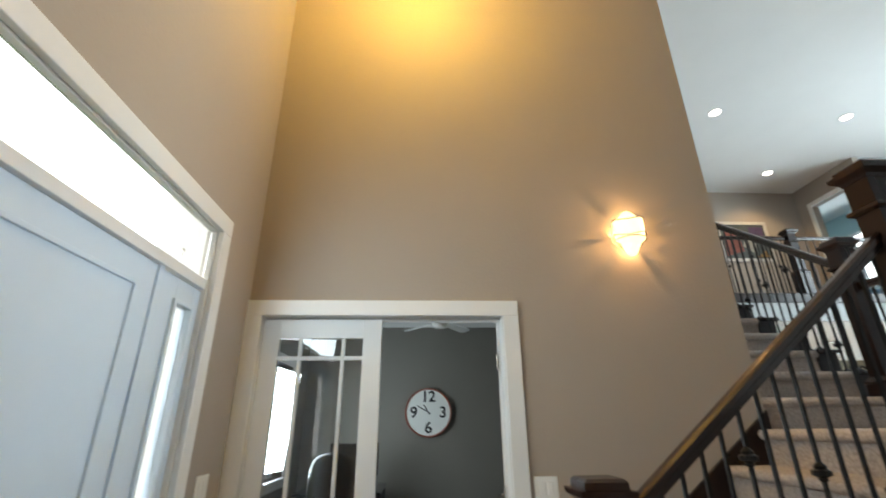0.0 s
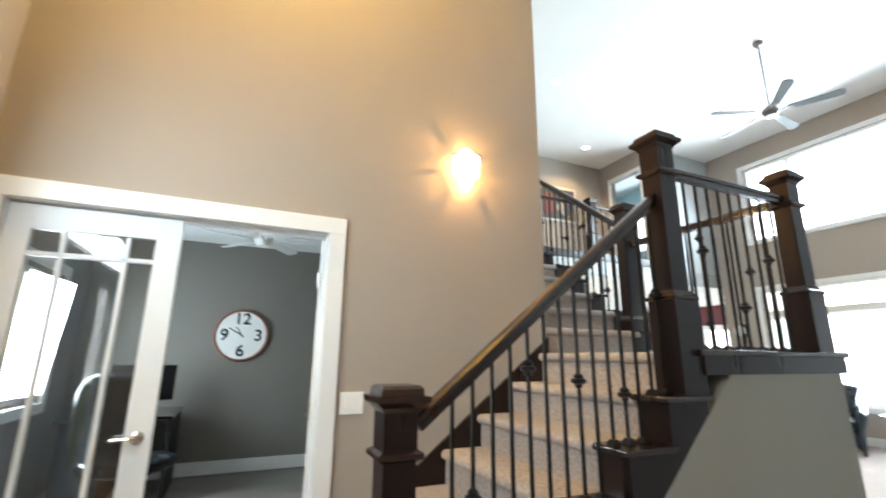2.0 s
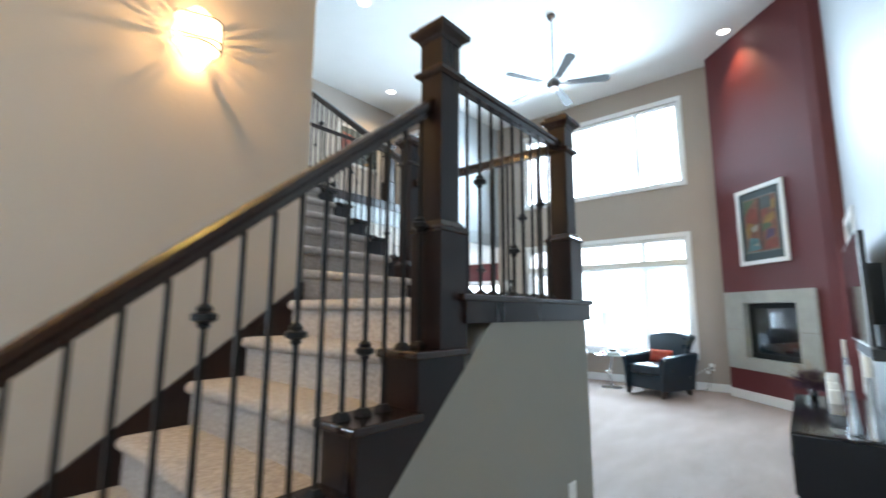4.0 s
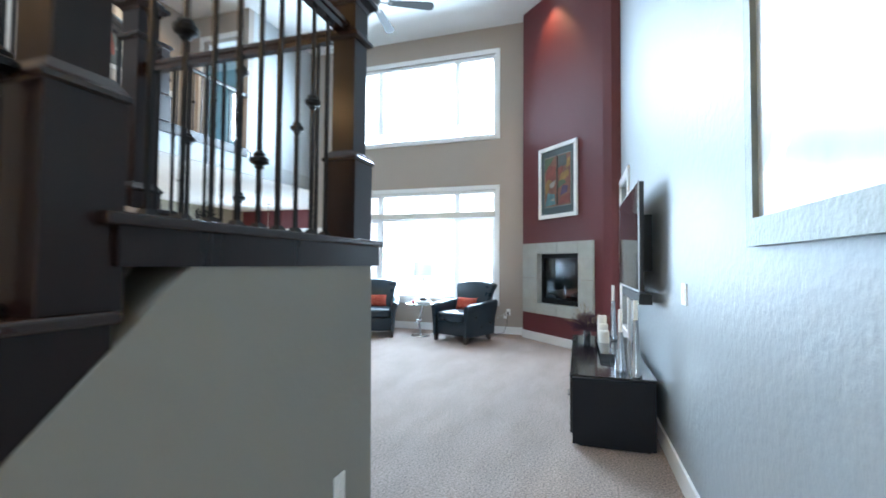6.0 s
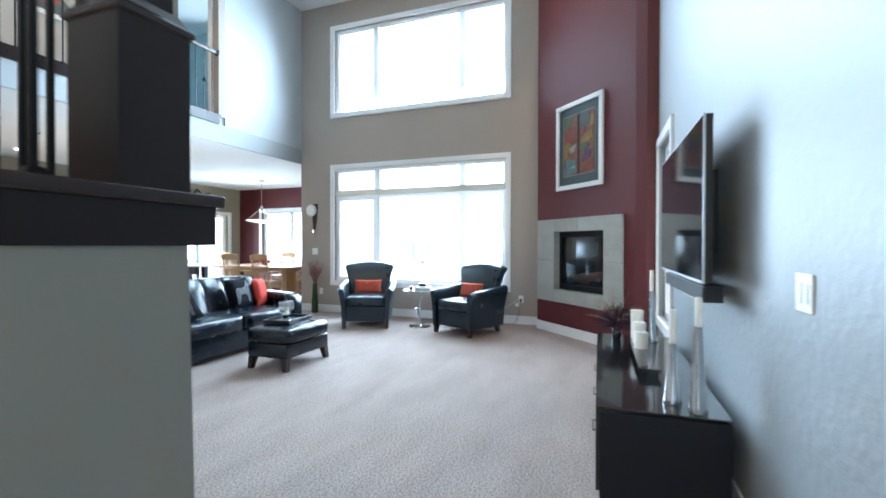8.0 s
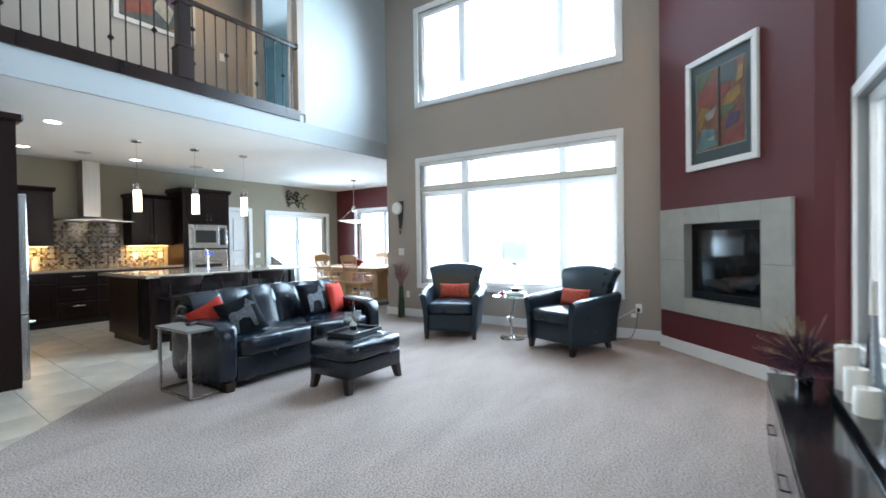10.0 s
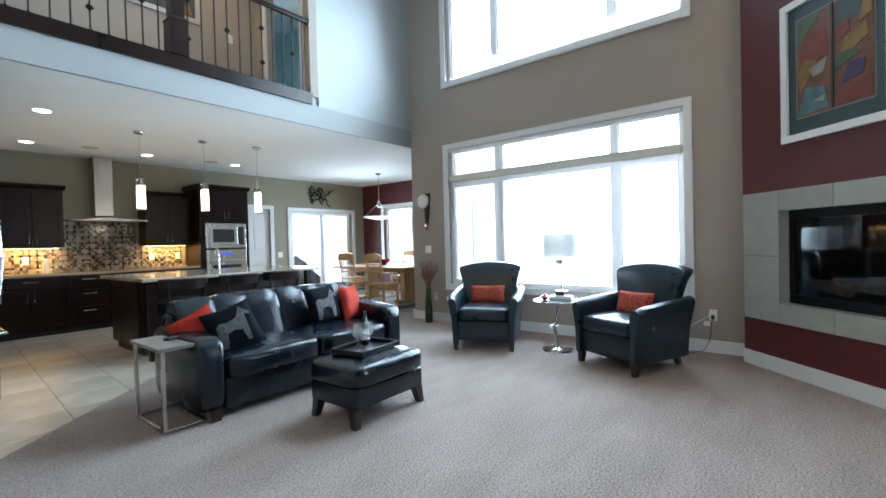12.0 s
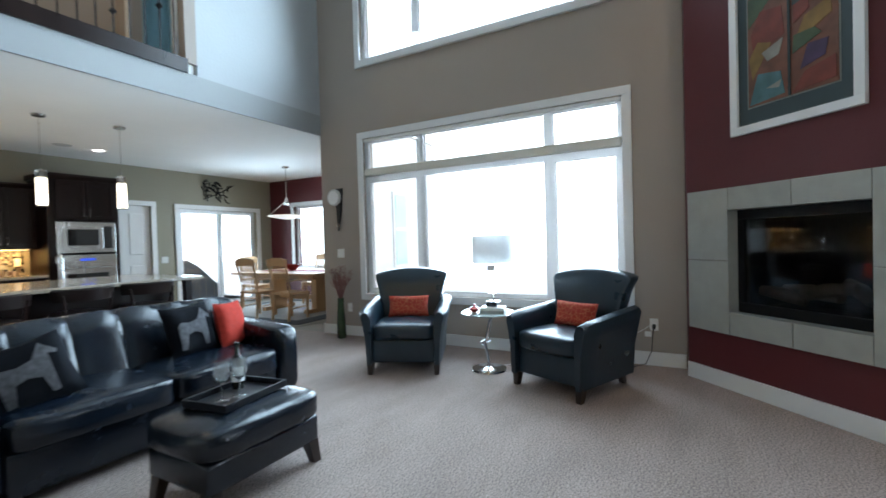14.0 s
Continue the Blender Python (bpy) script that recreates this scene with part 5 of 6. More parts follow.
for i in range(34):
    a, el, ln = rng.uniform(0, 6.28), rng.uniform(0.2, 1.45), rng.uniform(0.22, 0.31)
    d = Vector((math.cos(a) * math.cos(el), math.sin(a) * math.cos(el), math.sin(el)))
    p0 = Vector((0, 0, 0.12))
    tube([p0, p0 + d * ln * 0.6, p0 + d * ln + Vector((0, 0, -0.02))], [0.0012, 0.001, 0.0006], 3, bm=gr)
    for k in range(8):
        q = p0 + d * ln * (0.65 + 0.35 * k / 7) + Vector((0, 0, -0.02 * k / 7))
        tube([q, q + Vector((rng.uniform(-0.012, 0.012), rng.uniform(-0.012, 0.012), 0.014))], [0.0016, 0.0005], 3, bm=gr)
tagged(link("dried_grass", gr, mat("straw_grass", (0.30, 0.24, 0.15), 0.9, var=0.3, scale=20)), "straw-coloured dried grass stems among the plumes", "grass").matrix_world = pose(px, py, 0.485)
tagged(link("plume_bouquet", pl, mat("dark_plum_plume", (0.06, 0.025, 0.045), 0.9, var=0.4, scale=20)), "dark plum dried flower plumes in a vase", "flowers").matrix_world = pose(px, py, 0.485)

# ---- picture on the pale wall near the entrance
wp = thing("wall_picture", "large pale sky-blue print in a weathered silver frame", "picture")
part("print", tv_box(1.72, 2.775, 0.004, 0.012, 1.40, 2.55), mat("sky_print", (0.60, 0.82, 0.90), 0.25, var=0.3, scale=2.2, tint=(0.95, 0.97, 0.97), coat=0.3), wp)
M_PEWTER = mat("weathered_silver_frame", (0.14, 0.145, 0.125), 0.5, 0.2, var=0.25, scale=9, bump=0.3)
for x0, x1, z0, z1 in ((1.62, 2.835, 1.31, 1.40), (1.62, 2.835, 2.55, 2.64), (1.62, 1.72, 1.40, 2.55), (2.775, 2.835, 1.40, 2.55)):
    part("frame", tv_box(x0, x1, 0.002, 0.03, z0, z1), M_PEWTER, wp)
hk = thing("hanging_cord", "thin grey looped cord hanging beside the picture", "cord")
part("cord", tube([(*tv_pt(2.87, 0.006), 2.5), (*tv_pt(2.89, 0.008), 2.0), (*tv_pt(2.885, 0.008), 1.86), (*tv_pt(2.86, 0.008), 1.84), (*tv_pt(2.853, 0.008), 1.9), (*tv_pt(2.87, 0.006), 2.5)], 0.0035, 6), M_CORD, hk)

# ---- great-room ceiling fan
def ceiling_fan(m, rod, radius, blades, metal, blade_mat, label, turn=0.0, glass=None):
    f = thing("ceiling_fan", label, "ceiling fan", m)
    part("canopy", lathe([(0.015, -0.07), (0.05, -0.055), (0.065, -0.01), (0.065, 0.0)], 20), metal, f, smooth=True)
    part("rod", lathe([(0.013, -rod), (0.013, -0.06)], 12), metal, f)
    part("motor", lathe([(0.02, -rod - 0.13), (0.07, -rod - 0.12), (0.10, -rod - 0.06), (0.09, -rod - 0.02), (0.04, -rod + 0.03), (0.016, -rod + 0.05)], 24), metal, f, smooth=True)
    for i in range(blades):
        bm = prism([(0.19, -0.045), (radius - 0.06, -0.068), (radius - 0.015, -0.05), (radius, 0.0), (radius - 0.015, 0.05), (radius - 0.06, 0.068), (0.19, 0.045)], -0.004, 0.004)
        bl = part("blade", bm, blade_mat, f)
        bl.matrix_basis = pose(0, 0, -rod - 0.055, 0, 0, turn + i * 360 / blades) @ pose(0, 0, 0, -12, 0, 0)
        part("blade_arm", prism([(0.08, -0.012), (0.24, -0.022), (0.24, 0.022), (0.08, 0.012)], -0.010, -0.0045), metal, bl)
    if glass:
        part("light_globe", lathe([(0.02, -rod - 0.22), (0.075, -rod - 0.19), (0.085, -rod - 0.14), (0.06, -rod - 0.12)], 20), glass, f, smooth=True)
    return f


ceiling_fan(pose(6.08, 3.09, CEIL), 1.03, 0.78, 5, mat("dark_pewter", (0.16, 0.14, 0.13), 0.3, 1.0, var=0.1), mat("dark_fan_blade", (0.022, 0.018, 0.017), 0.55, var=0.15), "five-blade dark ceiling fan on a long pewter rod", 8)


M_GLOWLAMP = mat("lamp_glow", (1, 1, 1), 0.5, var=0, emit=(1.0, 0.93, 0.82), power=9.0)


def recessed_light(x, y, z, r=0.085):
    t = thing("recessed_light", "round white recessed ceiling light, lit", "ceiling light", pose(x, y, z), "recessed lights")
    part("trim_ring", lathe([(r, -0.006), (r + 0.02, -0.004), (r + 0.022, 0.0), (r, 0.0)], 28), M_TRIM, t, smooth=True)
    part("bulb", lathe([(r * 0.9, -0.0075), (r * 0.92, -0.0068), (r * 0.9, -0.0062)], 24), M_GLOWLAMP, t)
    return t


for x, y, z in ((4.08, 5.0, CEIL), (6.15, 5.03, CEIL), (6.12, 6.63, CEIL), (8.16, 1.2, CEIL), (6.43, 9.46, LOW), (7.86, 9.41, LOW), (4.99, 9.53, LOW), (4.83, 7.575, LOW)):
    recessed_light(x, y, z)

lamp("sconce_lamp", "POINT", 11, (1.0, 0.56, 0.20), pose(1.17, 2.548, 2.60), 0.006)
# ---- sconce on the tall wall
sc = thing("wall_sconce", "lit crystal wall sconce with wire bands throwing warm rays", "wall lamp", pose(1.17, 2.62, 2.60))
part("back_plate", box(-0.05, -0.02, -0.09, 0.05, 0, 0.09, 0.01), M_NICKEL, sc)
gl = bmesh.new()
lathe([(0.018, -0.17), (0.035, -0.15), (0.05, -0.115), (0.072, -0.075), (0.098, -0.06), (0.10, 0.03), (0.10, 0.075), (0.075, 0.09), (0.045, 0.125), (0.02, 0.15)], 24, bm=gl)
bmesh.ops.delete(gl, geom=[v for v in gl.verts if v.co.y > 0.03], context="VERTS")
shade = part("shade", gl, mat("lit_crystal", (1, 0.9, 0.7), 0.3, var=0.3, scale=30, emit=(1.0, 0.72, 0.34), power=2.6), sc, smooth=True)
shade.matrix_basis = pose(0, -0.05, 0)
shade.visible_shadow = False
for z, r, lean in ((0.072, 0.106, 0.012), (-0.038, 0.106, 0.014), (-0.062, 0.104, 0.0)):
    part("wire_band", tube([(r * math.cos(a), -0.05 - r * math.sin(a) * 0.95, z + lean * math.sin(2.4 * a)) for a in [math.pi * i / 14 for i in range(15)]], 0.0032, 6), M_IRON, sc)
# glass drops round the rim, which break the light into rays on the wall
rays = random.Random(21)
for s in (-1, 1):
    a = -62
    while a < 64:
        wide = rays.uniform(3.0, 9.0)
        if a > 40:
            wide *= 1.6
        c = radians(a + wide / 2)
        w, h, r = 0.11 * radians(wide) / 2, rays.uniform(0.03, 0.062), 0.104 + rays.uniform(0, 0.012)
        part("crystal", box(-0.007, -h, -w, 0.007, -0.002, w, 0.002, 1), M_GLASS, sc).matrix_basis = Matrix.Translation((s * r * math.cos(c), 0, r * math.sin(c))) @ Matrix.Rotation(-c if s > 0 else c + math.pi, 4, "Y")
        a += wide + rays.uniform(2.0, 6.5)


ep = thing("entry_pendant", "lit frosted globe pendant high in the entrance", "pendant", pose(-0.3, 1.85, CEIL - 0.10))
part("canopy", lathe([(0.06, 0.075), (0.065, 0.09), (0.065, 0.10)], 20), M_NICKEL, ep, smooth=True)
part("rod", tube([(0, 0, 0.08), (0, 0, -0.65)], 0.006, 6), M_NICKEL, ep)
part("socket", lathe([(0.02, -0.71), (0.03, -0.69), (0.02, -0.64)], 12), M_NICKEL, ep)
globe = part("globe", lathe([(0.02, -0.90), (0.07, -0.875), (0.10, -0.81), (0.09, -0.745), (0.03, -0.705)], 24), mat("frosted_globe", (0.95, 0.9, 0.8), 0.5, var=0, emit=(1.0, 0.7, 0.35), power=6.0), ep, smooth=True)
globe.visible_shadow = False
# ---------------------------------------------------------------- study
fd = thing("french_door", "white half-closed french door with glass lites", "door", pose(-1.235, 2.68, 0))


def french_leaf(parent, w=0.735, h=2.01):
    bm = bmesh.new()
    for x0, x1, z0, z1 in ((0, 0.105, 0, h), (w - 0.115, w, 0, h), (0.105, w - 0.115, h - 0.12, h), (0.105, w - 0.115, 0, 0.25)):
        box(x0, -0.02, z0, x1, 0.02, z1, 0.002, bm=bm)
    lf = part("leaf_frame", bm, M_TRIM, parent)
    bm = bmesh.new()
    for x0, x1, z0, z1 in ((0.225, 0.247, 0.25, h - 0.12), (w - 0.247, w - 0.225, 0.25, h - 0.12), (0.105, w - 0.115, h - 0.252, h - 0.228)):
        box(x0, -0.016, z0, x1, 0.016, z1, 0.003, bm=bm)
    part("muntin", bm, M_TRIM, lf)
    part("pane", box(0.105, -0.003, 0.25, w - 0.115, 0.003, h - 0.12), M_PANE, lf)
    for s in (-1, 1):
        rose = part("rose", lathe([(0.03, 0), (0.03, 0.008), (0.018, 0.014)], 18), M_NICKEL, lf)
        rose.matrix_basis = pose(w - 0.06, s * 0.02, 0.915, 90 if s < 0 else -90, 0, 0)
        part("lever", tube([(w - 0.06, s * 0.03, 0.915), (w - 0.06, s * 0.055, 0.915), (w - 0.09, s * 0.06, 0.917), (w - 0.165, s * 0.056, 0.912)], 0.009, 8), M_NICKEL, lf)
    return lf


french_leaf(fd)
fd2 = thing("french_door", "white french door with glass lites, swung open into the study", "door", pose(0.262, 2.735, 0, 0, 0, 80))
french_leaf(fd2)
for z in (0.3, 1.0, 1.75):
    part("hinge", box(-0.02, 0.018, z - 0.05, 0.012, 0.028, z + 0.05, 0.003), M_NICKEL, fd2)
jb = thing("door_jamb", "white painted jamb lining of the study doorway", "trim", kind="structure")
part("jamb_side", box(-1.2355, 2.621, 0, -1.2345, 2.759, 2.02), M_TRIM, jb)
part("jamb_side", box(0.263, 2.621, 0, 0.266, 2.759, 2.02), M_TRIM, jb)
part("jamb_head", box(-1.234, 2.621, 2.018, 0.263, 2.759, 2.026), M_TRIM, jb)
part("door_stop", box(-1.234, 2.70, 2.0, 0.263, 2.715, 2.018), M_TRIM, jb)

oc = thing("office_clock", "white round wall clock with a copper rim and black numerals", "clock", pose(-0.145, 6.03, 1.543))
part("rim", lathe([(0.30, 0), (0.305, 0.01), (0.30, 0.045), (0.285, 0.045), (0.28, 0.03)], 48), mat("copper_rim", (0.40, 0.12, 0.08), 0.35, 0.5), oc, smooth=True).matrix_basis = pose(0, 0, 0, 90, 0, 0)
part("dial", lathe([(0.283, 0.028), (0.283, 0.034)], 48), mat("clock_dial", (0.82, 0.83, 0.80), 0.5, var=0), oc).matrix_basis = pose(0, 0, 0, 90, 0, 0)


def lettering(name, text, size, m, material, parent, bold=0.004):
    cu = bpy.data.curves.new(name, "FONT")
    cu.body, cu.size, cu.align_x, cu.align_y, cu.extrude, cu.offset = text, size, "CENTER", "CENTER", 0.001, bold
    cu.materials.append(material)
    ob = new(name, cu)
    ob.parent = parent
    ob.matrix_basis = m
    return ob


for txt, x, z in (("12", 0, 0.19), ("3", 0.19, -0.005), ("6", 0, -0.19), ("9", -0.19, -0.005)):
    lettering("numeral", txt, 0.19, pose(x, -0.0365, z, 90, 0, 0), M_BLACKMATT, oc, 0.004)
part("minute_hand", box(-0.006, -0.040, -0.03, 0.006, -0.038, 0.17), M_BLACKMATT, oc).matrix_basis = pose(0, 0, 0, 0, -60, 0)
part("hour_hand", box(-0.007, -0.038, -0.03, 0.007, -0.0365, 0.11), M_BLACKMATT, oc).matrix_basis = pose(0, 0, 0, 0, -33, 0)
ceiling_fan(pose(-0.03, 4.98, 2.66), 0.10, 0.66, 5, M_WAX, M_TRIM, "white and nickel study ceiling fan", -16)

dk = thing("desk", "black study desk with drawers", "desk", pose(-1.55, 5.0, 0))
part("top", box(0, 0, 0.72, 0.9, 0.9, 0.75, 0.004), M_BLACK, dk)
part("drawer_unit", box(0.05, 0.05, 0, 0.4, 0.85, 0.72, 0.004), M_BLACKMATT, dk)
part("side_panel", box(0.86, 0.05, 0, 0.89, 0.85, 0.72, 0.003), M_BLACKMATT, dk)
mo = thing("monitor", "black flat computer monitor on the desk", "monitor", pose(-1.0, 5.5, 0.75, 0, 0, 20))
part("screen", box(-0.28, -0.02, 0.1, 0.28, 0.02, 0.45, 0.006), M_BLACK, mo)
part("neck", box(-0.03, 0.0, 0.01, 0.03, 0.03, 0.2), M_BLACKMATT, mo)
part("foot", box(-0.12, -0.09, 0, 0.12, 0.09, 0.012, 0.003), M_BLACKMATT, mo)
oc2 = thing("office_chair", "black leather swivel study chair", "chair", pose(-0.85, 4.35, 0, 0, 0, 150))
part("backrest", cushion(-0.26, 0.2, 0.55, 0.26, 0.32, 1.15, 0.02, 8, 4), M_LEATHER, oc2, smooth=True)
part("seat", cushion(-0.27, -0.28, 0.42, 0.27, 0.25, 0.54, 0.02, 8, 4), M_LEATHER, oc2, smooth=True)
part("column", lathe([(0.03, 0.08), (0.03, 0.43)], 12), M_BLACKMATT, oc2)
for i in range(5):
    a = i * 72
    part("base_arm", tube([(0, 0, 0.1), (0.28 * math.cos(radians(a)), 0.28 * math.sin(radians(a)), 0.06)], [0.025, 0.015], 8), M_BLACKMATT, oc2)
    part("castor", lathe([(0.012, 0), (0.028, 0.01), (0.028, 0.045), (0.012, 0.055)], 12, at=(0.28 * math.cos(radians(a)), 0.28 * math.sin(radians(a)), 0)), M_BLACKMATT, oc2)

# ---------------------------------------------------------------- kitchen
KW = 10.4
M_CAB = mat("espresso_cabinet", (0.010, 0.0036, 0.0028), 0.34, var=0.25, scale=7, spec=0.22, stretch=(1, 1, 0.12))


def cabinet_door(parent, x0, x1, y, z0, z1, handle="v", hx=None):
    """A shaker door with a raised frame and a bar handle; it faces -y."""
    d = part("door", box(x0 + 0.003, y - 0.018, z0 + 0.003, x1 - 0.003, y, z1 - 0.003, 0.002), M_CAB, parent)
    bm = bmesh.new()
    for p, q, r, s in ((x0 + 0.004, x1 - 0.004, z1 - 0.065, z1 - 0.004), (x0 + 0.004, x1 - 0.004, z0 + 0.004, z0 + 0.065), (x0 + 0.004, x0 + 0.06, z0 + 0.065, z1 - 0.065), (x1 - 0.06, x1 - 0.004, z0 + 0.065, z1 - 0.065)):
        if s > r and q > p:
            box(p, y - 0.026, r, q, y - 0.018, s, 0.002, bm=bm)
    part("door_frame", bm, M_CAB, d)
    if handle == "v":
        part("handle", tube([(hx, y - 0.026, z0 + 0.05), (hx, y - 0.05, z0 + 0.055), (hx, y - 0.05, z0 + 0.175), (hx, y - 0.026, z0 + 0.18)], 0.006, 6), M_NICKEL, d)
    elif handle == "t":
        part("handle", tube([(hx, y - 0.026, z1 - 0.18), (hx, y - 0.05, z1 - 0.175), (hx, y - 0.05, z1 - 0.055), (hx, y - 0.026, z1 - 0.05)], 0.006, 6), M_NICKEL, d)
    else:
        c = (x0 + x1) / 2
        part("handle", tube([(c - 0.09, y - 0.026, z1 - 0.06), (c - 0.085, y - 0.05, z1 - 0.06), (c + 0.085, y - 0.05, z1 - 0.06), (c + 0.09, y - 0.026, z1 - 0.06)], 0.006, 6), M_NICKEL, d)
    return d


def upper_cabinet(x0, x1, z0, z1, y0=10.07):
    t = thing("wall_cabinet", "dark espresso wall cabinet with crown moulding and bar handles", "cabinet", group="wall cabinets")
    part("body", box(x0, y0, z0, x1, KW - 0.002, z1), M_CAB, t)
    part("crown", prism([(y0 - 0.005, z1), (y0 - 0.05, z1 + 0.05), (y0 - 0.05, z1 + 0.07), (KW - 0.002, z1 + 0.07), (KW - 0.002, z1)], x0 - 0.03, x1 + 0.03, "x"), M_CAB, t)
    m = (x0 + x1) / 2
    cabinet_door(t, x0, m, y0, z0, z1, "v", m - 0.04)
    cabinet_door(t, m, x1, y0, z0, z1, "v", m + 0.04)
    return t


upper_cabinet(4.72, 5.46, 1.30, 2.18)
upper_cabinet(3.96, 4.70, 1.30, 2.18)
upper_cabinet(6.56, 7.30, 1.30, 2.18)
for x0, x1, kind in ((3.96, 4.6, "d"), (4.6, 5.4, "d"), (5.4, 5.95, "s"), (5.95, 6.6, "s"), (6.6, 7.3, "d")):
    t = thing("base_cabinet", "dark espresso base cabinet with bar handles", "cabinet", group="base cabinets")
    part("body", box(x0 + 0.001, 9.78, 0.09, x1 - 0.001, KW - 0.002, 0.868), M_CAB, t)
    part("toe_kick", box(x0 + 0.001, 9.84, 0.0, x1 - 0.001, 9.86, 0.09), M_BLACKMATT, t)
    if kind == "s":
        for z0, z1 in ((0.64, 0.86), (0.38, 0.64), (0.1, 0.38)):
            cabinet_door(t, x0, x1, 9.78, z0, z1, "h")
    else:
        m = (x0 + x1) / 2
        cabinet_door(t, x0, x1, 9.78, 0.70, 0.86, "h")
        cabinet_door(t, x0, m, 9.78, 0.1, 0.70, "t", m - 0.04)
        cabinet_door(t, m, x1, 9.78, 0.1, 0.70, "t", m + 0.04)
wk = thing("worktop", "speckled beige granite kitchen worktop", "worktop")
part("slab", box(3.9, 9.745, 0.87, 7.315, KW - 0.002, 0.91, 0.006), M_GRANITE, wk)

# mosaic splashback
M_MOSAIC = bpy.data.materials.new("mosaic_glass_tile")
M_MOSAIC.use_nodes = True
nn, ll = M_MOSAIC.node_tree.nodes, M_MOSAIC.node_tree.links
geo, ramp = nn.new("ShaderNodeNewGeometry"), nn.new("ShaderNodeValToRGB")
ramp.color_ramp.interpolation = "CONSTANT"
cols = [(0.0, (0.25, 0.23, 0.18)), (0.24, (0.08, 0.055, 0.035)), (0.40, (0.17, 0.165, 0.14)), (0.64, (0.02, 0.016, 0.012)), (0.78, (0.13, 0.10, 0.065)), (0.88, (0.34, 0.32, 0.27))]
while len(ramp.color_ramp.elements) < len(cols):
    ramp.color_ramp.elements.new(0.5)
for e, (p, c) in zip(ramp.color_ramp.elements, cols):
    e.position, e.color = p, (*c, 1)
ll.new(geo.outputs["Random Per Island"], ramp.inputs[0])
ll.new(ramp.outputs[0], nn["Principled BSDF"].inputs["Base Color"])
nn["Principled BSDF"].inputs["Roughness"].default_value = 0.15
sp = thing("splashback", "mosaic tile splashback in brown, cream and black", "splashback")
part("grout", box(3.9, KW - 0.006, 0.911, 7.31, KW - 0.002, 1.78), M_GROUT, sp)
rng = random.Random(3)
verts, faces = [], []
dark_verts, dark_faces = [], []
BIG, SMALL, JOINT = 0.062, 0.031, 0.0035


def chip(px, pz, w, h, vs, fs):
    """One raised mosaic chip on the splashback."""
    k = len(vs)
    y0, y1 = KW - 0.006, KW - 0.011
    vs += [(px, y0, pz), (px + w, y0, pz), (px + w, y0, pz + h), (px, y0, pz + h), (px, y1, pz), (px + w, y1, pz), (px + w, y1, pz + h), (px, y1, pz + h)]
    fs += [(k + 4, k + 5, k + 6, k + 7), (k, k + 1, k + 5, k + 4), (k + 1, k + 2, k + 6, k + 5), (k + 2, k + 3, k + 7, k + 6), (k + 3, k, k + 4, k + 7)]


PITCH = BIG + SMALL
for i in range(int(3.39 / PITCH)):
    for j in range(9):
        x0, z0 = 3.905 + i * PITCH, 0.913 + j * PITCH
        if z0 + PITCH > 1.30 and not (5.42 < x0 < 6.50) or z0 + PITCH > 1.775:
            continue
        if rng.random() < 0.5:
            chip(x0, z0, BIG - JOINT, BIG - JOINT, verts, faces)
        else:
            for px, pz in ((0, 0), (SMALL, 0), (0, SMALL), (SMALL, SMALL)):
                chip(x0 + px, z0 + pz, SMALL - JOINT, SMALL - JOINT, verts, faces)
        for k in (0, SMALL):
            chip(x0 + BIG, z0 + k, SMALL - JOINT, SMALL - JOINT, verts, faces)
            chip(x0 + k, z0 + BIG, SMALL - JOINT, SMALL - JOINT, verts, faces)
        chip(x0 + BIG, z0 + BIG, SMALL - JOINT, SMALL - JOINT, dark_verts, dark_faces)
me = bpy.data.meshes.new("mosaic_tiles")
me.from_pydata(verts, [], faces)
me.materials.append(M_MOSAIC)
mos = new("mosaic_tiles", me)
mos.parent = sp
tagged(mos, "small brown, cream and grey mosaic tiles", kind="stuff")
me = bpy.data.meshes.new("accent_tiles")
me.from_pydata(dark_verts, [], dark_faces)
me.materials.append(mat("black_glass_tile", (0.008, 0.007, 0.006), 0.12, var=0.1))
mos = new("accent_tiles", me)
mos.parent = sp
tagged(mos, "small black glass accent tiles", kind="stuff")
for x in (5.05, 6.75, 7.18):
    outlet(pose(x, KW - 0.011, 1.10))
# under-cabinet strips
M_STRIP = mat("warm_strip", (1, 0.8, 0.5), 0.5, var=0, emit=(1.0, 0.62, 0.24), power=14)
for x0, x1 in ((3.98, 4.68), (4.74, 5.44), (6.58, 7.28)):
    t = thing("under_cabinet_light", "slim lit strip under the wall cabinet", "light", group="under-cabinet lights")
    part("housing", box(x0, 10.24, 1.285, x1, 10.30, 1.2995), M_WHITE, t)
    part("diffuser", box(x0 + 0.02, 10.25, 1.281, x1 - 0.02, 10.29, 1.285), M_STRIP, t)
    lamp("under_cabinet_lamp", "AREA", 13, (1.0, 0.56, 0.16), look(((x0 + x1) / 2, 10.27, 1.275), ((x0 + x1) / 2, 10.3, 0.9)), x1 - x0 - 0.1, 0.03)

# range hood
# Plain steel, darkened and warmed: the hood's dim reflections are in the colour.
M_HOOD = mat("dimmed_warm_steel", (0.46, 0.43, 0.39), 0.33, 1.0, var=0.08, scale=30, stretch=(1, 1, 0.05))
hd = thing("range_hood", "stainless steel chimney range hood", "range hood")
part("chimney", box(5.88, 10.14, 1.80, 6.13, KW - 0.002, LOW, 0.004), M_HOOD, hd)
hb = bmesh.new()
rows = []
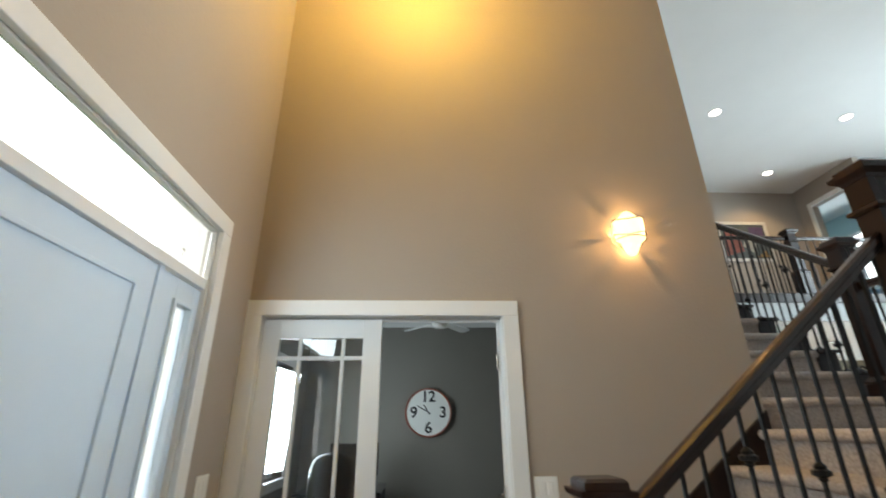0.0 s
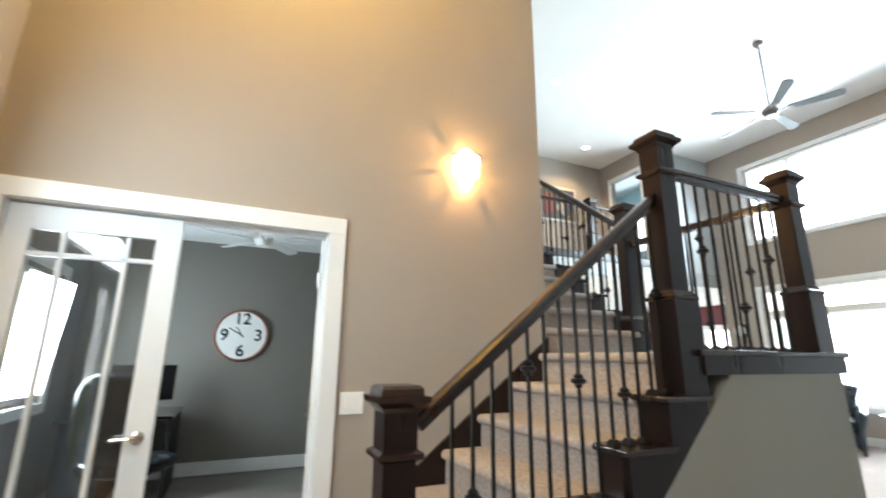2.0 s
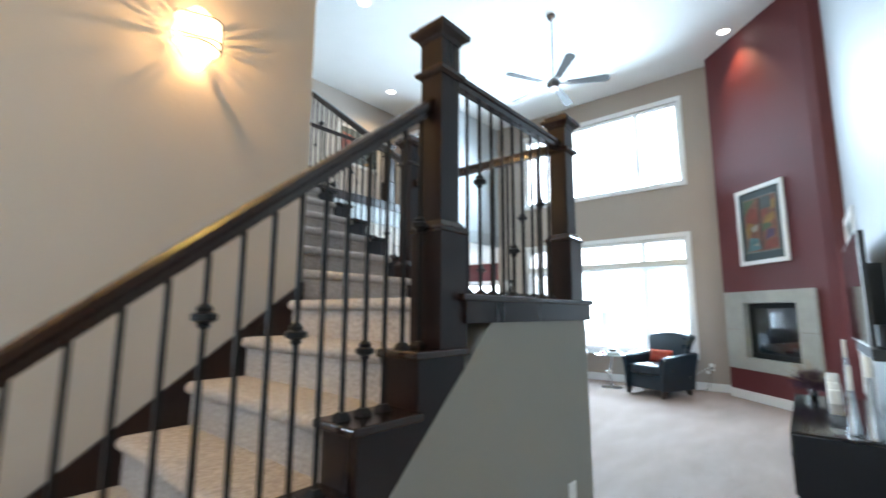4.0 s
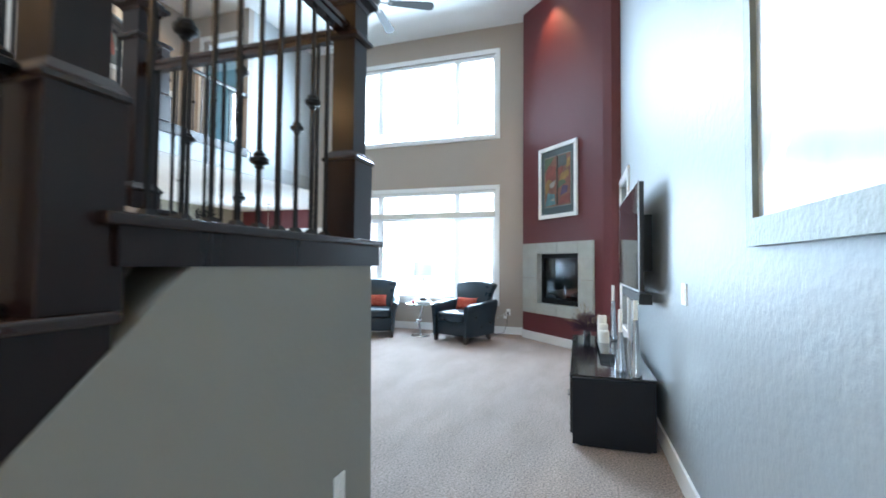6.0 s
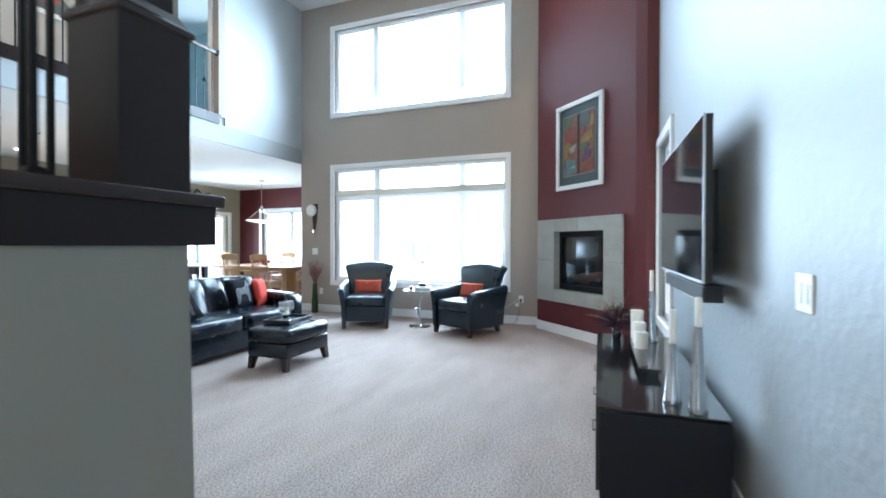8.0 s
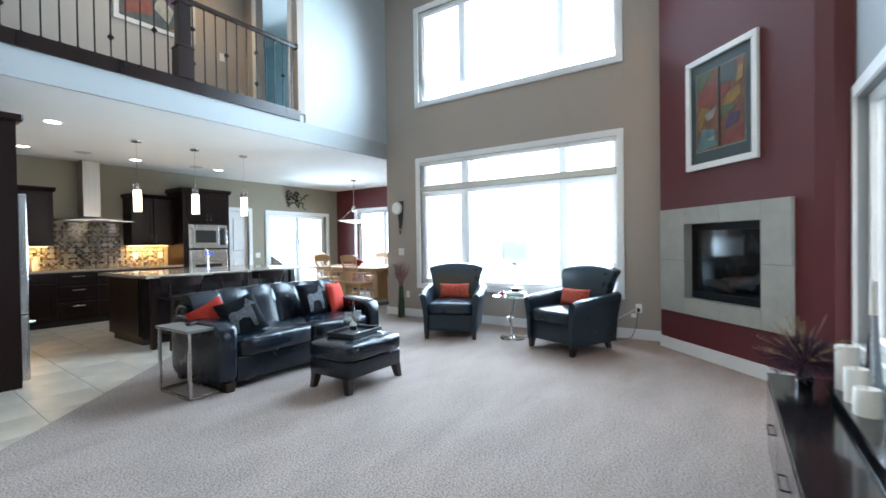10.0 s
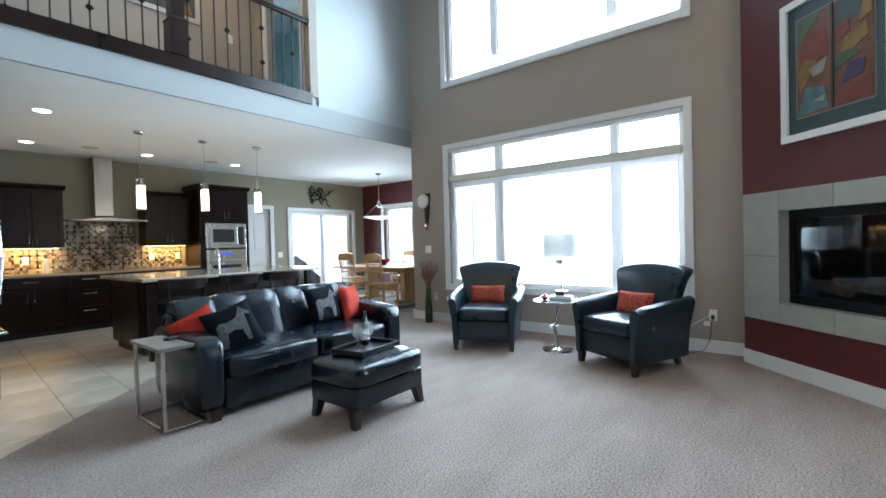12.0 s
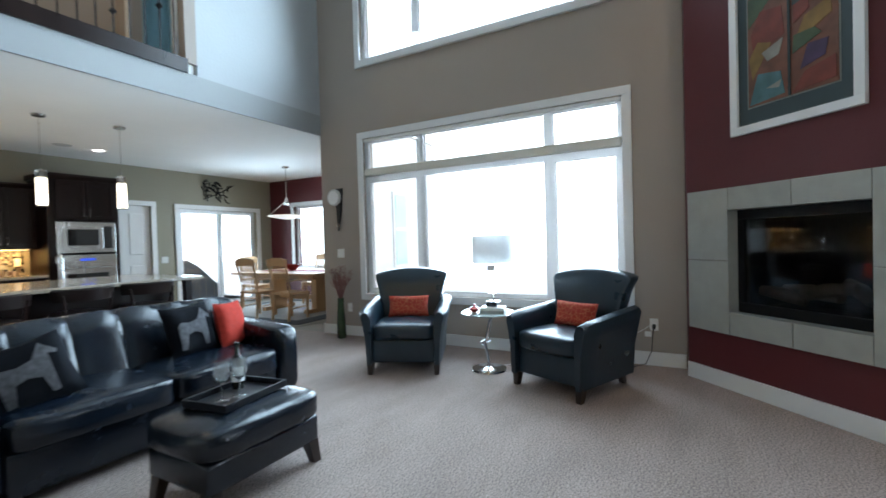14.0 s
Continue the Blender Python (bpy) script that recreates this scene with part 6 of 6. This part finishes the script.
for y, k in ((KW - 0.004, 0), (9.92, 1)):
    pts = [(5.56, 1.715), (6.56, 1.715), (6.56, 1.728), (6.30, 1.745 - 0.006 * k), (6.15, 1.79 - 0.035 * k), (5.86, 1.79 - 0.035 * k), (5.72, 1.745 - 0.006 * k), (5.56, 1.728)]
    rows.append([hb.verts.new((x, y, z)) for x, z in pts])
for i in range(8):
    hb.faces.new((rows[0][i], rows[0][(i + 1) % 8], rows[1][(i + 1) % 8], rows[1][i]))
hb.faces.new(rows[0])
hb.faces.new(rows[1])
part("canopy", hb, M_HOOD, hd)
part("control_strip", box(5.9, 9.912, 1.72, 6.2, 9.921, 1.732), M_BLACKMATT, hd)

# tall oven unit
tu = thing("oven_cabinet", "tall dark espresso cabinet that houses the ovens", "cabinet")
OY = 9.76
for b in ((7.33, OY, 0.0, 7.42, KW - 0.002, 2.33), (8.20, OY, 0.0, 8.26, KW - 0.002, 2.33), (7.42, OY, 0.0, 8.20, KW - 0.002, 0.55), (7.42, OY, 1.70, 8.20, KW - 0.002, 2.33), (7.42, 10.3, 0.55, 8.20, KW - 0.002, 1.70)):
    part("carcase", box(*b), M_CAB, tu)
part("crown", prism([(OY - 0.005, 2.33), (OY - 0.05, 2.38), (OY - 0.05, 2.41), (KW - 0.002, 2.41), (KW - 0.002, 2.33)], 7.30, 8.29, "x"), M_CAB, tu)
cabinet_door(tu, 7.42, 7.81, OY, 1.72, 2.32, "v", 7.77)
cabinet_door(tu, 7.81, 8.20, OY, 1.72, 2.32, "v", 7.85)
cabinet_door(tu, 7.42, 8.20, OY, 0.1, 0.53, "h")
M_OVENGLASS = mat("oven_glass", (0.012, 0.012, 0.014), 0.06, coat=0.8, var=0)
mw = thing("microwave", "built-in stainless steel microwave", "microwave")
part("trim_kit", box(7.42, OY - 0.02, 1.22, 8.20, OY + 0.3, 1.69, 0.004), M_STEEL, mw)
part("door", box(7.49, OY - 0.035, 1.28, 8.02, OY - 0.02, 1.63, 0.004), M_STEEL, mw)
part("window", box(7.55, OY - 0.039, 1.33, 7.96, OY - 0.034, 1.58, 0.002), M_OVENGLASS, mw)
part("control_panel", box(8.03, OY - 0.034, 1.28, 8.15, OY - 0.02, 1.63, 0.003), M_OVENGLASS, mw)
ov = thing("wall_oven", "built-in stainless steel wall oven with a blue display", "oven")
part("front", box(7.42, OY - 0.02, 0.56, 8.20, OY + 0.3, 1.19, 0.004), M_STEEL, ov)
part("control_panel", box(7.46, OY - 0.026, 1.05, 8.16, OY - 0.02, 1.17), M_STEEL, ov)
part("display", box(7.70, OY - 0.029, 1.095, 7.90, OY - 0.026, 1.13), mat("blue_display", (0.01, 0.02, 0.1), 0.2, var=0, emit=(0.05, 0.12, 0.9), power=1.2), ov)
part("oven_window", box(7.54, OY - 0.025, 0.64, 8.08, OY - 0.019, 0.90), M_OVENGLASS, ov)
part("handle", tube([(7.5, OY - 0.02, 0.985), (7.5, OY - 0.065, 0.985), (8.12, OY - 0.065, 0.985), (8.12, OY - 0.02, 0.985)], 0.011, 8), M_STEEL, ov)

# island with stools
isl = thing("kitchen_island", "dark espresso island with an overhanging granite top", "island")
part("base", box(5.52, 7.05, 0.09, 7.55, 8.08, 0.875), M_CAB, isl)
part("toe_kick", box(5.56, 7.1, 0, 7.5, 8.03, 0.09), M_BLACKMATT, isl)
for x in (5.53, 6.2, 6.88):
    part("back_panel", box(x, 7.035, 0.12, x + 0.64, 7.05, 0.86, 0.004), M_CAB, isl)
part("end_panel", box(5.505, 7.1, 0.12, 5.52, 8.03, 0.86, 0.004), M_CAB, isl)
for x in (5.5, 7.5):
    part("leg", box(x, 6.72, 0, x + 0.075, 6.795, 0.875, 0.004), M_CAB, isl)
part("granite_top", box(5.42, 6.66, 0.876, 7.68, 8.14, 0.915, 0.006), M_GRANITE, isl, "speckled beige granite top")
fc = thing("faucet", "tall chrome kitchen faucet on the island", "faucet", pose(6.72, 7.72, 0.915))
part("body", lathe([(0.028, 0), (0.028, 0.01), (0.016, 0.02), (0.014, 0.05)], 14), M_CHROME, fc)
part("spout", tube([(0, 0, 0.04), (0, 0, 0.24), (0.0, 0.02, 0.28), (0, 0.07, 0.30), (0, 0.12, 0.27), (0, 0.13, 0.2)], 0.013, 10), M_CHROME, fc, smooth=True)
part("lever", tube([(0.015, 0, 0.06), (0.07, 0, 0.09)], 0.007, 8), M_CHROME, fc)


M_STOOL = mat("dark_brown_leather", (0.014, 0.008, 0.007), 0.3, var=0.2, spec=0.35)


def bar_stool(m):
    t = thing("bar_stool", "dark wooden bar stool with a curved black back", "stool", m, "bar stools")
    part("seat", cushion(-0.2, -0.2, 0.60, 0.2, 0.2, 0.67, 0.01, 6, 4), M_STOOL, t, smooth=True)
    bm = bmesh.new()
    ring = []
    for i in range(11):
        a = math.pi * (1.12 + 0.76 * i / 10)
        c, s = math.cos(a), math.sin(a)
        ring.append([bm.verts.new((r * c, r * s + 0.03, z)) for r, z in ((0.24, 0.78), (0.27, 0.78), (0.285, 0.885), (0.27, 0.90), (0.25, 0.885))])
    for p, q in zip(ring, ring[1:]):
        for i in range(5):
            bm.faces.new((p[i], p[(i + 1) % 5], q[(i + 1) % 5], q[i]))
    bm.faces.new(ring[0])
    bm.faces.new(ring[-1])
    part("backrest", bm, M_STOOL, t, smooth=True)
    for x in (-0.17, 0.17):
        part("back_post", tube([(x, -0.14, 0.62), (x * 1.2, -0.16, 0.84)], 0.013, 8), M_CAB, t)
        for y in (-0.17, 0.17):
            part("leg", tapered_leg(x, y, 0, 0.61, 0.02, 0.015, (x * 0.25, y * 0.25)), M_CAB, t)
        part("stretcher", tube([(x * 1.2, -0.2, 0.2), (x * 1.2, 0.2, 0.2)], 0.01, 6), M_CAB, t)
    for y in (-0.2, 0.2):
        part("stretcher", tube([(-0.2, y, 0.25), (0.2, y, 0.25)], 0.01, 6), M_CAB, t)
    return t


bs = bar_stool(pose(5.83, 6.72, 0))
copy_thing(bs, pose(6.47, 6.72, 0, 0, 0, 3))
copy_thing(bs, pose(7.06, 6.72, 0, 0, 0, -4))

# pendants over the island
M_PENDGLASS = mat("pendant_glow", (1, 0.95, 0.85), 0.4, var=0.05, emit=(1.0, 0.86, 0.66), power=5.0)


def pendant(x, y):
    t = thing("pendant_light", "slim lit glass cylinder pendant with a nickel cap", "pendant", pose(x, y, LOW), "island pendants")
    part("canopy", lathe([(0.06, -0.025), (0.065, -0.01), (0.065, 0)], 20), M_NICKEL, t, smooth=True)
    part("cord", tube([(0, 0, -0.02), (0, 0, -0.61)], 0.003, 6), M_NICKEL, t)
    part("cap", lathe([(0.020, -0.70), (0.020, -0.69), (0.012, -0.64), (0.006, -0.60)], 16), M_NICKEL, t, smooth=True)
    for z in (-0.62, -1.015):
        part("rim", tube([(0.050 * math.cos(a), 0.050 * math.sin(a), z) for a in [math.pi * i / 12 for i in range(25)]], 0.003, 5), M_CHROME, t)
    part("inner_glass", lathe([(0.034, -1.0), (0.038, -0.99), (0.040, -0.93), (0.036, -0.72), (0.028, -0.70)], 20), M_PENDGLASS, t, smooth=True)
    og = bmesh.new()
    lathe([(0.050, -1.015), (0.050, -0.62)], 24, bm=og)
    bmesh.ops.delete(og, geom=[f for f in og.faces if len(f.verts) > 4], context="FACES_ONLY")
    part("outer_glass", og, M_GLASS, t, "clear outer glass", smooth=True)
    lamp("pendant_lamp", "POINT", 6.5, (1.0, 0.8, 0.55), pose(x, y, LOW - 1.10), 0.04)
    return t


for p in ((5.83, 7.89), (6.61, 7.84), (7.36, 7.74)):
    pendant(*p)
for p in ((5.68, 9.40), (7.41, 9.38)):
    sk = thing("ceiling_speaker", "flat round white ceiling speaker", "speaker", pose(p[0], p[1], LOW), "ceiling speakers")
    part("grille", lathe([(0.10, -0.006), (0.11, -0.003), (0.11, 0)], 28), mat("grey_grille", (0.5, 0.5, 0.48), 0.8), sk)

# refrigerator in a dark surround
fr = thing("refrigerator", "stainless steel refrigerator with curved bar handles", "refrigerator", pose(3.485, 6.21, 0))
part("body", box(0, 0, 0.02, 0.72, 0.91, 1.76, 0.006), M_STEEL, fr)
for y0, y1, hy in ((0.0, 0.45, 0.40), (0.455, 0.91, 0.505)):
    d = part("door", box(0.725, y0, 0.66, 0.79, y1, 1.76, 0.012, 3), M_STEEL, fr)
    part("handle", tube([(0.79, hy, 0.75), (0.85, hy, 0.80), (0.875, hy, 1.2), (0.85, hy, 1.6), (0.79, hy, 1.66)], 0.012, 8), M_STEEL, d, smooth=True)
d = part("freezer_drawer", box(0.725, 0.0, 0.05, 0.79, 0.91, 0.65, 0.012, 3), M_STEEL, fr)
part("handle", tube([(0.79, 0.12, 0.57), (0.85, 0.13, 0.57), (0.85, 0.78, 0.57), (0.79, 0.79, 0.57)], 0.012, 8), M_STEEL, d)
fs = thing("fridge_surround", "dark espresso cabinet surround above the refrigerator", "cabinet")
part("side_panel", box(3.37, 6.165, 0, 4.205, 6.195, 2.40), M_CAB, fs)
part("side_panel", box(3.37, 7.135, 0, 4.205, 7.165, 2.40), M_CAB, fs)
part("top_cabinet", box(3.37, 6.195, 1.82, 4.185, 7.135, 2.40), M_CAB, fs)
part("crown", box(3.37, 6.13, 2.40, 4.255, 7.20, 2.47, 0.02), M_CAB, fs)

# counter bits
sbt = thing("soap_bottle", "small clear and white bottle on the worktop", "bottle", pose(5.25, 10.2, 0.91))
part("body", lathe([(0.035, 0), (0.037, 0.01), (0.035, 0.16), (0.015, 0.19), (0.015, 0.22)], 16), M_WHITE, sbt, smooth=True)
part("cap", lathe([(0.016, 0.221), (0.016, 0.25), (0.01, 0.26)], 12), M_BLACKMATT, sbt)
ma = thing("metal_wall_art", "dark twisted metal wall sculpture above the patio door", "wall art", pose(10.5, KW, 2.40))
rng = random.Random(12)
for i in range(26):
    x, z = rng.uniform(-0.30, 0.27), rng.uniform(-0.14, 0.20)
    a = rng.uniform(0, 3.14)
    pts = [(x + 0.11 * math.cos(a + 0.5 * k) * (1 - 0.1 * k), -0.02 - 0.008 * (i % 3), z + 0.09 * math.sin(a + 0.5 * k)) for k in range(6)]
    part("strip", tube(pts, 0.011, 5), M_IRON, ma)
part("strip", tube([(-0.35, -0.015, -0.15), (0.0, -0.02, 0.0), (0.36, -0.015, 0.2)], 0.01, 5), M_IRON, ma)

# ---------------------------------------------------------------- dining
rug = thing("rug", "dark grey bordered dining rug", "rug")
part("border", prism([(9.35, 6.9), (11.6, 6.9), (11.6, 9.7), (9.9, 9.7), (9.35, 8.6)], 0.0, 0.010), mat("dark_rug", (0.03, 0.03, 0.035), 0.95, var=0.2, scale=30), rug)
part("field", prism([(9.6, 7.2), (11.4, 7.2), (11.4, 9.5), (10.1, 9.5), (9.6, 8.5)], 0.0, 0.0125), mat("grey_rug", (0.30, 0.28, 0.26), 0.95, var=0.2, scale=20), rug)
dt = thing("dining_table", "honey oak trestle dining table", "table", pose(10.5, 8.1, 0.012, 0, 0, 90))
part("tabletop", box(-1.0, -0.62, 0.70, 1.12, 0.62, 0.742, 0.008), M_OAK, dt)
part("apron", box(-0.8, -0.42, 0.62, 0.8, 0.42, 0.70, 0.004), M_OAK, dt)
for x in (-0.55, 0.55):
    part("trestle", box(x - 0.06, -0.16, 0.06, x + 0.06, 0.16, 0.62, 0.006), M_OAK, dt)
    part("foot", box(x - 0.05, -0.36, 0.0, x + 0.05, 0.36, 0.07, 0.01), M_OAK, dt)
part("stretcher", box(-0.5, -0.04, 0.22, 0.5, 0.04, 0.30, 0.005), M_OAK, dt)
rn = thing("table_runner", "dark red table runner", "runner", pose(10.5, 8.1, 0.7545, 0, 0, 90))
part("cloth", box(-0.9, -0.18, 0, 0.9, 0.18, 0.004), mat("red_runner", (0.25, 0.03, 0.03), 0.9, var=0.15, scale=30), rn)
bw = thing("fruit_bowl", "dark red bowl on the dining table", "bowl", pose(10.5, 8.25, 0.7585))
part("bowl", lathe([(0.05, 0), (0.06, 0.01), (0.15, 0.10), (0.16, 0.12), (0.15, 0.12), (0.06, 0.02)], 24), mat("red_glass_bowl", (0.3, 0.03, 0.02), 0.15, coat=0.4), bw, smooth=True)


def dining_chair(m):
    t = thing("dining_chair", "honey oak dining chair with a slatted back", "chair", m, "dining chairs")
    part("seat", box(-0.22, -0.22, 0.42, 0.22, 0.21, 0.455, 0.01), M_OAK, t)
    for x in (-0.19, 0.19):
        part("leg", tapered_leg(x, -0.19, 0, 0.42, 0.02, 0.015), M_OAK, t)
        part("back_post", tube([(x, 0.22, 0.0), (x, 0.19, 0.42), (x * 1.02, 0.21, 0.7), (x * 1.05, 0.29, 1.0)], 0.019, 8), M_OAK, t)
        part("stretcher", tube([(x, -0.19, 0.2), (x, 0.2, 0.2)], 0.01, 6), M_OAK, t)
        part("armrest", tube([(x * 1.1, 0.2, 0.66), (x * 1.15, -0.02, 0.655), (x * 1.12, -0.16, 0.64)], 0.015, 8), M_OAK, t)
        part("arm_post", tube([(x * 1.12, -0.15, 0.64), (x, -0.18, 0.43)], 0.012, 8), M_OAK, t)
    part("top_rail", prism([(-0.22, 0.90), (0.22, 0.90), (0.225, 1.0), (0.1, 1.03), (-0.1, 1.03), (-0.225, 1.0)], 0.255, 0.285, "y"), M_OAK, t)
    for i in range(6):
        x = -0.135 + i * 0.054
        part("slat", tube([(x, 0.195, 0.45), (x, 0.215, 0.68), (x, 0.268, 0.92)], 0.009, 5), M_OAK, t)
    part("apron", box(-0.19, -0.19, 0.37, 0.19, -0.17, 0.42), M_OAK, t)
    return t


dc = dining_chair(pose(9.70, 7.44, 0.0125, 0, 0, 90))
for x, y, turn in ((9.69, 8.22, 93), (11.36, 7.7, -90), (11.36, 8.5, -88), (10.55, 6.98, 180), (10.5, 9.25, 2)):
    copy_thing(dc, pose(x, y, 0.0125, 0, 0, turn))
dp = thing("dining_pendant", "nickel dining pendant with a shallow white glass dish", "pendant", pose(10.53, 8.38, LOW))
part("canopy", lathe([(0.06, -0.025), (0.065, -0.01), (0.065, 0)], 20), M_NICKEL, dp, smooth=True)
part("rod", tube([(0, 0, -0.02), (0, 0, -0.62)], 0.008, 8), M_NICKEL, dp)
part("hub", lathe([(0.02, -0.75), (0.05, -0.70), (0.04, -0.64), (0.01, -0.60)], 16), M_NICKEL, dp, smooth=True)
part("dish", lathe([(0.05, -1.02), (0.30, -0.975), (0.36, -0.955), (0.355, -0.95), (0.05, -1.0)], 32), mat("white_dish_glass", (0.85, 0.85, 0.82), 0.3, var=0.02, emit=(1.0, 0.95, 0.85), power=0.6), dp, smooth=True)
for i in range(3):
    a = i * 2.094 + 0.4
    part("arm", tube([(0.03 * math.cos(a), 0.03 * math.sin(a), -0.68), (0.33 * math.cos(a), 0.33 * math.sin(a), -0.955)], 0.006, 6), M_NICKEL, dp)
gc = thing("grill_cover", "dark grey covered grill on the patio", "grill", pose(10.45, 11.4, -0.12))
part("cover", prism([(-0.36, 0), (0.52, 0), (0.5, 0.5), (0.35, 0.62), (0.05, 0.92), (-0.2, 1.1), (-0.34, 1.06)], -0.25, 0.25, "y"), mat("grey_tarp", (0.07, 0.085, 0.105), 0.6, var=0.2, bump=0.4, bump_scale=12), gc)
setting("patio_deck", prism([(8.6, 10.62), (12.5, 10.62), (12.5, 16), (8.6, 16)], -0.5, -0.12), bpy.data.materials["pale_concrete"], "pale sunlit concrete terrace", "pavement")

# ---------------------------------------------------------------- loft
lp = thing("loft_picture", "large framed abstract picture in a white frame", "picture", pose(5.91, 7.38, 4.595))
fb = bmesh.new()
for x0, x1, z0, z1 in ((-0.51, 0.51, 0.35, 0.41), (-0.51, 0.51, -0.41, -0.35), (-0.51, -0.45, -0.35, 0.35), (0.45, 0.51, -0.35, 0.35)):
    box(x0, -0.03, z0, x1, 0, z1, 0.004, bm=fb)
part("frame", fb, mat("pale_frame", (0.55, 0.52, 0.48), 0.5), lp)
part("canvas", box(-0.45, -0.015, -0.35, 0.45, -0.008, 0.35), PM["grey"], lp)
for i, (c, pts) in enumerate((("rust", [(-0.4, -0.3), (-0.05, -0.2), (-0.1, 0.2), (-0.38, 0.25)]), ("cream", [(-0.05, -0.1), (0.15, -0.25), (0.22, -0.05), (0.05, 0.1)]), ("plum", [(0.1, 0.05), (0.4, -0.1), (0.42, 0.3), (0.15, 0.3)]), ("gold", [(0.15, -0.33), (0.42, -0.32), (0.38, -0.18)]))):
    part("paint_shape", prism(pts, -0.0175 - 0.0003 * i, -0.0152, "y"), PM[c], lp)
bdx = thing("bed", "bedroom bed with a dark blue cover and pink pillow", "bed", pose(8.0, 7.6, LOFT))
part("mattress", cushion(0, 0, 0.2, 1.9, 1.5, 0.62, 0.02, 6, 6), mat("blue_cover", (0.05, 0.12, 0.18), 0.9, var=0.2), bdx, smooth=True)
part("headboard", box(1.9, 0, 0, 1.97, 1.5, 1.1, 0.02), M_CAB, bdx)
part("pillow", cushion(1.45, 0.2, 0.6, 1.85, 0.8, 0.75, 0.02, 6, 3), mat("pink_cover", (0.5, 0.25, 0.3), 0.9), bdx, smooth=True)


# side window of the dining bay, seen through the great-room window
w8 = thing("window_8", "white framed window in the outside of the dining bay", "window", kind="structure")
part("window_frame", box(10.56, 5.895, 0.82, 11.0, 5.914, 2.1, 0.003), M_TRIM, w8)
for z0, z1 in ((0.87, 1.44), (1.5, 2.05)):
    part("pane", box(10.62, 5.885, z0, 10.94, 5.894, z1), mat("teal_reflecting_pane", (0.55, 0.78, 0.80), 0.08, var=0.1), w8)
# ---------------------------------------------------------------- kitchen floor tiles
tile_floor = tagged(link("tile_floor", prism([(2.95, 3.5), (6.45, 6.9), (9.1, 6.9), (11.85, 6.1), (11.85, 10.4), (3.36, 10.4), (3.36, 6.0), (2.95, 6.0)], -0.0115, -0.004), M_GROUT), "beige stone kitchen floor tiles with grey joints", "floor", kind="structure")
TS = 0.455
tile_me = bpy.data.meshes.new("tile")
tb = box(-TS / 2 + 0.003, -TS / 2 + 0.003, -0.004, TS / 2 - 0.003, TS / 2 - 0.003, 0.004, 0.002, 1)
tb.to_mesh(tile_me)
tb.free()
tile_me.materials.append(M_TILE)
cosr, sinr = math.cos(radians(-3)), math.sin(radians(-3))
count = 0
for i in range(-40, 60):
    for j in range(-40, 60):
        u, v = i * TS, j * TS
        x, y = 4.357 + u * cosr - v * sinr, 5.9 + u * sinr + v * cosr
        # behind the diagonal carpet edge, inside the kitchen
        if not (3.2 < x < 9.4 and 4.0 < y < 10.1) or (y - 6.9) < (x - 6.25) * 0.94 - 0.40 and y < 7.25 or (y < 7.25 and x > 6.3):
            continue
        if x < 3.6 and y > 6.0:
            continue
        if count > 295:
            continue
        count += 1
        ob = new("tile", tile_me)
        ob.parent = tile_floor
        ob.matrix_basis = pose(x, y, -0.006, 0, 0, -3)
